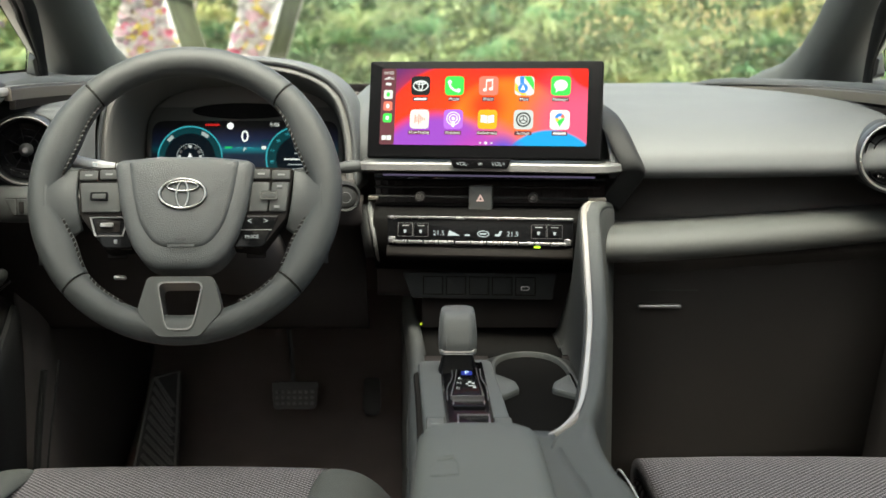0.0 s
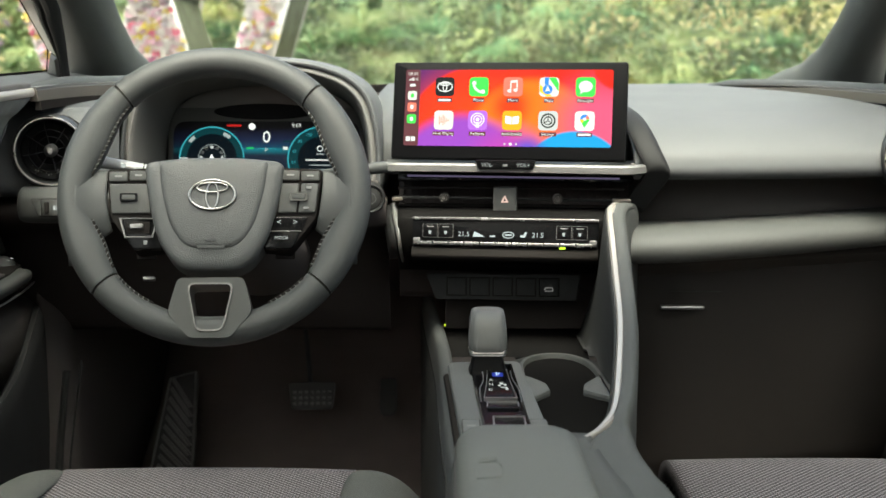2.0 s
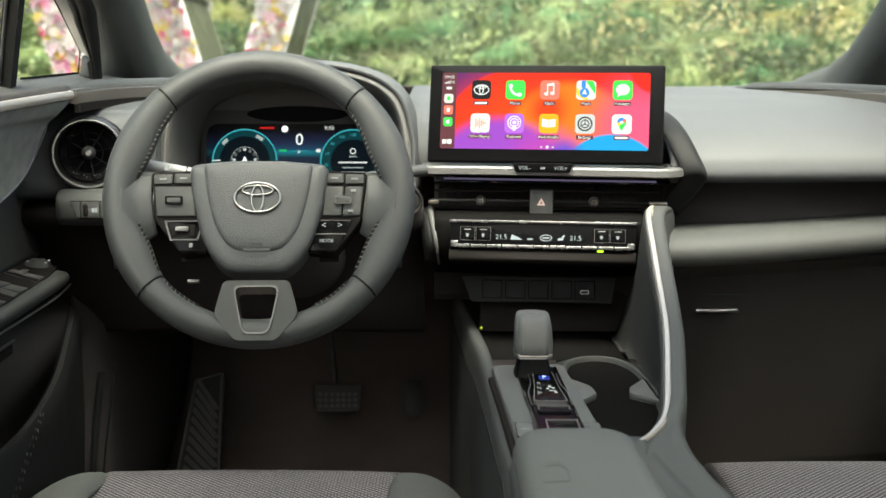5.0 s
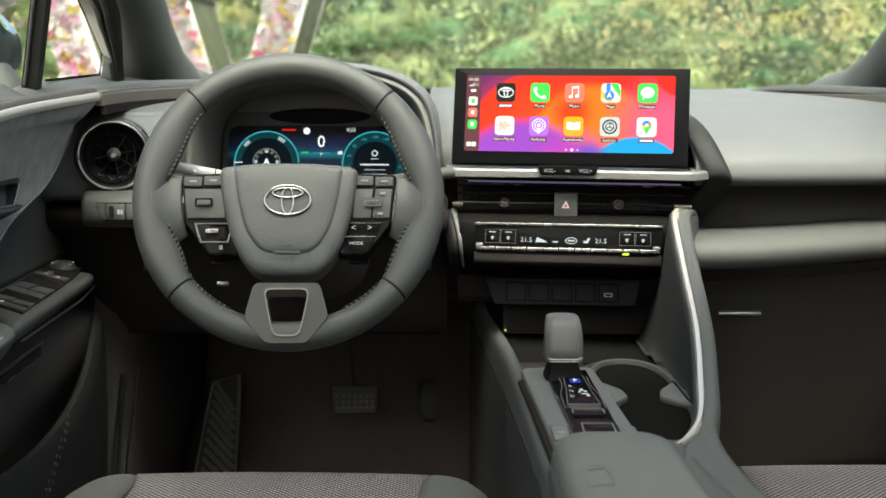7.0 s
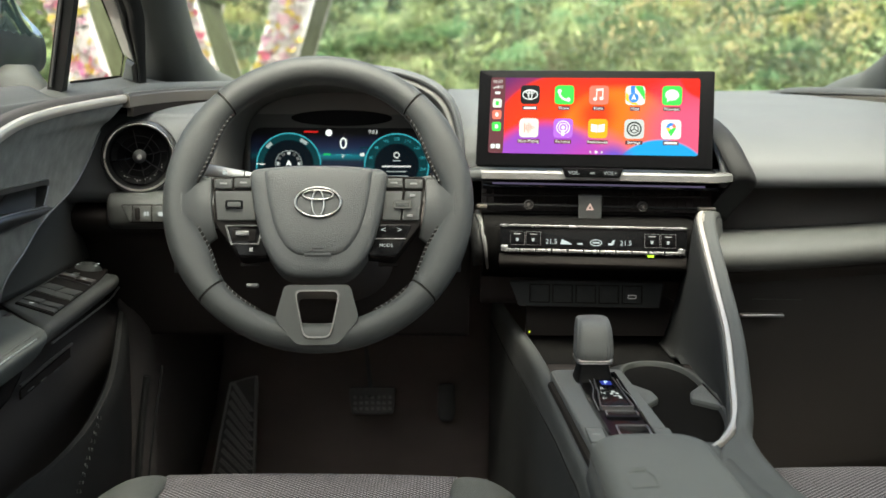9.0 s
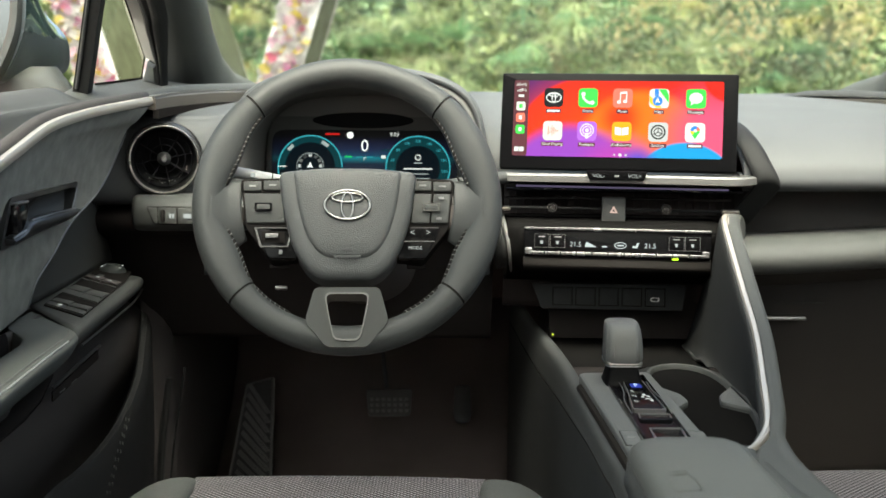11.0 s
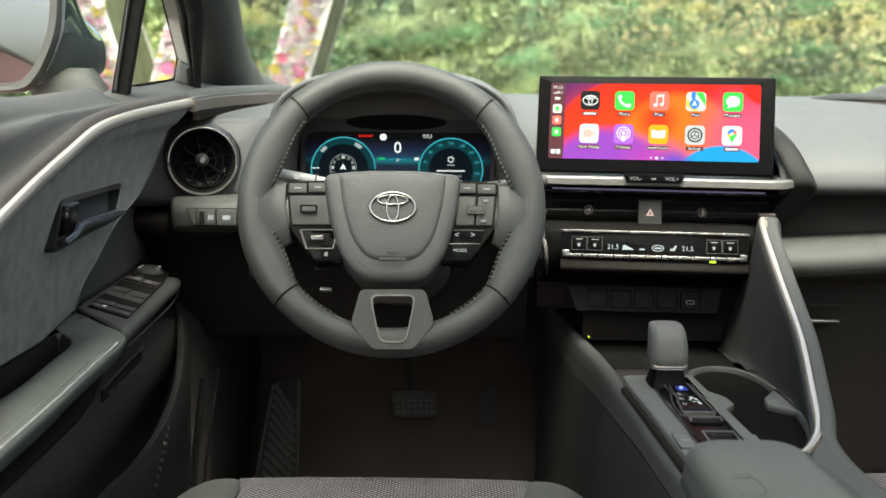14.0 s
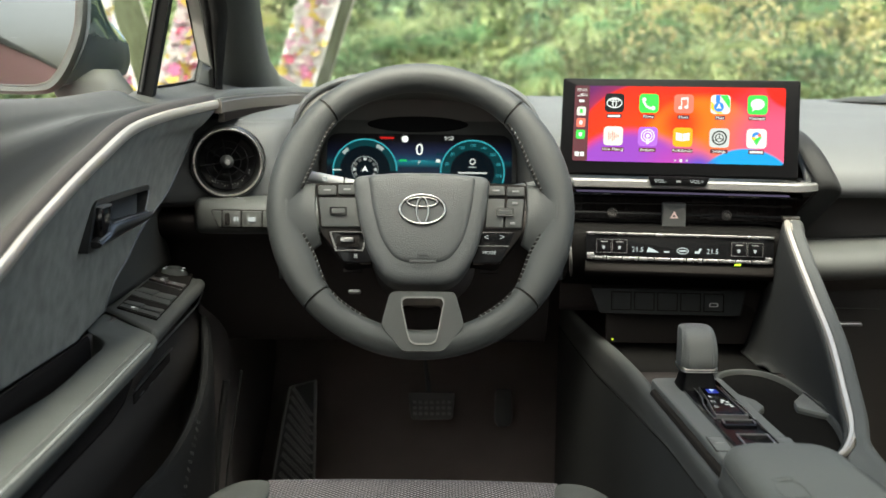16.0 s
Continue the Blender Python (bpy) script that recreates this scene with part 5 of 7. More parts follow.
for y, w, h, mt in ((-0.0185, 0.012, 0.0016, INK), (-0.0275, 0.044, 0.0022, PALE), (-0.0355, 0.032, 0.0014, INK), (-0.0425, 0.036, 0.0014, INK), (-0.052, 0.014, 0.0030, PALE)):
    flat("text_bar", rect(w, h, 0.082, y), mt, cface, 0.0010)
words("0", 0.026, WHITE, cface, Matrix.Translation((0, 0.007, 0.001)))
words("P", 0.009, PALE, cface, Matrix.Translation((0, -0.0125, 0.001)))
words("9:03", 0.0085, PALE, cface, Matrix.Translation((0.0455, 0.0255, 0.001)))
flat("weather_dot", disc(0.0052, -0.0225, 0.0240, 20), WHITE, cface, 0.001)
flat("warning_bar", rect(0.022, 0.0030, -0.050, 0.0255, 0.001), glow("lit_red", (0.40, 0.012, 0.012)), cface, 0.001)
flat("ready_bar", rect(0.011, 0.0030, -0.025, -0.0095), glow("lit_ready", (0.03, 0.40, 0.12)), cface, 0.001)
flat("fuel_icon", rect(0.007, 0.0050, 0.0290, -0.0095, 0.001), PALE, cface, 0.001)
flat("belt_icon", rect(0.014, 0.0022, 0.0330, 0.0010, 0.001), TEAL_DIM, cface, 0.001)
flat("lane_bar", rect(0.026, 0.0008, 0.000, -0.0098), TEAL, cface, 0.001)

# ---- centre stack: tray, slot vents, climate panel, switch row ----
stack = thing("centre_stack", (0.05, 1.70, 0.86), "dark centre stack with slot vents and silver edges", "centre stack")
part("backing", loft([[V(x, y - (x - 0.05) * 0.10, z) for y, z in ((1.76, 0.965), (1.735, 0.955), (1.73, 0.90), (1.735, 0.83), (1.745, 0.775))] for x in (-0.095, 0.05, 0.225)], 4, 16), STACK_BLACK, stack, thick=0.008)
# silver lip under the screen
lip = [V(-0.115, 1.690, 0.9665), V(-0.10, 1.672, 0.9665), V(0.05, 1.652, 0.9665), V(0.212, 1.628, 0.9655), V(0.238, 1.650, 0.9665), V(0.245, 1.70, 0.968)]
part("silver_lip", sweep(rounded([Vector(p) for p in lip], [0, 0.01, 0, 0.012, 0.01, 0], 5)[0:], [(-0.02, 0.006), (0.003, 0.0065), (0.0055, 0.004), (0.0055, -0.004), (0.003, -0.0055), (-0.02, -0.005)]), SILVER, stack, "silver tray edge below the screen")
part("lip_top", grid([[V(-0.112, 1.695, 0.9702), V(0.05, 1.668, 0.9698), V(0.246, 1.648, 0.969)], [V(-0.112, 1.76, 0.972), V(0.05, 1.76, 0.972), V(0.25, 1.74, 0.972)]]), SILVER, stack, thick=0.004)
key_m = pose(0.050, 1.6445, 0.9725, 90, 0, -8.5)
keys = part("volume_keys", prism(rounded([(-0.041, 0.006), (0.041, 0.006), (0.036, -0.0065), (-0.036, -0.0065)], 0.002, 3), -0.004, 0.0022, 0.0008, key_m), SCREEN_BLACK, stack, "gloss black volume keys")
for t, x in (("VOL-", -0.024), ("VOL+", 0.024)):
    words(t, 0.0072, GLOW_PRINT, keys, key_m @ Matrix.Translation((x, -0.0005, 0.0026)), local=False)
part("switch_icon", rbox((0.006, 0.0030, 0.0004), (0, -0.0005, 0.0026), 0.0001, 1, key_m), TRIM_GREY, keys)
PURPLE = glow("violet_light_line", (0.20, 0.16, 0.30), 0.35)
part("light_line", sweep([V(-0.082, 1.690, 0.9545), V(0.05, 1.678, 0.9535), V(0.205, 1.662, 0.9525)], [(-0.001, 0.0012), (0.001, 0.0012), (0.001, -0.0012), (-0.001, -0.0012)]), PURPLE, stack, "thin violet ambient light line")
part("brow", loft([[V(x, y - (x - 0.05) * 0.10, z) for y, z in ((1.745, 0.957), (1.69, 0.954), (1.688, 0.946), (1.72, 0.943))] for x in (-0.095, 0.05, 0.225)], 4, 10), GLOSS, stack, thick=0.002)
for k, z in enumerate((0.936, 0.912)):
    part("vent_louvre", sweep([V(-0.095, 1.712, z), V(0.05, 1.702, z), V(0.215, 1.688, z)], [(-0.012, 0.001), (0.004, 0.0015), (0.004, -0.0015), (-0.012, -0.001)]), VOID, stack)
for k in range(30):
    x = -0.088 + 0.0103 * k
    if abs(x - 0.050) > 0.02:
        part("vent_vane", rbox((0.0012, 0.02, 0.040), (x, 1.738 - (x - 0.05) * 0.10, 0.924), 0.0003, 1), STACK_BLACK, stack, smooth=0)
part("vent_bar", sweep([V(-0.100, 1.694, 0.9245), V(0.05, 1.683, 0.9235), V(0.20, 1.668, 0.922)], [(-0.004, 0.0016), (0.002, 0.0018), (0.003, 0), (0.002, -0.0018), (-0.004, -0.0016)]), SOFT_BLACK, stack)
for x, y, w in ((-0.096, 1.692, 0.014), (0.2085, 1.664, 0.024)):
    part("bar_tip", rbox((w, 0.012, 0.0055), (x, y, 0.9225), 0.0015, 2), SMOKE, stack, "silver tip of the vent bar")
for x, y in ((-0.032, 1.684), (0.122, 1.667)):
    m = pose(x, y, 0.9245, 90, 0, -6)
    kn = part("vent_knob", lathe([(0.0, 0.004), (0.003, 0.0036), (0.0035, 0.001), (0.0045, 0.001), (0.0058, 0.0025), (0.0068, 0.0015), (0.0070, -0.008)], 24, m), PAD_DARK, stack, "small ribbed vent knob")
hz = pose(0.0515, 1.677, 0.9235, 88, 0, -6)
hazard = thing("hazard_switch", label="grey square hazard switch with a red triangle", category="switch", m=hz)
part("key", prism(rect(0.0315, 0.0335, 0, 0, 0.002), -0.012, 0.008, 0.0015), DOOR_GREY, hazard, local=True)
RED_PRINT = surface("red_print", (0.36, 0.25, 0.24), 0.5, bump=0)
part("triangle", frame_of([V(-0.0055, -0.0042), V(0.0055, -0.0042), V(0, 0.0058)], [V(-0.0022, -0.0024), V(0.0022, -0.0024), V(0, 0.0018)], 0.0078, 0.0084), RED_PRINT, hazard, local=True, smooth=0)

part("face_panel", loft([[V(x, y - (x - 0.048) * 0.14, z) for y, z in ((1.715, 0.9095), (1.665, 0.9085), (1.640, 0.9050), (1.630, 0.895), (1.634, 0.866), (1.655, 0.838), (1.690, 0.822), (1.72, 0.818))] for x in (-0.094, -0.02, 0.048, 0.12, 0.190)], 12, 28), SHADE_BLACK, stack, "dark fascia round the climate panel", thick=0.004)
side_path = spline([V(-0.101, 1.715, 0.911), V(-0.0985, 1.672, 0.904), V(-0.0945, 1.652, 0.886), V(-0.0915, 1.650, 0.866), V(-0.0895, 1.662, 0.848), V(-0.087, 1.685, 0.834)], 24)
part("side_strip", sweep(side_path, [(-0.0032, 0.003), (0.0, 0.0045), (0.0032, 0.003), (0.0035, -0.004), (-0.0035, -0.004)], up=(0, -1, 0), scale=lambda u: 1.0 - 0.55 * u), SILVER, stack, "satin silver strip")
part("side_skin", loft([[p + V(-0.004, 0.002, 0), p + V(-0.010, 0.004, 0), p + V(-0.018, 0.02, -0.004), p + V(-0.018, 0.08, -0.01)] for p in side_path[::4]], 16, 10), SOFT_BLACK, stack, "grey outer edge beside the strip", thick=0.004)

# ---- climate panel ----
cl = pose(0.0480, 1.6135, 0.8830, 78, 0, -8.0)
climate = thing("climate_panel", label="gloss black climate panel with a silver toggle bar", category="control panel", m=cl)
part("panel", prism(rect(0.246, 0.040, 0, 0, 0.002), -0.02, 0.0, 0.001), PANEL_BLACK, climate, local=True)
part("top_strip", rbox((0.246, 0.0035, 0.004), (0, 0.0195, 0.001), 0.001), TOGGLE_GREY, climate, "silver strip", local=True)
part("toggle_bar", rbox((0.232, 0.0050, 0.006), (0, -0.0135, 0.003), 0.0018), TOGGLE_GREY, climate, "silver toggle bar", local=True)
for k in range(10):
    part("toggle_gap", rbox((0.0016, 0.0062, 0.0066), (-0.095 + 0.021 * k, -0.0135, 0.003), 0.0004, 1), GLOSS, climate, local=True, smooth=0)
for x in (-0.116, 0.116):
    part("end_cap", rbox((0.010, 0.009, 0.005), (x, -0.011, 0.0025), 0.0015), TOGGLE_GREY, climate, local=True)
for x, i in ((-0.099, 0), (-0.078, 1), (0.078, 2), (0.099, 3)):
    k = part("climate_key", prism(rect(0.0195, 0.018, x, 0.003, 0.0012), 0, 0.0016, 0.0005), PANEL_BLACK, climate, local=True)
    part("key_edge", frame_of(rect(0.0197, 0.0182, x, 0.003), rect(0.0188, 0.0173, x, 0.003), 0.0008, 0.0017), DARK_METAL, k, local=True)
    part("switch_icon", rbox((0.009, 0.0012, 0.0004), (x, 0.0085, 0.0018), 0.0001, 1), GREY_PRINT, k, local=True, smooth=0)
    part("switch_icon", prism(rounded([(x - 0.0024, 0.0030), (x + 0.0020, 0.0030), (x + 0.001, -0.0015), (x - 0.0014, -0.0015)], 0.0006, 2), 0.0016, 0.0020), GLOW_PRINT, k, local=True, smooth=0)
LIT = glow("white_digits", (0.80, 0.86, 0.90), 0.7)
for x in (-0.054, 0.044):
    words("21.5", 0.0092, LIT, climate, Matrix.Translation((x, -0.001, 0.0008)))
part("fan_icon", prism([(-0.042, -0.004), (-0.026, -0.004), (-0.030, -0.0015), (-0.040, 0.003)], 0.0003, 0.0007), LIT, climate, local=True, smooth=0)
part("flow_icon", frame_of(disc(0.008, 0.005, -0.001, 24, 0.0045), disc(0.0068, 0.005, -0.001, 24, 0.0034), 0.0003, 0.0007), LIT, climate, local=True, smooth=0)
part("flow_bar", rbox((0.009, 0.002, 0.0004), (0.005, -0.001, 0.0005), 0.0001, 1), LIT, climate, local=True, smooth=0)
part("seat_icon", prism([(0.021, -0.004), (0.027, -0.004), (0.030, 0.003), (0.027, 0.003), (0.025, -0.001), (0.021, -0.001)], 0.0003, 0.0007), LIT, climate, local=True, smooth=0)
part("auto_mark", rbox((0.007, 0.002, 0.0004), (-0.016, -0.003, 0.0005), 0.0001, 1), LIT, climate, local=True, smooth=0)
part("green_light", rbox((0.0085, 0.0028, 0.001), (0.0765, -0.0175, 0.0030), 0.0004, 1), glow("green_lamp", (0.55, 0.95, 0.05), 1.3), climate, local=True)
part("chin", loft([[V(x, -0.018, 0.0), V(x, -0.030, 0.004), V(x, -0.036, -0.006), V(x, -0.036, -0.03)] for x in (-0.123, 0, 0.123)], 3, 10), VOID, climate, local=True, thick=0.004)

# ---- blank switches and usb port ----
row_m = pose(0.0525, 1.693, 0.7995, 80, 0, -4)
row = thing("switch_row", label="row of blank black switches with a usb port", category="switch panel", m=row_m)
part("plate", prism(rounded([(-0.110, 0.018), (0.106, 0.018), (0.100, -0.018), (-0.096, -0.018)], 0.004), -0.02, 0.0, 0.0015), SHADED_PLASTIC, row, local=True)
for k in range(5):
    x = -0.0665 + 0.0321 * k
    part("blank", prism(rect(0.0250, 0.0225, x, 0, 0.0015), -0.002, 0.0010, 0.001), SHADED_PLASTIC, row, local=True)
    part("gap", frame_of(rect(0.0285, 0.0260, x, 0), rect(0.0252, 0.0227, x, 0), 0.0, 0.0006), VOID, row, local=True)
part("usb_port", frame_of(rect(0.012, 0.0056, 0.0615, -0.003, 0.0024), rect(0.0098, 0.0036, 0.0615, -0.003, 0.0014), 0.002, 0.0035), GREY_METAL, row, "oval usb port", local=True)

# ---- centre console ----
console = thing("centre_console", (0.05, 1.2, 0.30), "dark grey centre console with a silver sweep on its flank", "centre console")
sweep_path = spline([V(0.214, 1.690, 0.912), V(0.195, 1.625, 0.9185), V(0.182, 1.572, 0.913), V(0.176, 1.50, 0.886), V(0.168, 1.40, 0.851), V(0.160, 1.31, 0.822), V(0.1455, 1.215, 0.788), V(0.132, 1.148, 0.770), V(0.113, 1.105, 0.7645), V(0.098, 1.083, 0.7635), V(0.085, 1.066, 0.764)], 56)
part("silver_sweep", sweep(sweep_path[:-3], [(-0.0058, 0.0026), (-0.0045, 0.0050), (-0.0026, 0.0046), (-0.0020, 0.0032), (-0.0012, 0.0032), (-0.0006, 0.0046), (0.0036, 0.0050), (0.0054, 0.0030), (0.0056, -0.0015), (-0.0062, -0.004)], scale=lambda u: 1.0 if u < 0.66 else 1.0 - 0.66 * (u - 0.66) / 0.34), STRIP, console, "satin silver strip")
inside = []
for p in sweep_path[2:47:4]:
    foot = 0.157 - 0.007 * max(0.0, min(1.0, (1.56 - p.y) / 0.16)) if p.y > 1.30 else p.x - 0.006
    low = 0.735 if p.y > 1.55 else 0.744
    inside.append([p + V(-0.004, -0.002, 0.001), p + V(-0.009, 0.0, -0.004), V(0.55 * p.x + 0.45 * foot - 0.004, p.y + 0.004, 0.5 * p.z + 0.5 * 0.745), V(foot + 0.002, p.y + 0.006, low + 0.012), V(foot - 0.006, p.y + 0.006, low)])
part("inner_flank", loft(inside, 28, 16), SHADED_INNER, console, "charcoal inner flank, darkened for shade", thick=0.004)
outside = [[p + V(0.003, -0.001, 0.0005), p + V(0.009 - 0.003 * u, -0.003, 0.001), p + V(0.0165 - 0.005 * u, -0.004, -0.005), V(p.x + 0.018 - 0.008 * u, p.y - 0.005, p.z - 0.05), V(p.x + 0.020 - 0.01 * u, p.y, 0.55), V(p.x + 0.02 - 0.01 * u, p.y, 0.31)] for u, p in [(i / 47, sweep_path[i]) for i in range(0, 44, 4)]]
for y, x0, x1, x2, z0, z1, z2 in ((1.105, 0.1195, 0.128, 0.138, 0.7638, 0.7612, 0.7570), (1.060, 0.098, 0.121, 0.139, 0.7628, 0.7595, 0.7520), (1.00, 0.090, 0.124, 0.145, 0.7600, 0.7570, 0.7480), (0.90, 0.090, 0.130, 0.157, 0.7580, 0.7540, 0.7440), (0.30, 0.10, 0.15, 0.18, 0.758, 0.752, 0.740)):
    outside.append([V(x0, y, z0), V(x1, y, z1), V(x2, y, z2), V(x2 + 0.006, y, z2 - 0.05), V(x2 + 0.010, y, 0.55), V(x2 + 0.010, y, 0.31)])
part("outer_flank", loft(outside, 64, 26), FLANK, console, "charcoal outer flank", thick=0.004)
part("rear_deck", loft([[V(0.05, y, 0.7660), V(0.08, y, 0.7660), V(0.10 + d, y, 0.7652)] for y, d in ((1.090, 0.0), (1.03, 0.004), (0.97, 0.009), (0.88, 0.016), (0.3, 0.026))], 10, 6), FLANK, console, thick=0.004)
# left flank with its soft upper edge
left = []
for x, y, z in ((-0.066, 2.02, 0.735), (-0.058, 1.85, 0.739), (-0.052, 1.75, 0.743), (-0.0465, 1.66, 0.747), (-0.0415, 1.55, 0.752), (-0.0385, 1.45, 0.7555), (-0.0368, 1.36, 0.757), (-0.0356, 1.30, 0.757), (-0.0335, 1.2, 0.756), (-0.030, 1.08, 0.756), (-0.028, 0.98, 0.756), (-0.03, 0.3, 0.756)):
    left.append([V(x + 0.022, y, z - 0.030), V(x + 0.016, y, z - 0.004), V(x + 0.008, y, z), V(x + 0.001, y, z - 0.005), V(x - 0.0015, y, z - 0.018), V(x - 0.003, y, z - 0.05), V(x - 0.004, y, z - 0.11), V(x - 0.004, y, 0.55), V(x - 0.004, y, 0.31)])
seam_z = lambda y: 0.700 + 0.036 * max(0.0, min(1.0, (1.636 - y) / 0.46))
up_l, low_l = [], []
for r in left:
    y, s0 = r[0].y, seam_z(r[0].y)
    up_l.append(r[:5] + [V(r[4].x - 0.0006, y, 0.5 * (r[4].z + s0)), V(r[4].x - 0.0012, y, s0 + 0.002), V(r[4].x + 0.0008, y, s0)])
    low_l.append([V(r[4].x + 0.0006, y, s0), V(r[4].x - 0.0016, y, s0 - 0.003), V(r[4].x - 0.0022, y, s0 - 0.05), V(r[4].x - 0.0024, y, 0.55), V(r[4].x - 0.0024, y, 0.31)])
# Fall-off of light down the left flank is put into darker materials.
part("left_flank", loft(up_l, 36, 30), DOOR_GREY, console, "charcoal soft flank")
part("lower_flank", loft(low_l, 36, 20), SHADED_PLASTIC, console, "lower flank, darkened for shade")
part("flank_seam", tube(spline([r[1] + V(0.0006, 0, 0.0026) for r in low_l], 30), 0.0009, 6), VOID, console)
part("body_top", loft([[V(x, y, z - 0.012 * max(0.0, x - 0.08) / 0.06) for x in (-0.02, 0.03, 0.08, 0.11, 0.135)] for y, z in ((1.072, 0.755), (1.0, 0.757), (0.8, 0.758), (0.3, 0.758))], 8, 12), FLANK, console, thick=0.004)
part("tray_floor", loft([[V(x0, y, z), V(0.5 * (x0 + x1), y, z), V(x1, y, z)] for x0, x1, y, z in ((-0.05, 0.17, 1.74, 0.733), (-0.038, 0.165, 1.60, 0.733), (-0.034, 0.16, 1.53, 0.737), (-0.03, 0.155, 1.485, 0.748), (-0.028, 0.15, 1.467, 0.7505))], 14, 6), SHADE_BLACK, console, "dark open tray before the lever", thick=0.004)
part("tray_back", rbox((0.215, 0.01, 0.10), (0.0775, 1.735, 0.75), 0.003), GLOOM, console)
part("tray_lamp", lathe([(0.0, 0.0010), (0.0014, 0.0008), (0.0016, 0)], 10, pose(-0.030, 1.66, 0.752, 60, 0, 0)), glow("amber_green_lamp", (0.45, 0.55, 0.03), 1.2), console, "tiny green lamp")
plate = rounded([(-0.028, 1.364), (0.054, 1.372), (0.057, 1.30), (0.0655, 1.06), (-0.0145, 1.00), (-0.0165, 1.06)], [0.010, 0.012, 0.02, 0, 0, 0], 5)
# Black tube stands in for the shade in the groove.
part("groove_shade", tube([V(-0.0280, 1.334, 0.7575), V(-0.0225, 1.20, 0.7575), V(-0.0178, 1.06, 0.7575), V(-0.0158, 1.00, 0.7575)], 0.0048, 8), VOID, console, "dark tube for the shaded groove beside the surround")
part("shift_surround", prism(plate, 0.738, 0.7685, 0.0035), SURROUND, console, "grey shift surround")
# double cup holder: a round well behind, spring tabs at its waist, the front well half under the lid
RIM = [V(0.0565, 1.10), V(0.0575, 1.24), V(0.0570, 1.37), V(0.0600, 1.412), V(0.0700, 1.440), V(0.0860, 1.456), V(0.1050, 1.460), V(0.1240, 1.448), V(0.1370, 1.418), V(0.1430, 1.375), V(0.1440, 1.30), V(0.1400, 1.22), V(0.1240, 1.14), V(0.1080, 1.10)]
cup_c = V(0.100, 1.30)
cup = spline([V(p.x, p.y, 0) for p in RIM], 64, True)


def shrunk(d, z):
    """The cup's outline moved inwards by d at height z."""
    out = []
    for i, p in enumerate(cup):
        t = cup[(i + 1) % len(cup)] - cup[i - 1]
        nrm = V(-t.y, t.x, 0).normalized()
        if nrm.dot(V(cup_c.x, p.y, 0) - p if abs(p.y - 1.30) < 0.13 else V(cup_c.x, 1.30, 0) - p) < 0:
            nrm = -nrm
        out.append(V(p.x, p.y, z) + nrm * d)
    return out


for x0, x1 in ((-0.032, 0.0545), (0.1440, 0.164)):
    part("tray_edge", loft([[V(x0, y, 0.7505), V(x1, y, 0.7505)] for y in (1.34, 1.40, 1.469)], 4, 6), GLOOM, console, thick=0.004)
part("cup_deck", grid([shrunk(-0.020, 0.7508), shrunk(-0.004, 0.7525)], close_v=True), SOFT_BLACK, console)
part("cup_rim", grid([shrunk(-0.0045, 0.748), shrunk(-0.0040, 0.7545), shrunk(-0.0015, 0.7575), shrunk(0.0015, 0.7570), shrunk(0.0028, 0.7545), shrunk(0.0032, 0.7510)], close_v=True), FLANK, console, "grey rim of the cup holder")
part("cup_well", grid([shrunk(0.0030, 0.7515), shrunk(0.0045, 0.738), shrunk(0.0075, 0.736), shrunk(0.0105, 0.665), shrunk(0.020, 0.660)], close_v=True, caps=True), SHADE_BLACK, console, "dark double cup holder well")
part("cup_step", grid([shrunk(0.0074, 0.7325), shrunk(0.0088, 0.7325), shrunk(0.0090, 0.7310)], close_v=True), FLANK, console)
for tab in ([(0.1200, 1.306), (0.1420, 1.347), (0.1490, 1.30), (0.1440, 1.247), (0.1160, 1.279)], [(0.0560, 1.346), (0.0660, 1.334), (0.0790, 1.309), (0.0815, 1.279), (0.0640, 1.251), (0.0560, 1.250)]):
    # Sides darker than tops: light from above is put into the tab colours.
    tb = part("cup_tab", prism(rounded([V(*q) for q in tab], 0.004, 3), 0.735, 0.7545, 0.0), DOOR_GREY, console, "spring tab of the cup holder")
    part("tab_lit_top", prism(rounded([V(*q) for q in tab], 0.004, 3), 0.7545, 0.7585, 0.0025), SURROUND, tb, "upper face, paler for the light on it")
    mid_t = sum((V(*q) for q in tab), V(0, 0)) / len(tab)
    part("tab_foot", prism(rounded([mid_t + (V(*q) - mid_t) * 0.94 for q in tab], 0.004, 3), 0.661, 0.7355, 0.0), SHADE_BLACK, tb)
    part("tab_edge", prism(rounded([mid_t + (V(*q) - mid_t) * 1.012 for q in tab], 0.004, 3), 0.7350, 0.7362, 0.0), DOOR_GREY, tb)
# lid
lid_out = [V(-0.026, 0.30), V(0.100, 0.30), V(0.0835, 0.80), V(0.0830, 1.050), V(-0.0225, 1.050), V(-0.0245, 0.80)]
lid_out = rounded(lid_out, [0.01, 0.01, 0.2, 0.030, 0.034, 0.2], 10)
armlid = thing("console_armrest", (0.03, 0.7, 0.75), "padded grey console armrest lid", "armrest")
lid_bm = bmesh.new()
lid_mid = V(0.029, 0.67)
lid_rows = []
for d, z in ((-0.004, 0.750), (-0.001, 0.762), (0.0, 0.772), (0.0018, 0.7795), (0.006, 0.7850), (0.012, 0.7880), (0.020, 0.7895), (0.034, 0.7905), (0.048, 0.7910)):
    k = V(1 - d / 0.054, 1 - d / 0.40)
    lid_rows.append([V(lid_mid.x + (p.x - lid_mid.x) * k.x, lid_mid.y + (p.y - lid_mid.y) * k.y, z + 0.020 * max(0.0, 1.03 - p.y)) for p in lid_out])
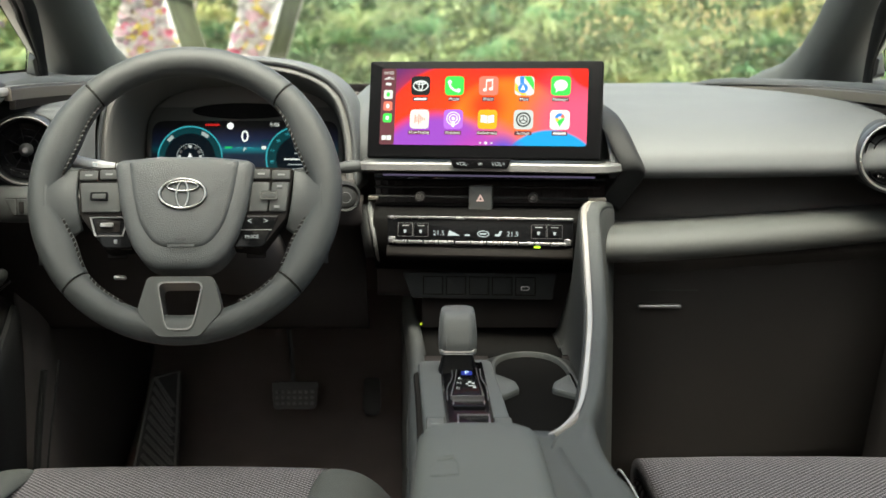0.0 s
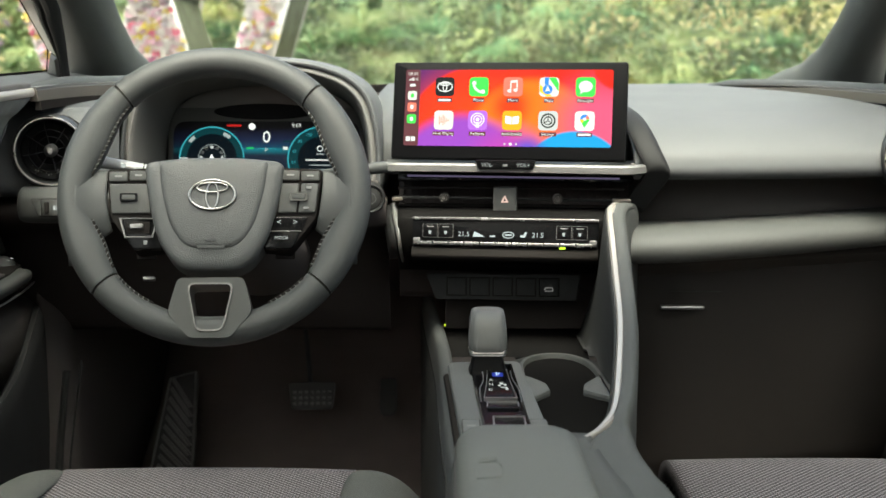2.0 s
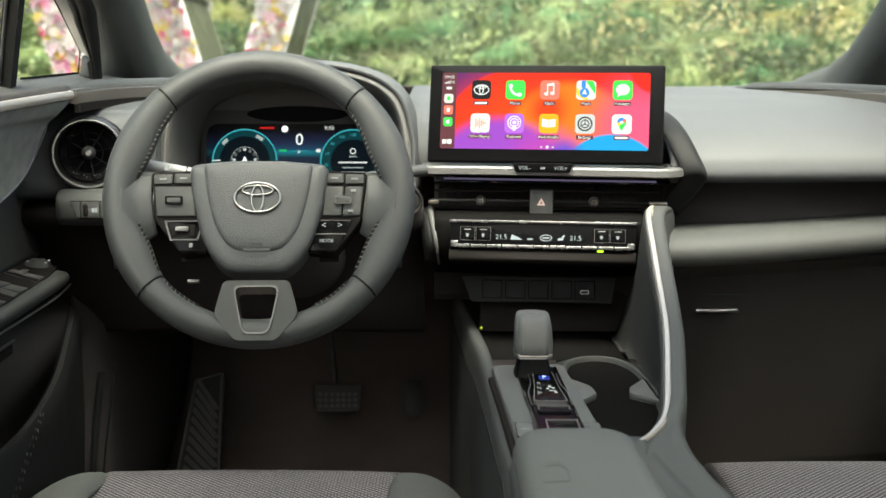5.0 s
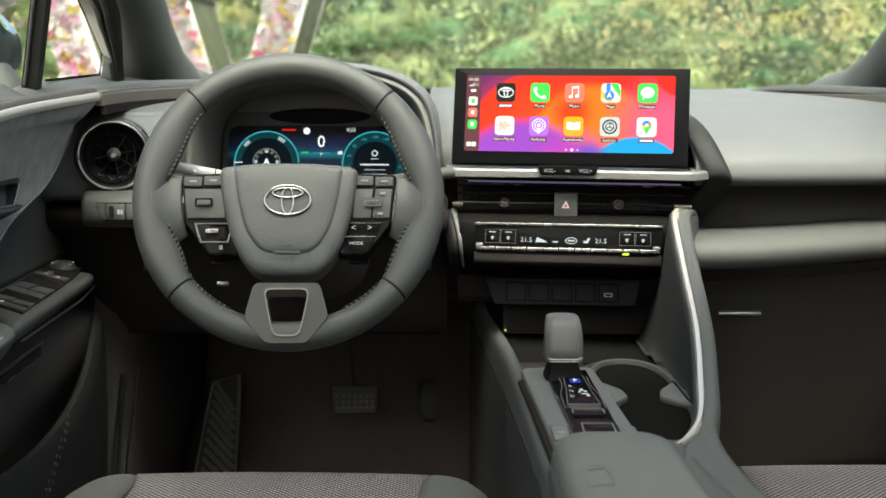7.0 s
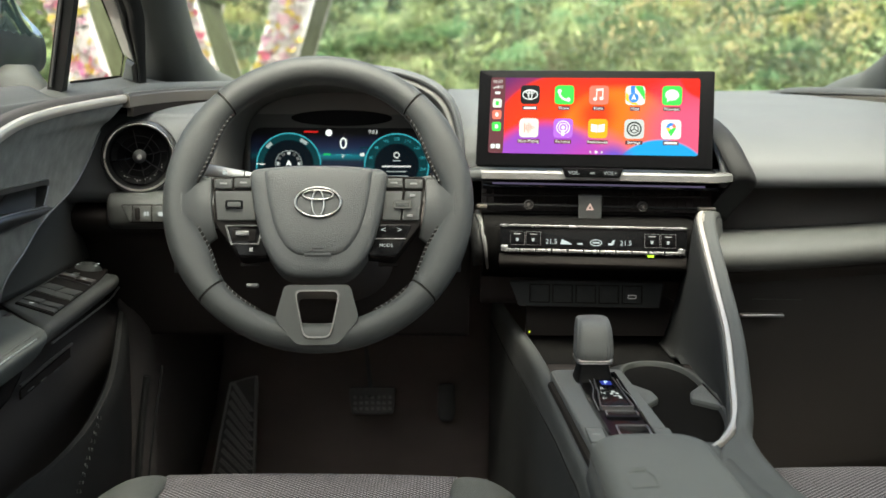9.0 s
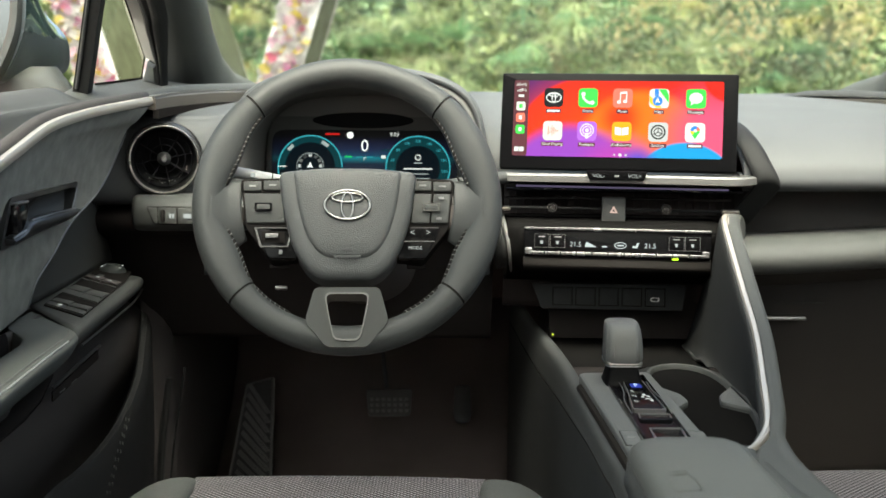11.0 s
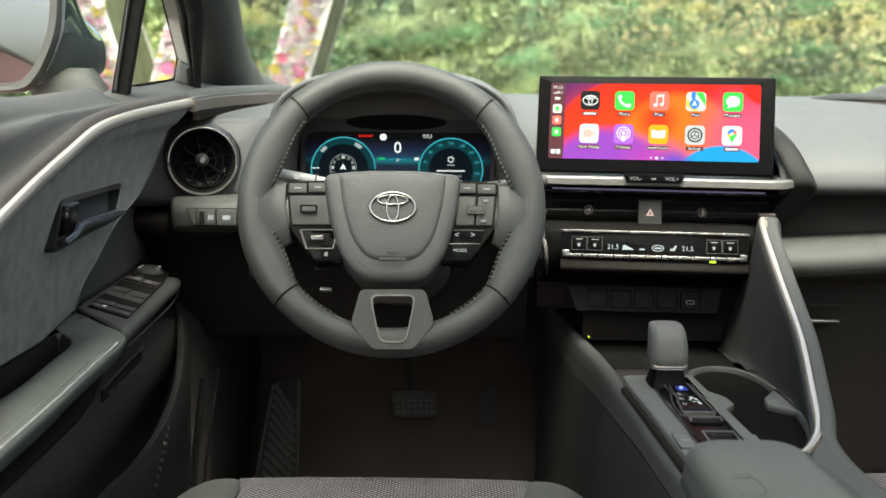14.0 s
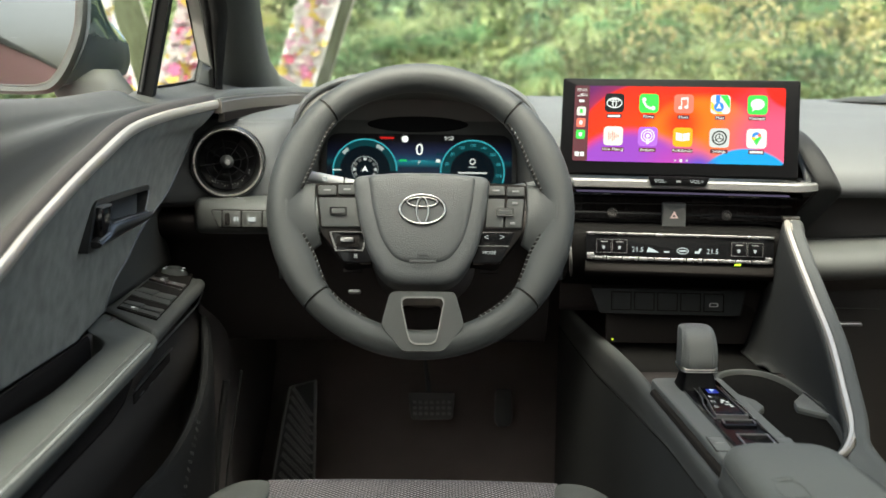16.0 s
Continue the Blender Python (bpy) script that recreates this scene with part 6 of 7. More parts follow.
grid(lid_rows, lid_bm, close_v=True)
bmesh.ops.contextual_create(lid_bm, geom=[v for v in lid_bm.verts if v.co.z > 0 and v.link_edges and any(e.is_boundary for e in v.link_edges) and v.co.z > 0.7905])
lid_top = [v.co.copy() for v in lid_bm.verts]
pad_ = part("pad", lid_bm, LID_LEATHER, armlid, "grey leather padded lid", thick=0.004)
part("hinge_base", rbox((0.10, 0.10, 0.03), (0.035, 0.30, 0.775), 0.006), DOOR_GREY, armlid)


def on_lid(x, y):
    near = sorted((((p.x - x) * 3) ** 2 + (p.y - y) ** 2 + 1e-7, p.z) for p in lid_top if p.z > 0.77)[:5]
    return V(x, y, sum(z / d for d, z in near) / sum(1 / d for d, z in near) + 0.0004)


# small pressed drawing of a vehicle on the lid
for outline in ([(-0.008, 0.878), (0.011, 0.878), (0.012, 0.905), (0.008, 0.918), (-0.005, 0.918), (-0.009, 0.905)], [(-0.006, 0.921), (0.009, 0.921), (0.009, 0.928), (-0.006, 0.928)]):
    loop = [on_lid(*p) for p in rounded([V(*q) for q in outline], 0.002, 2)]
    part("pressed_line", tube(loop, 0.0003, 5, closed=True), LID_LEATHER, pad_)
for xx in (-0.0125, 0.0155):
    part("pressed_wheel", grid([[on_lid(xx + dx, y) for dx in (-0.003, 0.003)] for y in (0.876, 0.886, 0.897)]), LID_LEATHER, pad_)
part("lid_seam", tube([p + V(0, 0, 0.0004) for p in lid_rows[2][:]], 0.0006, 5, closed=True), PAD_DARK, pad_)

# ---- shift lever ----
lever = thing("shift_lever", (0.016, 1.33, 0.765), "grey leather shift lever with a silver collar", "shift lever")
kn = []
for z, wx, y0, y1 in ((0.7930, 0.0200, 1.3020, 1.347), (0.8000, 0.0206, 1.3010, 1.346), (0.8130, 0.0201, 1.3045, 1.344), (0.8225, 0.0194, 1.3090, 1.349), (0.8290, 0.0182, 1.3150, 1.354), (0.8330, 0.0162, 1.3230, 1.355), (0.8346, 0.0090, 1.3320, 1.350)):
    yc, wy = (y0 + y1) / 2, (y1 - y0) / 2
    kn.append([V(0.0160 + wx * x, yc + wy * y, z) for x, y in ((-1, -0.50), (-0.90, -0.72), (-0.60, -1.0), (0.60, -1.0), (0.90, -0.72), (1, -0.50), (1, 0.6), (0.6, 1), (-0.6, 1), (-1, 0.6))])
part("knob", loft(kn, 16, 40, closed=True, caps=True), KNOB_LEATHER, lever, "grey leather knob", smooth=60)
for sx in (-1, 1):
    part("knob_seam", tube(spline([V(0.0160 + sx * 0.0124, 1.3020, 0.794), V(0.0160 + sx * 0.0128, 1.3008, 0.800), V(0.0160 + sx * 0.0124, 1.3054, 0.813), V(0.0160 + sx * 0.0114, 1.3118, 0.8225), V(0.0160 + sx * 0.0102, 1.3196, 0.8286), V(0.0160 + sx * 0.0082, 1.3282, 0.8324)], 18), 0.00075, 5), PAD, lever)
part("collar", prism(rounded([(-0.0040, 1.303), (0.0360, 1.303), (0.0370, 1.345), (-0.0050, 1.345)], 0.008), 0.7910, 0.7937, 0.0008), CHROME, lever, "thin silver collar")
part("lower_collar", prism(rounded([(-0.0035, 1.3035), (0.0355, 1.3035), (0.0365, 1.3445), (-0.0045, 1.3445)], 0.008), 0.7885, 0.7898, 0.0004), GREY_METAL, lever)
part("collar_gap", prism(rounded([(-0.0025, 1.3045), (0.0345, 1.3045), (0.0355, 1.3435), (-0.0035, 1.3435)], 0.008), 0.7885, 0.7915, 0.0), VOID, lever)
part("neck", loft([[V(0.016 + wx * a, 1.324 + wy * b, z) for a, b in ((-1, -0.7), (-0.7, -1), (0.7, -1), (1, -0.7), (1, 0.7), (0.7, 1), (-0.7, 1), (-1, 0.7))] for z, wx, wy in ((0.764, 0.0225, 0.030), (0.772, 0.0190, 0.024), (0.790, 0.0150, 0.018))], 8, 32, closed=True, caps=True), SCREEN_BLACK, lever, "gloss black neck")
gate = thing("shift_gate", (0.018, 1.22, 0.769), "gloss black shift gate with lit position letters", "shift panel")
part("plate", prism(rounded([(-0.002, 1.352), (0.0425, 1.352), (0.0450, 1.20), (0.0470, 1.05), (0.0060, 1.05), (0.0010, 1.20)], 0.006), 0.760, 0.7695, 0.0012), GATE_BLACK, gate)
for side in ([(-0.0015, 1.338), (0.0012, 1.20), (0.0062, 1.06)], [(0.0420, 1.345), (0.0447, 1.20), (0.0466, 1.06)]):
    part("gate_lip", sweep(spline([V(a, b, 0.7697) for a, b in side], 16), [(-0.0012, 0.0012), (0.0012, 0.0012), (0.0016, -0.002), (-0.0016, -0.002)]), GLOSS, gate, "gloss black lip")
part("display", prism(rounded([(0.0150, 1.308), (0.0355, 1.308), (0.0390, 1.190), (0.0085, 1.190)], 0.004), 0.769, 0.7730, 0.001), GATE_BLACK, gate)
part("display_edge", frame_of(rounded([(0.0145, 1.309), (0.0360, 1.309), (0.0375, 1.25), (0.0410, 1.185), (0.0070, 1.185), (0.0120, 1.25)], 0.004), rounded([(0.0152, 1.3075), (0.0353, 1.3075), (0.0367, 1.25), (0.0400, 1.1875), (0.0080, 1.1875), (0.0128, 1.25)], 0.0035), 0.769, 0.7736), GREY_METAL, gate, "bright rim of the shift display")
for sx, x0, x1 in ((-1, 0.0095, 0.0045), (1, 0.0400, 0.0440)):
    part("side_line", tube(spline([V(x0, 1.306, 0.7722), V(x0, 1.265, 0.7722), V(x1, 1.225, 0.7722), V(x1, 1.175, 0.7722)], 14), 0.0006, 5), GREY_METAL, gate)
gm = Matrix.Translation((0, 0, 0.7736))
part("lit_field", prism(rect(0.0115, 0.018, 0.0252, 1.284, 0.002), 0.7727, 0.7732), glow("blue_field", (0.02, 0.035, 0.30), 0.8), gate, smooth=0)
words("P", 0.0090, glow("blue_white", (0.55, 0.68, 1.0), 1.6), gate, gm @ Matrix.Translation((0.0252, 1.284, 0)) @ Matrix.Diagonal((1, 2.2, 1, 1)), local=False)
for t, y in (("R", 1.258), ("N", 1.238), ("D", 1.217)):
    words(t, 0.0062, GLOW_PRINT, gate, gm @ Matrix.Translation((0.0175 - 0.05 * (1.258 - y), y, 0)) @ Matrix.Diagonal((1, 2.2, 1, 1)), local=False)
for dx, dy, w, h in ((0.0, 0.006, 0.0035, 0.007), (0.0035, 0.0, 0.003, 0.005), (-0.0025, -0.002, 0.0025, 0.005), (0.002, -0.010, 0.007, 0.0025), (0.0045, -0.017, 0.003, 0.006)):
    part("shift_diagram", prism(rect(w, h, 0.0275 + dx, 1.238 + dy), 0.7731, 0.7735), GLOW_PRINT, gate, smooth=0)
for x, y, w, h, z in ((0.0250, 1.1600, 0.0320, 0.018, 0.7725), (0.0285, 1.1000, 0.0310, 0.050, 0.7705)):
    k = part("gate_key", prism(rect(w, h, x, y, 0.003), 0.767, z, 0.0012), GATE_BLACK, gate)
    a, b, d = x - w / 2 + 0.001, x + w / 2 - 0.001, 0.7 * h
    part("key_edge", sweep([V(a, y + h / 2 - d, z + 0.0003), V(a, y + h / 2, z + 0.0006), V(b, y + h / 2, z + 0.0006), V(b, y + h / 2 - d, z + 0.0003)], [(-0.0007, 0.0007), (0.0007, 0.0007), (0.0007, -0.0007), (-0.0007, -0.0007)]), GREY_METAL, k)
for x_key in (-0.0070, 0.0560):
    part("side_key", prism(rect(0.0155, 0.046, x_key, 1.100, 0.002), 0.7675, 0.7692, 0.0006), SURROUND, console)
    part("key_gap", frame_of(rect(0.0172, 0.0477, x_key, 1.100, 0.0025), rect(0.0157, 0.0462, x_key, 1.100, 0.002), 0.7680, 0.7690), VOID, console)
part("switch_icon", rbox((0.008, 0.004, 0.0004), (-0.0070, 1.100, 0.7695), 0.0001, 1), GREY_PRINT, console, smooth=0)

from mathutils.bvhtree import BVHTree

# ---- driver's door ----
door = thing("driver_door", (-0.66, 1.1, 0.4), "dark door panel with suede insert, armrest and silver strip", "car door")
TRIMLINE = ((1.606, -0.562, 1.0670), (1.480, -0.580, 1.0595), (1.387, -0.590, 1.0530), (1.290, -0.596, 1.0430), (1.203, -0.600, 1.0230), (1.121, -0.602, 1.0040), (1.049, -0.604, 0.985), (0.982, -0.605, 0.967), (0.90, -0.606, 0.943), (0.70, -0.608, 0.895), (0.3, -0.61, 0.83))
SILL = lambda y: 1.0755 + 0.0235 * max(0.0, min(1.0, (y - 1.40) / 0.6))
up = [[V(-0.735, y, SILL(y) - 0.010), V(-0.715, y, SILL(y) - 0.001), V(-0.69, y, SILL(y)), V(-0.670, y, SILL(y) - 0.007 - 0.1 * (1.08 - z)), V(-0.664 + 0.4 * (x + 0.605), y, SILL(y) - 0.012 - 0.22 * (SILL(y) - z)), V(x - 0.034 - 0.20 * (SILL(y) - z), y, z + 0.50 * (SILL(y) - z)), V(x - 0.026 - 0.24 * (SILL(y) - z), y, z + 0.15 * (SILL(y) - z)), V(x - 0.021 - 0.20 * (SILL(y) - z), y, z - 0.06 * (SILL(y) - z)), V(x - 0.012, y, z - 0.004)] for y, x, z in TRIMLINE]
part("upper_panel", loft(up, 36, 28), DOOR_GREY, door, "dark grey upper door panel", thick=0.006)
ridge = [[V(x - 0.018, y, z + 0.003), V(x - 0.015, y, z + 0.0115), V(x - 0.010, y, z + 0.0130), V(x - 0.004, y, z + 0.0110), V(x - 0.001, y, z + 0.004)] for y, x, z in TRIMLINE]
part("ridge", loft(ridge, 40, 16), PAD_DARK, door, "dark grey ledge above the strip", thick=0.003)
tl = spline([V(x, y, z) for y, x, z in TRIMLINE], 50)
part("silver_strip", sweep(tl, [(-0.0048, 0.0025), (-0.0032, 0.0062), (0.003, 0.0066), (0.0050, 0.0040), (0.0050, -0.0040), (-0.003, -0.0042), (-0.0046, -0.0015)]), STRIP, door, "satin silver door strip")
# the suede insert ends towards the dashboard in a curved edge
EDGE = [V(-0.5625, 1.597, 1.0600), V(-0.575, 1.583, 1.043), V(-0.590, 1.581, 1.028), V(-0.608, 1.576, 0.985), V(-0.615, 1.532, 0.955), V(-0.620, 1.435, 0.927), V(-0.625, 1.380, 0.897), V(-0.632, 1.340, 0.872), V(-0.640, 1.332, 0.842)]


def insert_row(y, x, z):
    return [V(x - 0.001 - 0.034 * f ** 0.55, y, z - 0.004 + (0.838 - z) * f) for f in (0, 0.06, 0.13, 0.28, 0.44, 0.58, 0.72, 0.86, 1.0)]


solid = [insert_row(*q) for q in TRIMLINE[4:]]
ins = [EDGE]
for y, x, z in TRIMLINE[1:4]:
    w = (1.597 - y) / (1.597 - 1.203)
    row_ = [a.lerp(b, w) for a, b in zip(EDGE, solid[0])]
    lift = V(x - 0.001, y, z - 0.004) - row_[0]
    ins.append([p + lift * (1 - k / 8) ** 2 for k, p in enumerate(row_)])
ins += solid
skin = loft(ins, 220, 90)
bowl_o = rounded([(-0.169, -0.0225), (0.064, -0.013), (0.090, 0.0215), (-0.139, 0.0225)], [0.006, 0.012, 0.012, 0.012])


def inside(p, poly):
    """Whether a 2D point lies in a polygon."""
    hit = False
    for a, b in zip(poly, poly[1:] + poly[:1]):
        if (a.y > p.y) != (b.y > p.y) and p.x < (b.x - a.x) * (p.y - a.y) / (b.y - a.y) + a.x:
            hit = not hit
    return hit


gone = [f for f in skin.faces if inside(V(f.calc_center_median().y - 1.36, f.calc_center_median().z - 0.951), bowl_o)]
bmesh.ops.delete(skin, geom=gone, context="FACES")
part("insert", skin, SUEDE, door, "dark suede insert", thick=0.004)
# Pale tube stands in for light caught along the insert edge.
part("insert_highlight", tube([p + V(0.0002, 0.0012, 0) for p in spline(EDGE[2:], 30)], 0.0014, 6), TRIM_GREY, door, "pale line for the light on the insert edge")
front = [[e + V(-0.007, 0.003, 0.0), V(-0.652, e.y + 0.40 * (1.74 - e.y), e.z - 0.004), V(-0.652, 1.75, 0.842 + (e.z - 0.842) * 0.9)] for e in EDGE]
part("front_panel", loft(front, 24, 12), FLANK, door, "dark panel behind the window switches", thick=0.005)
low = [[V(-0.634, y, 0.83), V(-0.634, y, 0.79), V(-0.604, y, 0.762), V(-0.604, y, 0.71), V(-0.628, y, 0.64), V(-0.64, y, 0.52), V(-0.64, y, 0.34)] for y, k in ((1.72, 1), (1.4, 1), (1.1, 1), (0.7, 1), (0.2, 1))]
part("lower_panel", loft(low, 16, 20), PAD_DARK, door, "black lower door panel", thick=0.006)
POCKET = ((1.70, -0.600, 0.770), (1.60, -0.578, 0.752), (1.50, -0.562, 0.722), (1.411, -0.560, 0.697), (1.321, -0.560, 0.688), (1.23, -0.560, 0.689), (1.142, -0.560, 0.695), (0.8, -0.558, 0.70), (0.3, -0.558, 0.70))
pocket = [[V(x - 0.008, y, 0.40), V(x - 0.007, y, z - 0.03), V(x - 0.006, y, z - 0.003), V(x - 0.001, y, z), V(x + 0.004, y, z - 0.004), V(x + 0.009, y, z - 0.04), V(x + 0.008, y, 0.55), V(x - 0.008, y, 0.34)] for y, x, z in POCKET]
pock = part("door_pocket", loft(pocket, 30, 30), SOFT_BLACK, door, "black map pocket with a rounded rim")
for k in range(22):
    z = 0.702 - 0.0066 * (k // 2)
    y0 = 1.390 - 1.5 * (0.70 - z) + (0.010 if k % 2 else 0.0)
    part("moulded_mark", rbox((0.0012, 0.0016, 0.0042), (-0.5502, y0 + 0.003 * ((k * 7) % 5) / 4, z - 0.004 * (k % 2)), 0.0004, 1), DOOR_GREY, pock)
# Dark sheet, added so that the pull recess looks shaded.
part("pull_shade", loft([[V(-0.630, y, 0.836), V(-0.6265, y, 0.825), V(-0.6265, y, 0.765)] for y in (1.232, 1.0, 0.3)], 4, 6), VOID, door, "dark sheet for the shade in the pull recess", thick=0.002)
# armrest: switch plate in front, padded rest behind, joined along a slanting seam
plate_s = []
for y, z, x1, shear in ((1.672, 0.818, -0.604, 0.0), (1.664, 0.827, -0.594, 0.0), (1.62, 0.830, -0.586, 0.006), (1.45, 0.8275, -0.580, 0.055), (1.294, 0.8255, -0.575, 0.097)):
    row_ = []
    for x, dz in ((-0.664, 0.012), (-0.657, 0.0105), (-0.63, 0.007), (x1 - 0.014, 0.0015), (x1 - 0.005, 0.0), (x1, -0.005), (x1 - 0.002, -0.014), (x1 - 0.014, -0.024), (-0.63, -0.034)):
        f = max(0.0, (x1 - x) / (x1 + 0.657))
        row_.append(V(x, y + shear * f, z + dz))
    plate_s.append(row_)
arm = part("switch_plate", loft(plate_s, 24, 34), FLANK, door, "grey armrest end with window switches", thick=0.003)
part("edge_line", tube(spline([V(-0.600, 1.690, 0.806), V(-0.590, 1.60, 0.804), V(-0.5855, 1.48, 0.803), V(-0.582, 1.335, 0.802)], 16), 0.0013, 6), GREY_METAL, arm, "thin bright line under the switch plate")
# the switch well is a sunken black tray with its keys lying across it
sw = lambda x, y, dz=0.0: V(x, y, 0.8368 - 0.137 * (x + 0.650) + 0.0135 * (y - 1.45) + dz)
well = [(-0.6420, 1.396), (-0.5890, 1.362), (-0.5985, 1.592), (-0.6080, 1.664), (-0.6560, 1.690), (-0.6500, 1.610)]
part("switch_base", grid([[sw(a, b, d) for a, b in well] for d in (-0.006, 0.0007)], close_v=True, caps=True), VOID, arm, "black switch base", smooth=0)


def across(y0, y1, x0, x1, h, tilt, name, mat, icon=None, label=""):
    """A key lying across the tray between y0 and y1."""
    bm = bmesh.new()
    base = [(x0, y0), (x1, y0 - 0.026 * (x1 - x0) / 0.053), (x1, y1 - 0.026 * (x1 - x0) / 0.053), (x0, y1)]
    mid = V(sum(q[0] for q in base) / 4, sum(q[1] for q in base) / 4)
    rows_ = []
    for k, z in ((1.0, 0.001), (1.0, h * 0.85), (0.93, h)):
        rows_.append([sw(mid.x + (a - mid.x) * k, mid.y + (b - mid.y) * k, z + (tilt * (b - mid.y) if z > 0.001 else 0.0)) for a, b in base])
    grid(rows_, bm, close_v=True, caps=True)
    k_ = part(name, bm, mat, arm, label, smooth=30)
    if icon:
        part("switch_icon", rbox((0.0045, 0.0034, 0.0006), sw(mid.x + icon, mid.y, h + 0.0004), 0.0002, 1), GLOW_PRINT, k_, smooth=0)


for y0, y1, tilt, mark in ((1.398, 1.412, 0.03, 0.004), (1.418, 1.440, -0.06, None), (1.470, 1.490, 0.04, None), (1.492, 1.528, -0.06, None)):
    name = "window_switch" if y1 - y0 > 0.015 else "switch_front"
    across(y0, y1, -0.6405 - 0.05 * (y0 - 1.40), -0.6165 - 0.05 * (y0 - 1.40), 0.0030, tilt, name, FLANK, mark, "black window switch")
    across(y0 - 0.014, y1 - 0.014, -0.6155 - 0.05 * (y0 - 1.40), -0.5905 - 0.05 * (y0 - 1.40), 0.0030, tilt, name, FLANK, None, "black window switch")
across(1.578, 1.602, -0.6480, -0.6240, 0.0032, -0.05, "lock_switch", DEEP, 0.004, "black lock switch")
across(1.565, 1.589, -0.6230, -0.5995, 0.0032, -0.05, "lock_switch", DEEP, -0.002, "black lock switch")
part("well_line", tube([sw(-0.6485, 1.571, 0.0016), sw(-0.5990, 1.545, 0.0016)], 0.0007, 5), GREY_METAL, arm)
part("well_edge", tube([sw(a, b, 0.0007) for a, b in (well[5], well[0], well[1], well[2])], 0.0008, 5), VOID, arm)
KN = Matrix.Translation(sw(-0.631, 1.652)) @ pose(0, 0, 0, 0, 4.8, 0)
part("mirror_knob", lathe([(0, 0.010), (0.009, 0.0095), (0.012, 0.006), (0.0165, 0.004), (0.0185, 0.0)], 28, KN), DOOR_GREY, arm, "round mirror adjuster")
for dx, dy in ((-0.012, 0.010), (0.010, 0.012), (-0.013, -0.006), (0.012, -0.008), (0.0, 0.016)):
    part("switch_icon", rbox((0.0026, 0.0036, 0.0008), (dx, dy, 0.0068), 0.0002, 1, KN), GLOW_PRINT, arm, smooth=0)
pad_s = []
PAD_ROWS = ((1.2925, 0.8255, -0.5745, -0.655, 0.097), (1.278, 0.8268, -0.5685, -0.652, 0.065), (1.255, 0.8272, -0.5655, -0.646, 0.028), (1.238, 0.827, -0.5645, -0.616, 0.0), (1.15, 0.827, -0.562, -0.610, 0.0), (1.046, 0.826, -0.559, -0.607, 0.0), (0.98, 0.825, -0.558, -0.612, 0.0), (0.8, 0.823, -0.556, -0.628, 0.0), (0.5, 0.82, -0.555, -0.63, 0.0), (0.2, 0.815, -0.555, -0.63, 0.0))
for y, z, x1, cup_x, shear in PAD_ROWS:
    row_ = []
    for x, dz in ((cup_x + 0.002, -0.05), (cup_x + 0.0005, -0.010), (cup_x + 0.001, 0.003 if shear else -0.002), (cup_x + 0.006, 0.0045 if shear else 0.001), ((cup_x + x1) / 2, 0.0015), (x1 - 0.009, 0.0), (x1 - 0.0015, -0.0035), (x1 - 0.001, -0.010), (x1 - 0.010, -0.024), (x1 - 0.022, -0.036)):
        f = max(0.0, (x1 - x) / (x1 - cup_x))
        row_.append(V(x, y + shear * f, z + dz))
    pad_s.append(row_)
pad_mesh = loft(pad_s, 44, 40)
pad_top = BVHTree.FromBMesh(pad_mesh)
pad_a = part("arm_pad", pad_mesh, ARM_SUEDE, door, "grey microfibre armrest with pale stitching")
part("pull_floor", loft([[V(x, y, z) for x in (-0.66, -0.59)] for y, z in ((1.27, 0.80), (1.2, 0.77), (1.0, 0.765), (0.3, 0.76))], 8, 4), VOID, door, thick=0.005)
for dx, yarn in ((-0.0098, DULL_THREAD), (-0.0038, THREAD)):
    line = spline([V(x1 + dx, y, z + 0.05) for y, z, x1, _, _ in PAD_ROWS], 330)[:290]
    line = [pad_top.ray_cast(p, V(0, 0, -1))[0] or p - V(0, 0, 0.06) for p in line]
    part("seam_groove", tube([p - V(0, 0, 0.0003) for p in line], 0.0007, 5), PAD_DARK, pad_a)
    for a, b in zip(line[4:286:1], line[5:287:1]):
        if (a - b).length > 0.001:
            d = b - a
            at = Matrix.Translation(a.lerp(b, 0.5) + V(0.0001, 0, 0.0005)) @ d.to_track_quat("Y", "Z").to_matrix().to_4x4()
            part("stitch", rbox((0.0013, d.length * 0.66, 0.0011), (0, 0, 0), 0.0003, 1, at), yarn, pad_a, smooth=0)
# inner handle
hm = pose(-0.6165, 1.36, 0.951, 90, 0, 90)
bowl_w = rounded([(-0.174, -0.0250), (0.067, -0.0155), (0.094, 0.0240), (-0.141, 0.0250)], [0.006, 0.012, 0.012, 0.012])
bowl_i = rounded([(-0.164, -0.0190), (0.061, -0.0095), (0.085, 0.0185), (-0.135, 0.0195)], [0.005, 0.010, 0.010, 0.010])
handle = part("handle_bowl", frame_of(bowl_w, bowl_i, -0.026, 0.002, hm), SATIN, door, "gloss black handle surround")
part("bowl_back", loft([[hm @ V(x, z0, d), hm @ V(x, 0.5 * (z0 + z1) + 0.004, d - 0.010), hm @ V(x, z1, d - 0.002)] for x, z0, z1, d in ((-0.165, -0.020, 0.006, -0.006), (-0.13, -0.019, 0.0215, -0.014), (-0.05, -0.016, 0.0215, -0.018), (0.01, -0.013, 0.0215, -0.014), (0.060, -0.011, 0.021, -0.006), (0.088, 0.012, 0.0205, -0.002))], 20, 14), DOOR_GREY, handle, "dark hollow of the handle", thick=0.004)
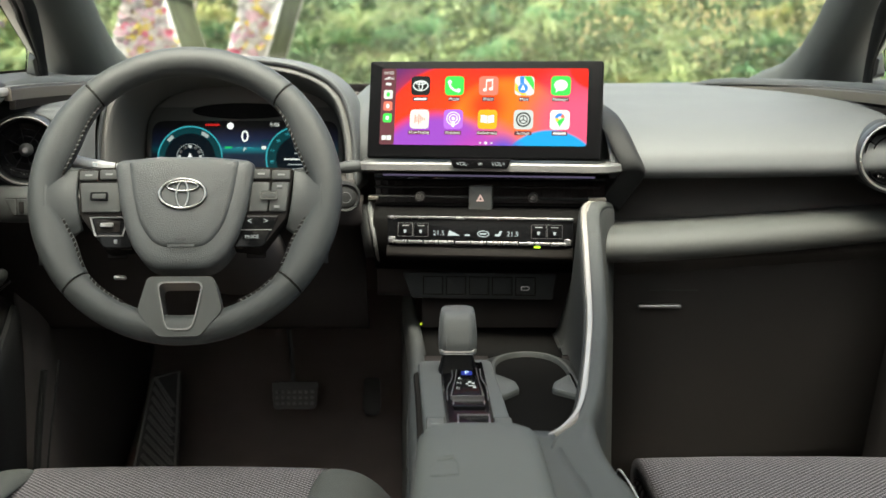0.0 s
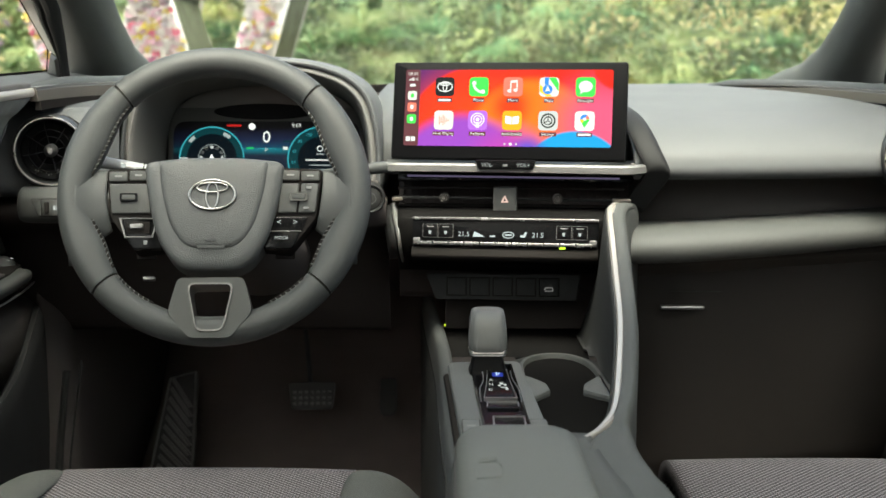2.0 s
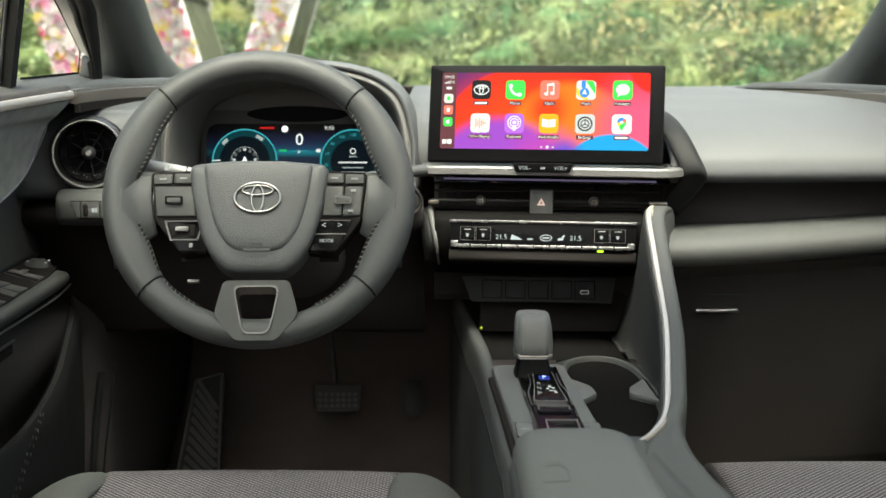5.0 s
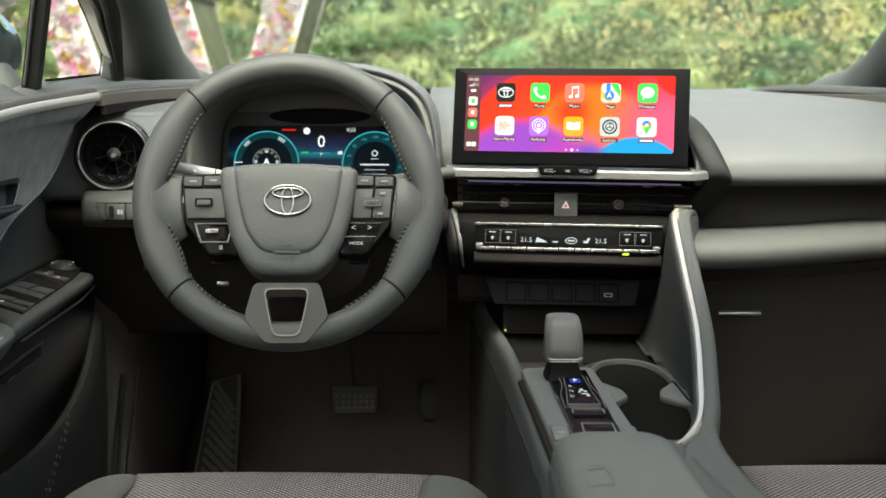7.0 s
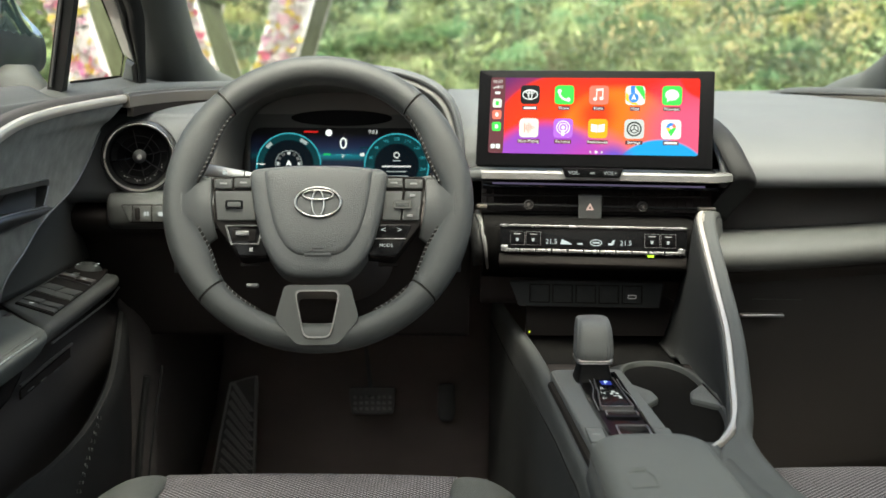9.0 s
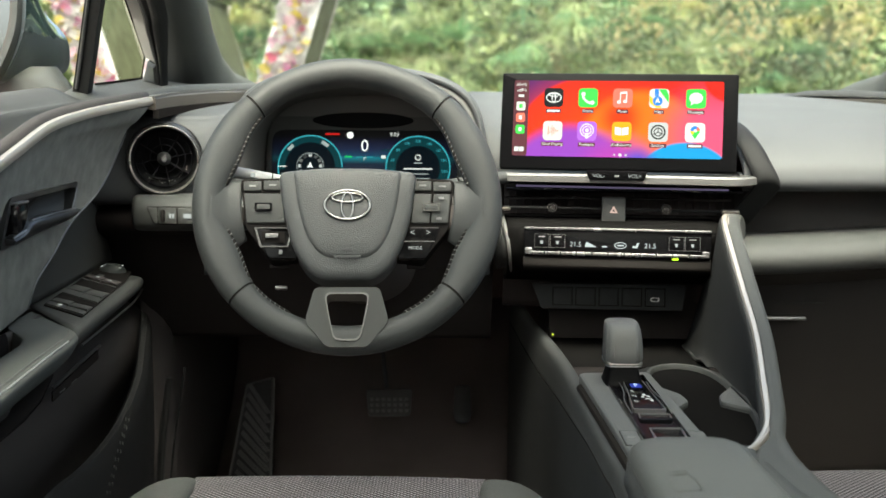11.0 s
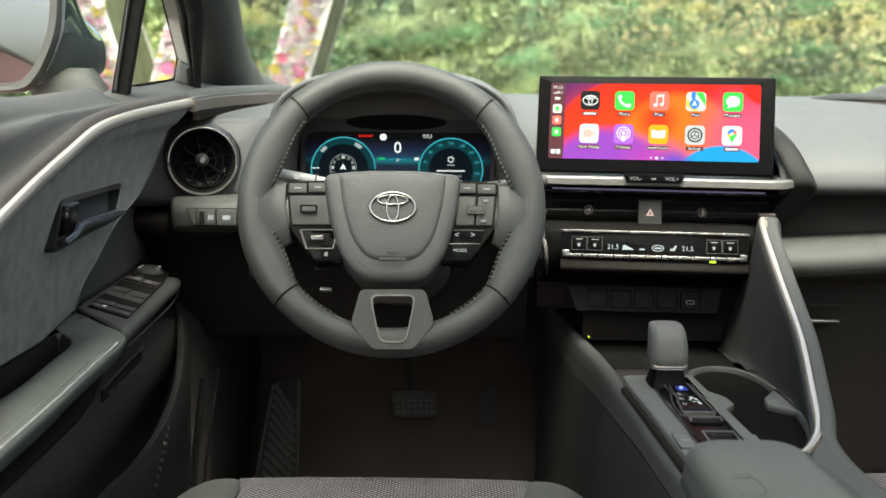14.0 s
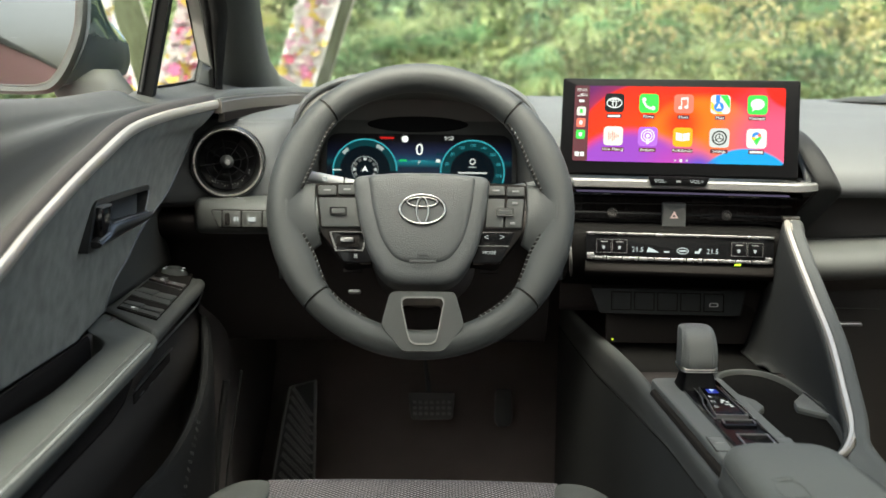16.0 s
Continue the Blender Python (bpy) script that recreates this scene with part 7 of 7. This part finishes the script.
part("bowl_crease", tube([hm @ V(-0.045, -0.006, -0.0185), hm @ V(-0.014, 0.006, -0.020), hm @ V(-0.002, 0.0205, -0.012)], 0.0009, 6), DEEP, handle)
part("lever", loft([[hm @ V(x, z1, 0.0), hm @ V(x, z1 - 0.001, 0.010), hm @ V(x, 0.5 * (z0 + z1), 0.013), hm @ V(x, z0, 0.009), hm @ V(x, z0, -0.002)] for x, z0, z1 in ((-0.160, -0.0200, -0.0140), (-0.125, -0.0190, -0.0095), (-0.100, -0.0175, -0.0020), (-0.035, -0.0160, -0.0025), (0.025, -0.0150, -0.0045), (0.056, -0.0115, -0.0055), (0.064, -0.0080, -0.0055))], 22, 18, closed=True, caps=True), SATIN, handle, "gloss black door lever")
# Thin metal tubes stand in for highlights on the gloss lever and bowl.
part("lever_highlight", tube(spline([hm @ V(-0.098, -0.0020, 0.0085), hm @ V(-0.035, -0.0022, 0.0090), hm @ V(0.025, -0.0042, 0.0088), hm @ V(0.060, -0.0052, 0.0070)], 14), 0.0009, 6), GREY_METAL, handle, "highlight line along the lever")
part("lever_highlight", tube([hm @ V(-0.156, -0.0136, 0.0092), hm @ V(-0.115, -0.0094, 0.0100)], 0.0011, 6), GREY_METAL, handle)
part("pivot", rbox((0.034, 0.034, 0.018), (-0.124, 0.0020, 0.000), 0.004, 2, hm), GLOSS, handle, "gloss black pivot block")
part("pivot_cap", rbox((0.034, 0.0026, 0.012), (-0.122, 0.0182, 0.003), 0.001, 2, hm), GREY_METAL, handle)
part("bowl_highlight", tube([hm @ V(0.0600, -0.0085, 0.0020), hm @ V(0.073, 0.004, 0.0022), hm @ V(0.0840, 0.0165, 0.0020)], 0.0007, 6), GREY_METAL, handle)
part("lower_slot", sweep([V(-0.584, 1.414, 0.7850), V(-0.583, 1.32, 0.783), V(-0.581, 1.226, 0.7805)], [(-0.0012, 0.0012), (0.0012, 0.0012), (0.0012, -0.0012), (-0.0012, -0.0012)]), DARK_METAL, door, "slim metal slot edge")
part("slot_shadow", sweep([V(-0.586, 1.41, 0.775), V(-0.583, 1.23, 0.770)], [(-0.001, 0.005), (0.001, 0.005), (0.001, -0.005), (-0.001, -0.005)]), VOID, door)
for k in range(3):
    part("slot_mark", rbox((0.001, 0.020, 0.0018), (-0.5825, 1.262 + 0.042 * k, 0.7685), 0.0004, 1), FLANK, door)

# window frame: quarter window with its upright, corner trim
frame_l = thing("door_window_frame", (-0.66, 1.7, 1.085), "black window frame with a slim upright", "window frame")
part("upright", sweep([V(-0.6680, 1.660, 1.074), V(-0.6650, 1.655, 1.084), V(-0.6315, 1.605, 1.196), V(-0.565, 1.505, 1.42)], [(-0.0115, 0.007), (-0.006, 0.009), (-0.0045, 0.003), (-0.002, 0.003), (0.000, 0.009), (0.007, 0.009), (0.0105, 0.003), (0.009, -0.012), (-0.0115, -0.012)], up=(0, 1, 0)), SOFT_BLACK, frame_l, "black rubber-edged upright")
# Metal bead stands in for the highlight on the black rubber.
part("upright_highlight", tube([V(-0.6690, 1.640, 1.083), V(-0.6360, 1.590, 1.195), V(-0.570, 1.490, 1.42)], 0.0022, 8), DARK_METAL, frame_l, "pale bead for the highlight on the upright")


def ribbon(left_edge, right_edge, raised, n=30):
    """A strip between two edges, its section raised towards the cabin at fractions of its width."""
    rows = [[a.lerp(b, f) + V(0, -r, 0) for f, r in raised] for a, b in zip(left_edge, right_edge)]
    return grid([[c[i] for c in [spline([r[j] for r in rows], n) for j in range(len(raised))]] for i in range(n)])


def quarter_window(side, owner):
    """The metal strip, rubber seal and corner piece between a door's glass and the screen pillar (mirrored for the other side)."""
    q = lambda *p: V(*p) if side < 0 else V(0.04 - p[0], p[1], p[2])
    ml = [q(-0.6560, 1.970, 1.133), q(-0.6415, 1.855, 1.171), q(-0.6266, 1.739, 1.2074), q(-0.5680, 1.270, 1.352)]
    mr = [q(-0.6265, 1.917, 1.1207), q(-0.6170, 1.824, 1.164), q(-0.6076, 1.732, 1.2069), q(-0.5600, 1.270, 1.345)]
    part("front_edge", ribbon(ml, mr, ((0, 0), (0.04, 0.003), (0.5, 0.004), (0.96, 0.003), (1, 0))), WINDOW_METAL, owner, "dull metal edge of the quarter window", thick=0.004)
    sl = [q(-0.6320, 1.948, 1.060), q(-0.6300, 1.945, 1.088), q(-0.6265, 1.917, 1.1207), q(-0.6170, 1.824, 1.164), q(-0.6070, 1.732, 1.2060), q(-0.5590, 1.270, 1.345)]
    sr = [q(-0.6190, 1.938, 1.060), q(-0.6180, 1.935, 1.081), q(-0.6110, 1.900, 1.117), q(-0.5935, 1.815, 1.163), q(-0.5760, 1.710, 1.203), q(-0.5250, 1.270, 1.330)]
    part("front_seal", ribbon(sl, sr, ((0, -0.004), (0.03, 0.004), (0.12, 0.007), (0.28, 0.007), (0.38, 0.0), (0.46, 0.0), (0.52, 0.008), (0.70, 0.012), (0.90, 0.010), (1.0, 0.0), (1.3, -0.012))), SOFT_BLACK, owner, "black double rubber seal", thick=0.004)
    part("gasket", tube([ml[3], ml[2], ml[1], ml[0], q(-0.669, 2.000, 1.0985), q(-0.660, 1.700, 1.0885)], 0.0017, 8), VOID, owner, "thin black rubber gasket")
    foot = [q(-0.648, 1.955, 1.126), q(-0.627, 1.920, 1.118), q(-0.630, 1.945, 1.085), q(-0.664, 1.985, 1.090)]
    mid = sum(foot, V(0, 0, 0)) / 4 + V(0, -0.010, 0.0)
    bm = grid([[p + V(0, 0.02, 0) for p in foot], foot, [p.lerp(mid, 0.35) + V(0, -0.005, 0) for p in foot]], close_v=True, caps=True)
    part("corner_trim", bm, FLANK, owner, "dark corner piece of the quarter window", smooth=30)


quarter_window(-1, frame_l)

# ---- outside mirror ----
mir = thing("door_mirror", (-0.80, 1.72, 1.08), "glossy dark teal outside mirror with a wide glass", "door mirror")
MC = V(-0.845, 1.665, 1.170)
LOOP = ((-1, -0.45), (-0.85, -0.86), (-0.3, -0.96), (0.45, -0.98), (0.72, -0.80), (0.93, -0.30), (1.0, 0.15), (0.97, 0.75), (0.6, 1.0), (-0.4, 1.0), (-0.95, 0.7))
BACK = ((-0.9, -0.4), (-0.7, -0.62), (0.0, -0.70), (0.80, -0.74), (1.02, -0.77), (1.12, -0.58), (1.09, -0.20), (0.87, 0.12), (0.55, 0.56), (-0.4, 0.95), (-0.9, 0.6))
hs = []
for u, k, f in ((-0.002, 0.94, 0.0), (0.006, 0.96, 0.0), (0.020, 0.985, 0.15), (0.040, 1.0, 0.45), (0.075, 1.0, 0.9), (0.10, 1.0, 1.0), (0.125, 0.98, 1.0), (0.15, 0.75, 1.0), (0.16, 0.2, 1.0)):
    hs.append([V(MC.x + 0.112 * k * (a + (c - a) * f), MC.y + u, MC.z + 0.002 + 0.090 * k * (b + (d - b) * f)) for (a, b), (c, d) in zip(LOOP, BACK)])
COVER = surface("satin_blue_grey", (0.026, 0.034, 0.040), 0.42, spec=0.4, grain=900, bump=0.1)
TEAL_PAINT = surface("dark_teal_gloss", (0.016, 0.030, 0.032), 0.16, grain=60, bump=0.0, coat=0.7)
for upper, nm, paint, text in ((True, "housing", TEAL_PAINT, "glossy dark teal mirror housing"), (False, "lower_cover", COVER, "satin dark blue-grey lower cover")):
    shell = loft(hs, 40, 110, closed=True, caps=True)
    bmesh.ops.delete(shell, geom=[f for f in shell.faces if (f.calc_center_median().z > 1.165 - 0.30 * (f.calc_center_median().x + 0.765)) != upper], context="FACES")
    part(nm, shell, paint, mir, text)
gm_ = pose(MC.x - 0.010, MC.y - 0.016, MC.z + 0.004, 86.45, 0, 2.7)
loop = [p for p in spline([V(0.098 * x, 0.086 * z, 0) for x, z in LOOP], 56, True)]
part("glass", grid([[gm_ @ V(p.x * k, p.y * k, -(p.x ** 2 + p.y ** 2) * k * k / 2.6) for p in loop] for k in (1.0, 0.8, 0.6, 0.4, 0.2, 0.01)], close_v=True, caps=True), MIRROR, mir, "convex silvered mirror glass")
part("glass_edge", grid([[gm_ @ V(p.x * k, p.y * k, z - 0.003) for p in loop] for k, z in ((0.985, -0.004), (0.99, 0.003), (1.02, 0.003), (1.025, -0.006))], close_v=True), DEEP, mir)
part("bezel", grid([[gm_ @ V(p.x * k, p.y * k, z - 0.003) for p in loop] for k, z in ((1.02, -0.006), (1.03, 0.006), (1.10, 0.007), (1.135, 0.0), (1.14, -0.012))], close_v=True), DOOR_GREY, mir, "matt black rim")
part("arm", loft([[V(x0, y0, z), V(x1, y0, z), V(x1 + 0.004, 1.74, z), V(x1 - 0.02, 1.79, z), V(x0, 1.79, z)] for x0, x1, y0, z in ((-0.80, -0.728, 1.700, 1.112), (-0.80, -0.720, 1.692, 1.100), (-0.80, -0.709, 1.690, 1.085), (-0.79, -0.700, 1.69, 1.066), (-0.78, -0.692, 1.70, 1.04))], 10, 30, closed=True, caps=True), FLANK, mir, "dark mirror foot")

# passenger door, seen at its front end only
pdoor = thing("passenger_door", (0.74, 1.1, 0.4), "dark passenger door panel", "car door")
part("upper_panel", loft([[V(0.80, y, 1.088), V(0.75, y, 1.090), V(0.70, y, 1.084), V(0.665, y, 1.06)] for y in (1.60, 1.2, 0.3)], 6, 10), TRIM_GREY, pdoor, thick=0.006)
part("insert", loft([[V(0.665, y, 1.06), V(0.70, y, 0.98), V(0.72, y, 0.84), V(0.69, y, 0.6), V(0.69, y, 0.34)] for y in (1.72, 1.2, 0.2)], 6, 14), SUEDE, pdoor, thick=0.006)
quarter_window(1, pdoor)

# ---- pedals and footrest ----
brake = thing("brake_pedal", (-0.28, 2.30, 0.45), "black rubber brake pedal", "pedal")
bm_ = pose(-0.281, 2.282, 0.493, 62, 0, 3)
part("pad", prism(rounded([(-0.045, 0.026), (0.045, 0.026), (0.040, -0.026), (-0.040, -0.026)], 0.008), -0.012, 0, 0.003, bm_), PEDAL_RUBBER, brake)
for i in range(7):
    for j in range(3):
        part("stud", rbox((0.007, 0.006, 0.003), (-0.033 + 0.011 * i, -0.017 + 0.011 * j, 0.001), 0.0012, 1, bm_), LIFTED_RUBBER, brake)
part("arm", tube(spline([V(-0.285, 2.30, 0.50), V(-0.297, 2.36, 0.57), V(-0.312, 2.40, 0.66)], 8), 0.0042, 8), TRIM_GREY, brake, "dull steel pedal arm")
gas = thing("accelerator_pedal", (-0.143, 2.36, 0.40), "long black accelerator pedal", "pedal")
part("pad", prism(rounded([(-0.016, 0.030), (0.016, 0.030), (0.0185, -0.03), (0.012, -0.045), (-0.012, -0.045), (-0.0185, -0.03)], 0.008), -0.01, 0, 0.003, pose(-0.140, 2.37, 0.475, 64, 0, 0)), RUBBER, gas)
fm = pose(-0.533, 2.27, 0.44, 60, 0, 6)
rest = thing("footrest", (-0.545, 2.3, 0.32), "black ridged plastic footrest", "footrest")
part("plate", prism(rounded([(-0.020, 0.093), (0.034, 0.106), (0.030, -0.16), (-0.064, -0.16)], 0.010), -0.02, 0, 0.003, fm), RUBBER, rest)
border = [V(-0.018, 0.088), V(0.031, 0.101), V(0.027, -0.155), V(-0.060, -0.155)]
part("border", tube([fm @ V(p.x, p.y, 0.003) for p in border], 0.0028, 8, closed=True), LIFTED_RUBBER, rest)
for i in range(12):
    y = -0.118 + 0.0185 * i
    xl, xr = -0.049 + 0.044 * (y + 0.16) / 0.31, 0.023 + 0.003 * (y + 0.16) / 0.31
    part("ridge", tube([fm @ V(a, b, 0.003) for a, b in ((xl, y), (xl + 0.002, y + 0.0045), (xr - 0.004, y - 0.048), (xr, y - 0.054), (xr - 0.006, y - 0.054))], 0.0021, 6, closed=True), LIFTED_RUBBER, rest)
part("kick_panel_east", loft([[V(0.70, 2.6, z), V(0.695, 2.2, z), V(0.68, 1.95, z), V(0.67, 1.80, z), V(0.70, 1.70, z)] for z in (0.30, 0.6, 0.92)], 6, 18), PAD_DARK, label="black kick panel of the passenger footwell", kind="structure", thick=0.005)
kick = part("kick_panel_west", loft([[V(-0.62, 2.6, z), V(-0.615, 2.2, z), V(-0.60, 1.95, z), V(-0.585, 1.80, z), V(-0.62, 1.76, z)] for z in (0.32, 0.6, 0.9)], 6, 18), DEEP, label="black kick panel beside the footwell", kind="structure", thick=0.005)
part("door_seal", tube(spline([V(-0.579, 1.752, 0.665), V(-0.585, 1.750, 0.617), V(-0.594, 1.748, 0.53), V(-0.60, 1.745, 0.40)], 12), 0.0055, 8), SOFT_BLACK, kick, "rubber door seal")
part("panel_edge", tube(spline([V(-0.557, 1.752, 0.68), V(-0.559, 1.750, 0.661), V(-0.579, 1.750, 0.526), V(-0.588, 1.75, 0.40)], 12), 0.0018, 6), SOFT_BLACK, kick)
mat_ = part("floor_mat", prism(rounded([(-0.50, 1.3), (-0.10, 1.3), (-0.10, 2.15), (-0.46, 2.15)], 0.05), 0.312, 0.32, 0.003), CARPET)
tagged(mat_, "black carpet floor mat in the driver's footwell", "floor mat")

# ---- seats ----
def weave(name):
    """Grey seat cloth: fine slanting ribs of light and dark yarn."""
    m, n, l, b = material(name)
    co, mp = n.new("ShaderNodeTexCoord"), n.new("ShaderNodeMapping")
    mp.inputs["Rotation"].default_value = (0, 0, radians(45))
    l.new(co.outputs["Object"], mp.inputs["Vector"])
    w, w2, mx = n.new("ShaderNodeTexWave"), n.new("ShaderNodeTexWave"), n.new("ShaderNodeMath")
    w.bands_direction, w2.bands_direction = "X", "Y"
    w.inputs["Scale"].default_value, w2.inputs["Scale"].default_value = 62, 62
    w.inputs["Distortion"].default_value = w2.inputs["Distortion"].default_value = 0.4
    l.new(mp.outputs[0], w.inputs["Vector"]), l.new(mp.outputs[0], w2.inputs["Vector"])
    mx.operation = "MULTIPLY"
    l.new(w.outputs["Fac"], mx.inputs[0]), l.new(w2.outputs["Fac"], mx.inputs[1])
    ramp = n.new("ShaderNodeValToRGB")
    ramp.color_ramp.elements[0].color, ramp.color_ramp.elements[1].color = (0.028, 0.026, 0.028, 1), (0.185, 0.172, 0.185, 1)
    ramp.color_ramp.elements[1].position = 0.6
    l.new(mx.outputs[0], ramp.inputs[0]), l.new(ramp.outputs[0], b.inputs["Base Color"])
    b.inputs["Roughness"].default_value, b.inputs["Specular IOR Level"].default_value = 0.9, 0.15
    bp = n.new("ShaderNodeBump")
    bp.inputs["Strength"].default_value, bp.inputs["Distance"].default_value = 0.6, 0.002
    l.new(mx.outputs[0], bp.inputs["Height"]), l.new(bp.outputs[0], b.inputs["Normal"])
    return m


CLOTH = weave("grey_seat_cloth")


def seat(cx, label, lift):
    s = thing("front_seat", (cx, 1.0, 0.30), label, "car seat", "front seats")
    def row(x0, x1, dz0, dz1, n=5):
        out = []
        for y, z in ((1.40, 0.44), (1.420, 0.54), (1.412, 0.595), (1.385, 0.622), (1.33, 0.634), (1.15, 0.630), (0.9, 0.615), (0.72, 0.60)):
            out.append([V(cx + x0 + (x1 - x0) * i / (n - 1), y - 0.022 * abs((x0 + (x1 - x0) * i / (n - 1)) / 0.25) ** 2.4, z + lift + dz0 + (dz1 - dz0) * i / (n - 1)) for i in range(n)])
        return out
    part("cushion_cloth", loft(row(-0.165, 0.165, 0, 0), 40, 14), CLOTH, s, "grey ribbed cloth centre", thick=0.02)
    for k in (-1, 1):
        wide = 0.81 if (k < 0 and cx > 0) else 1.0
        b = []
        for y, z in ((1.37, 0.44), (1.390, 0.54), (1.385, 0.590), (1.36, 0.618), (1.31, 0.634), (1.15, 0.645), (0.9, 0.655), (0.72, 0.65)):
            z += lift - 0.004 - (0.022 if wide < 1 else 0.0)
            y -= 0.04 if wide < 1 else 0.0
            b.append([V(cx + k * 0.164, y, z - 0.004), V(cx + k * 0.172, y, z + 0.001), V(cx + k * (0.172 + 0.028 * (2 * wide - 1)), y - 0.004, z - 0.002), V(cx + k * 0.228 * wide, y - 0.02, z - 0.018), V(cx + k * 0.244 * wide, y - 0.04, z - 0.05), V(cx + k * 0.25 * wide, y - 0.05, 0.40)])
        bo = part("bolster", loft(b, 40, 16), LID_LEATHER, s, "smooth grey leather side bolster", thick=0.01)
        pth = spline([V(cx + k * (0.199 if wide > 0.9 else 0.188), y - 0.003, z + lift + 0.0015) for y, z in ((1.390, 0.534), (1.385, 0.584), (1.36, 0.612), (1.31, 0.628), (1.15, 0.639), (0.9, 0.649))], 30)
        part("piping", tube(pth, 0.0013, 6), THREAD, bo, "pale stitched seam")
    part("base", rbox((0.44, 0.55, 0.26), (cx, 1.05, 0.43), 0.03), DEEP, s)


seat(-0.297, "driver's seat cushion with ribbed grey cloth centre", 0.014)
seat(0.385, "passenger seat cushion with ribbed grey cloth centre", 0.026)
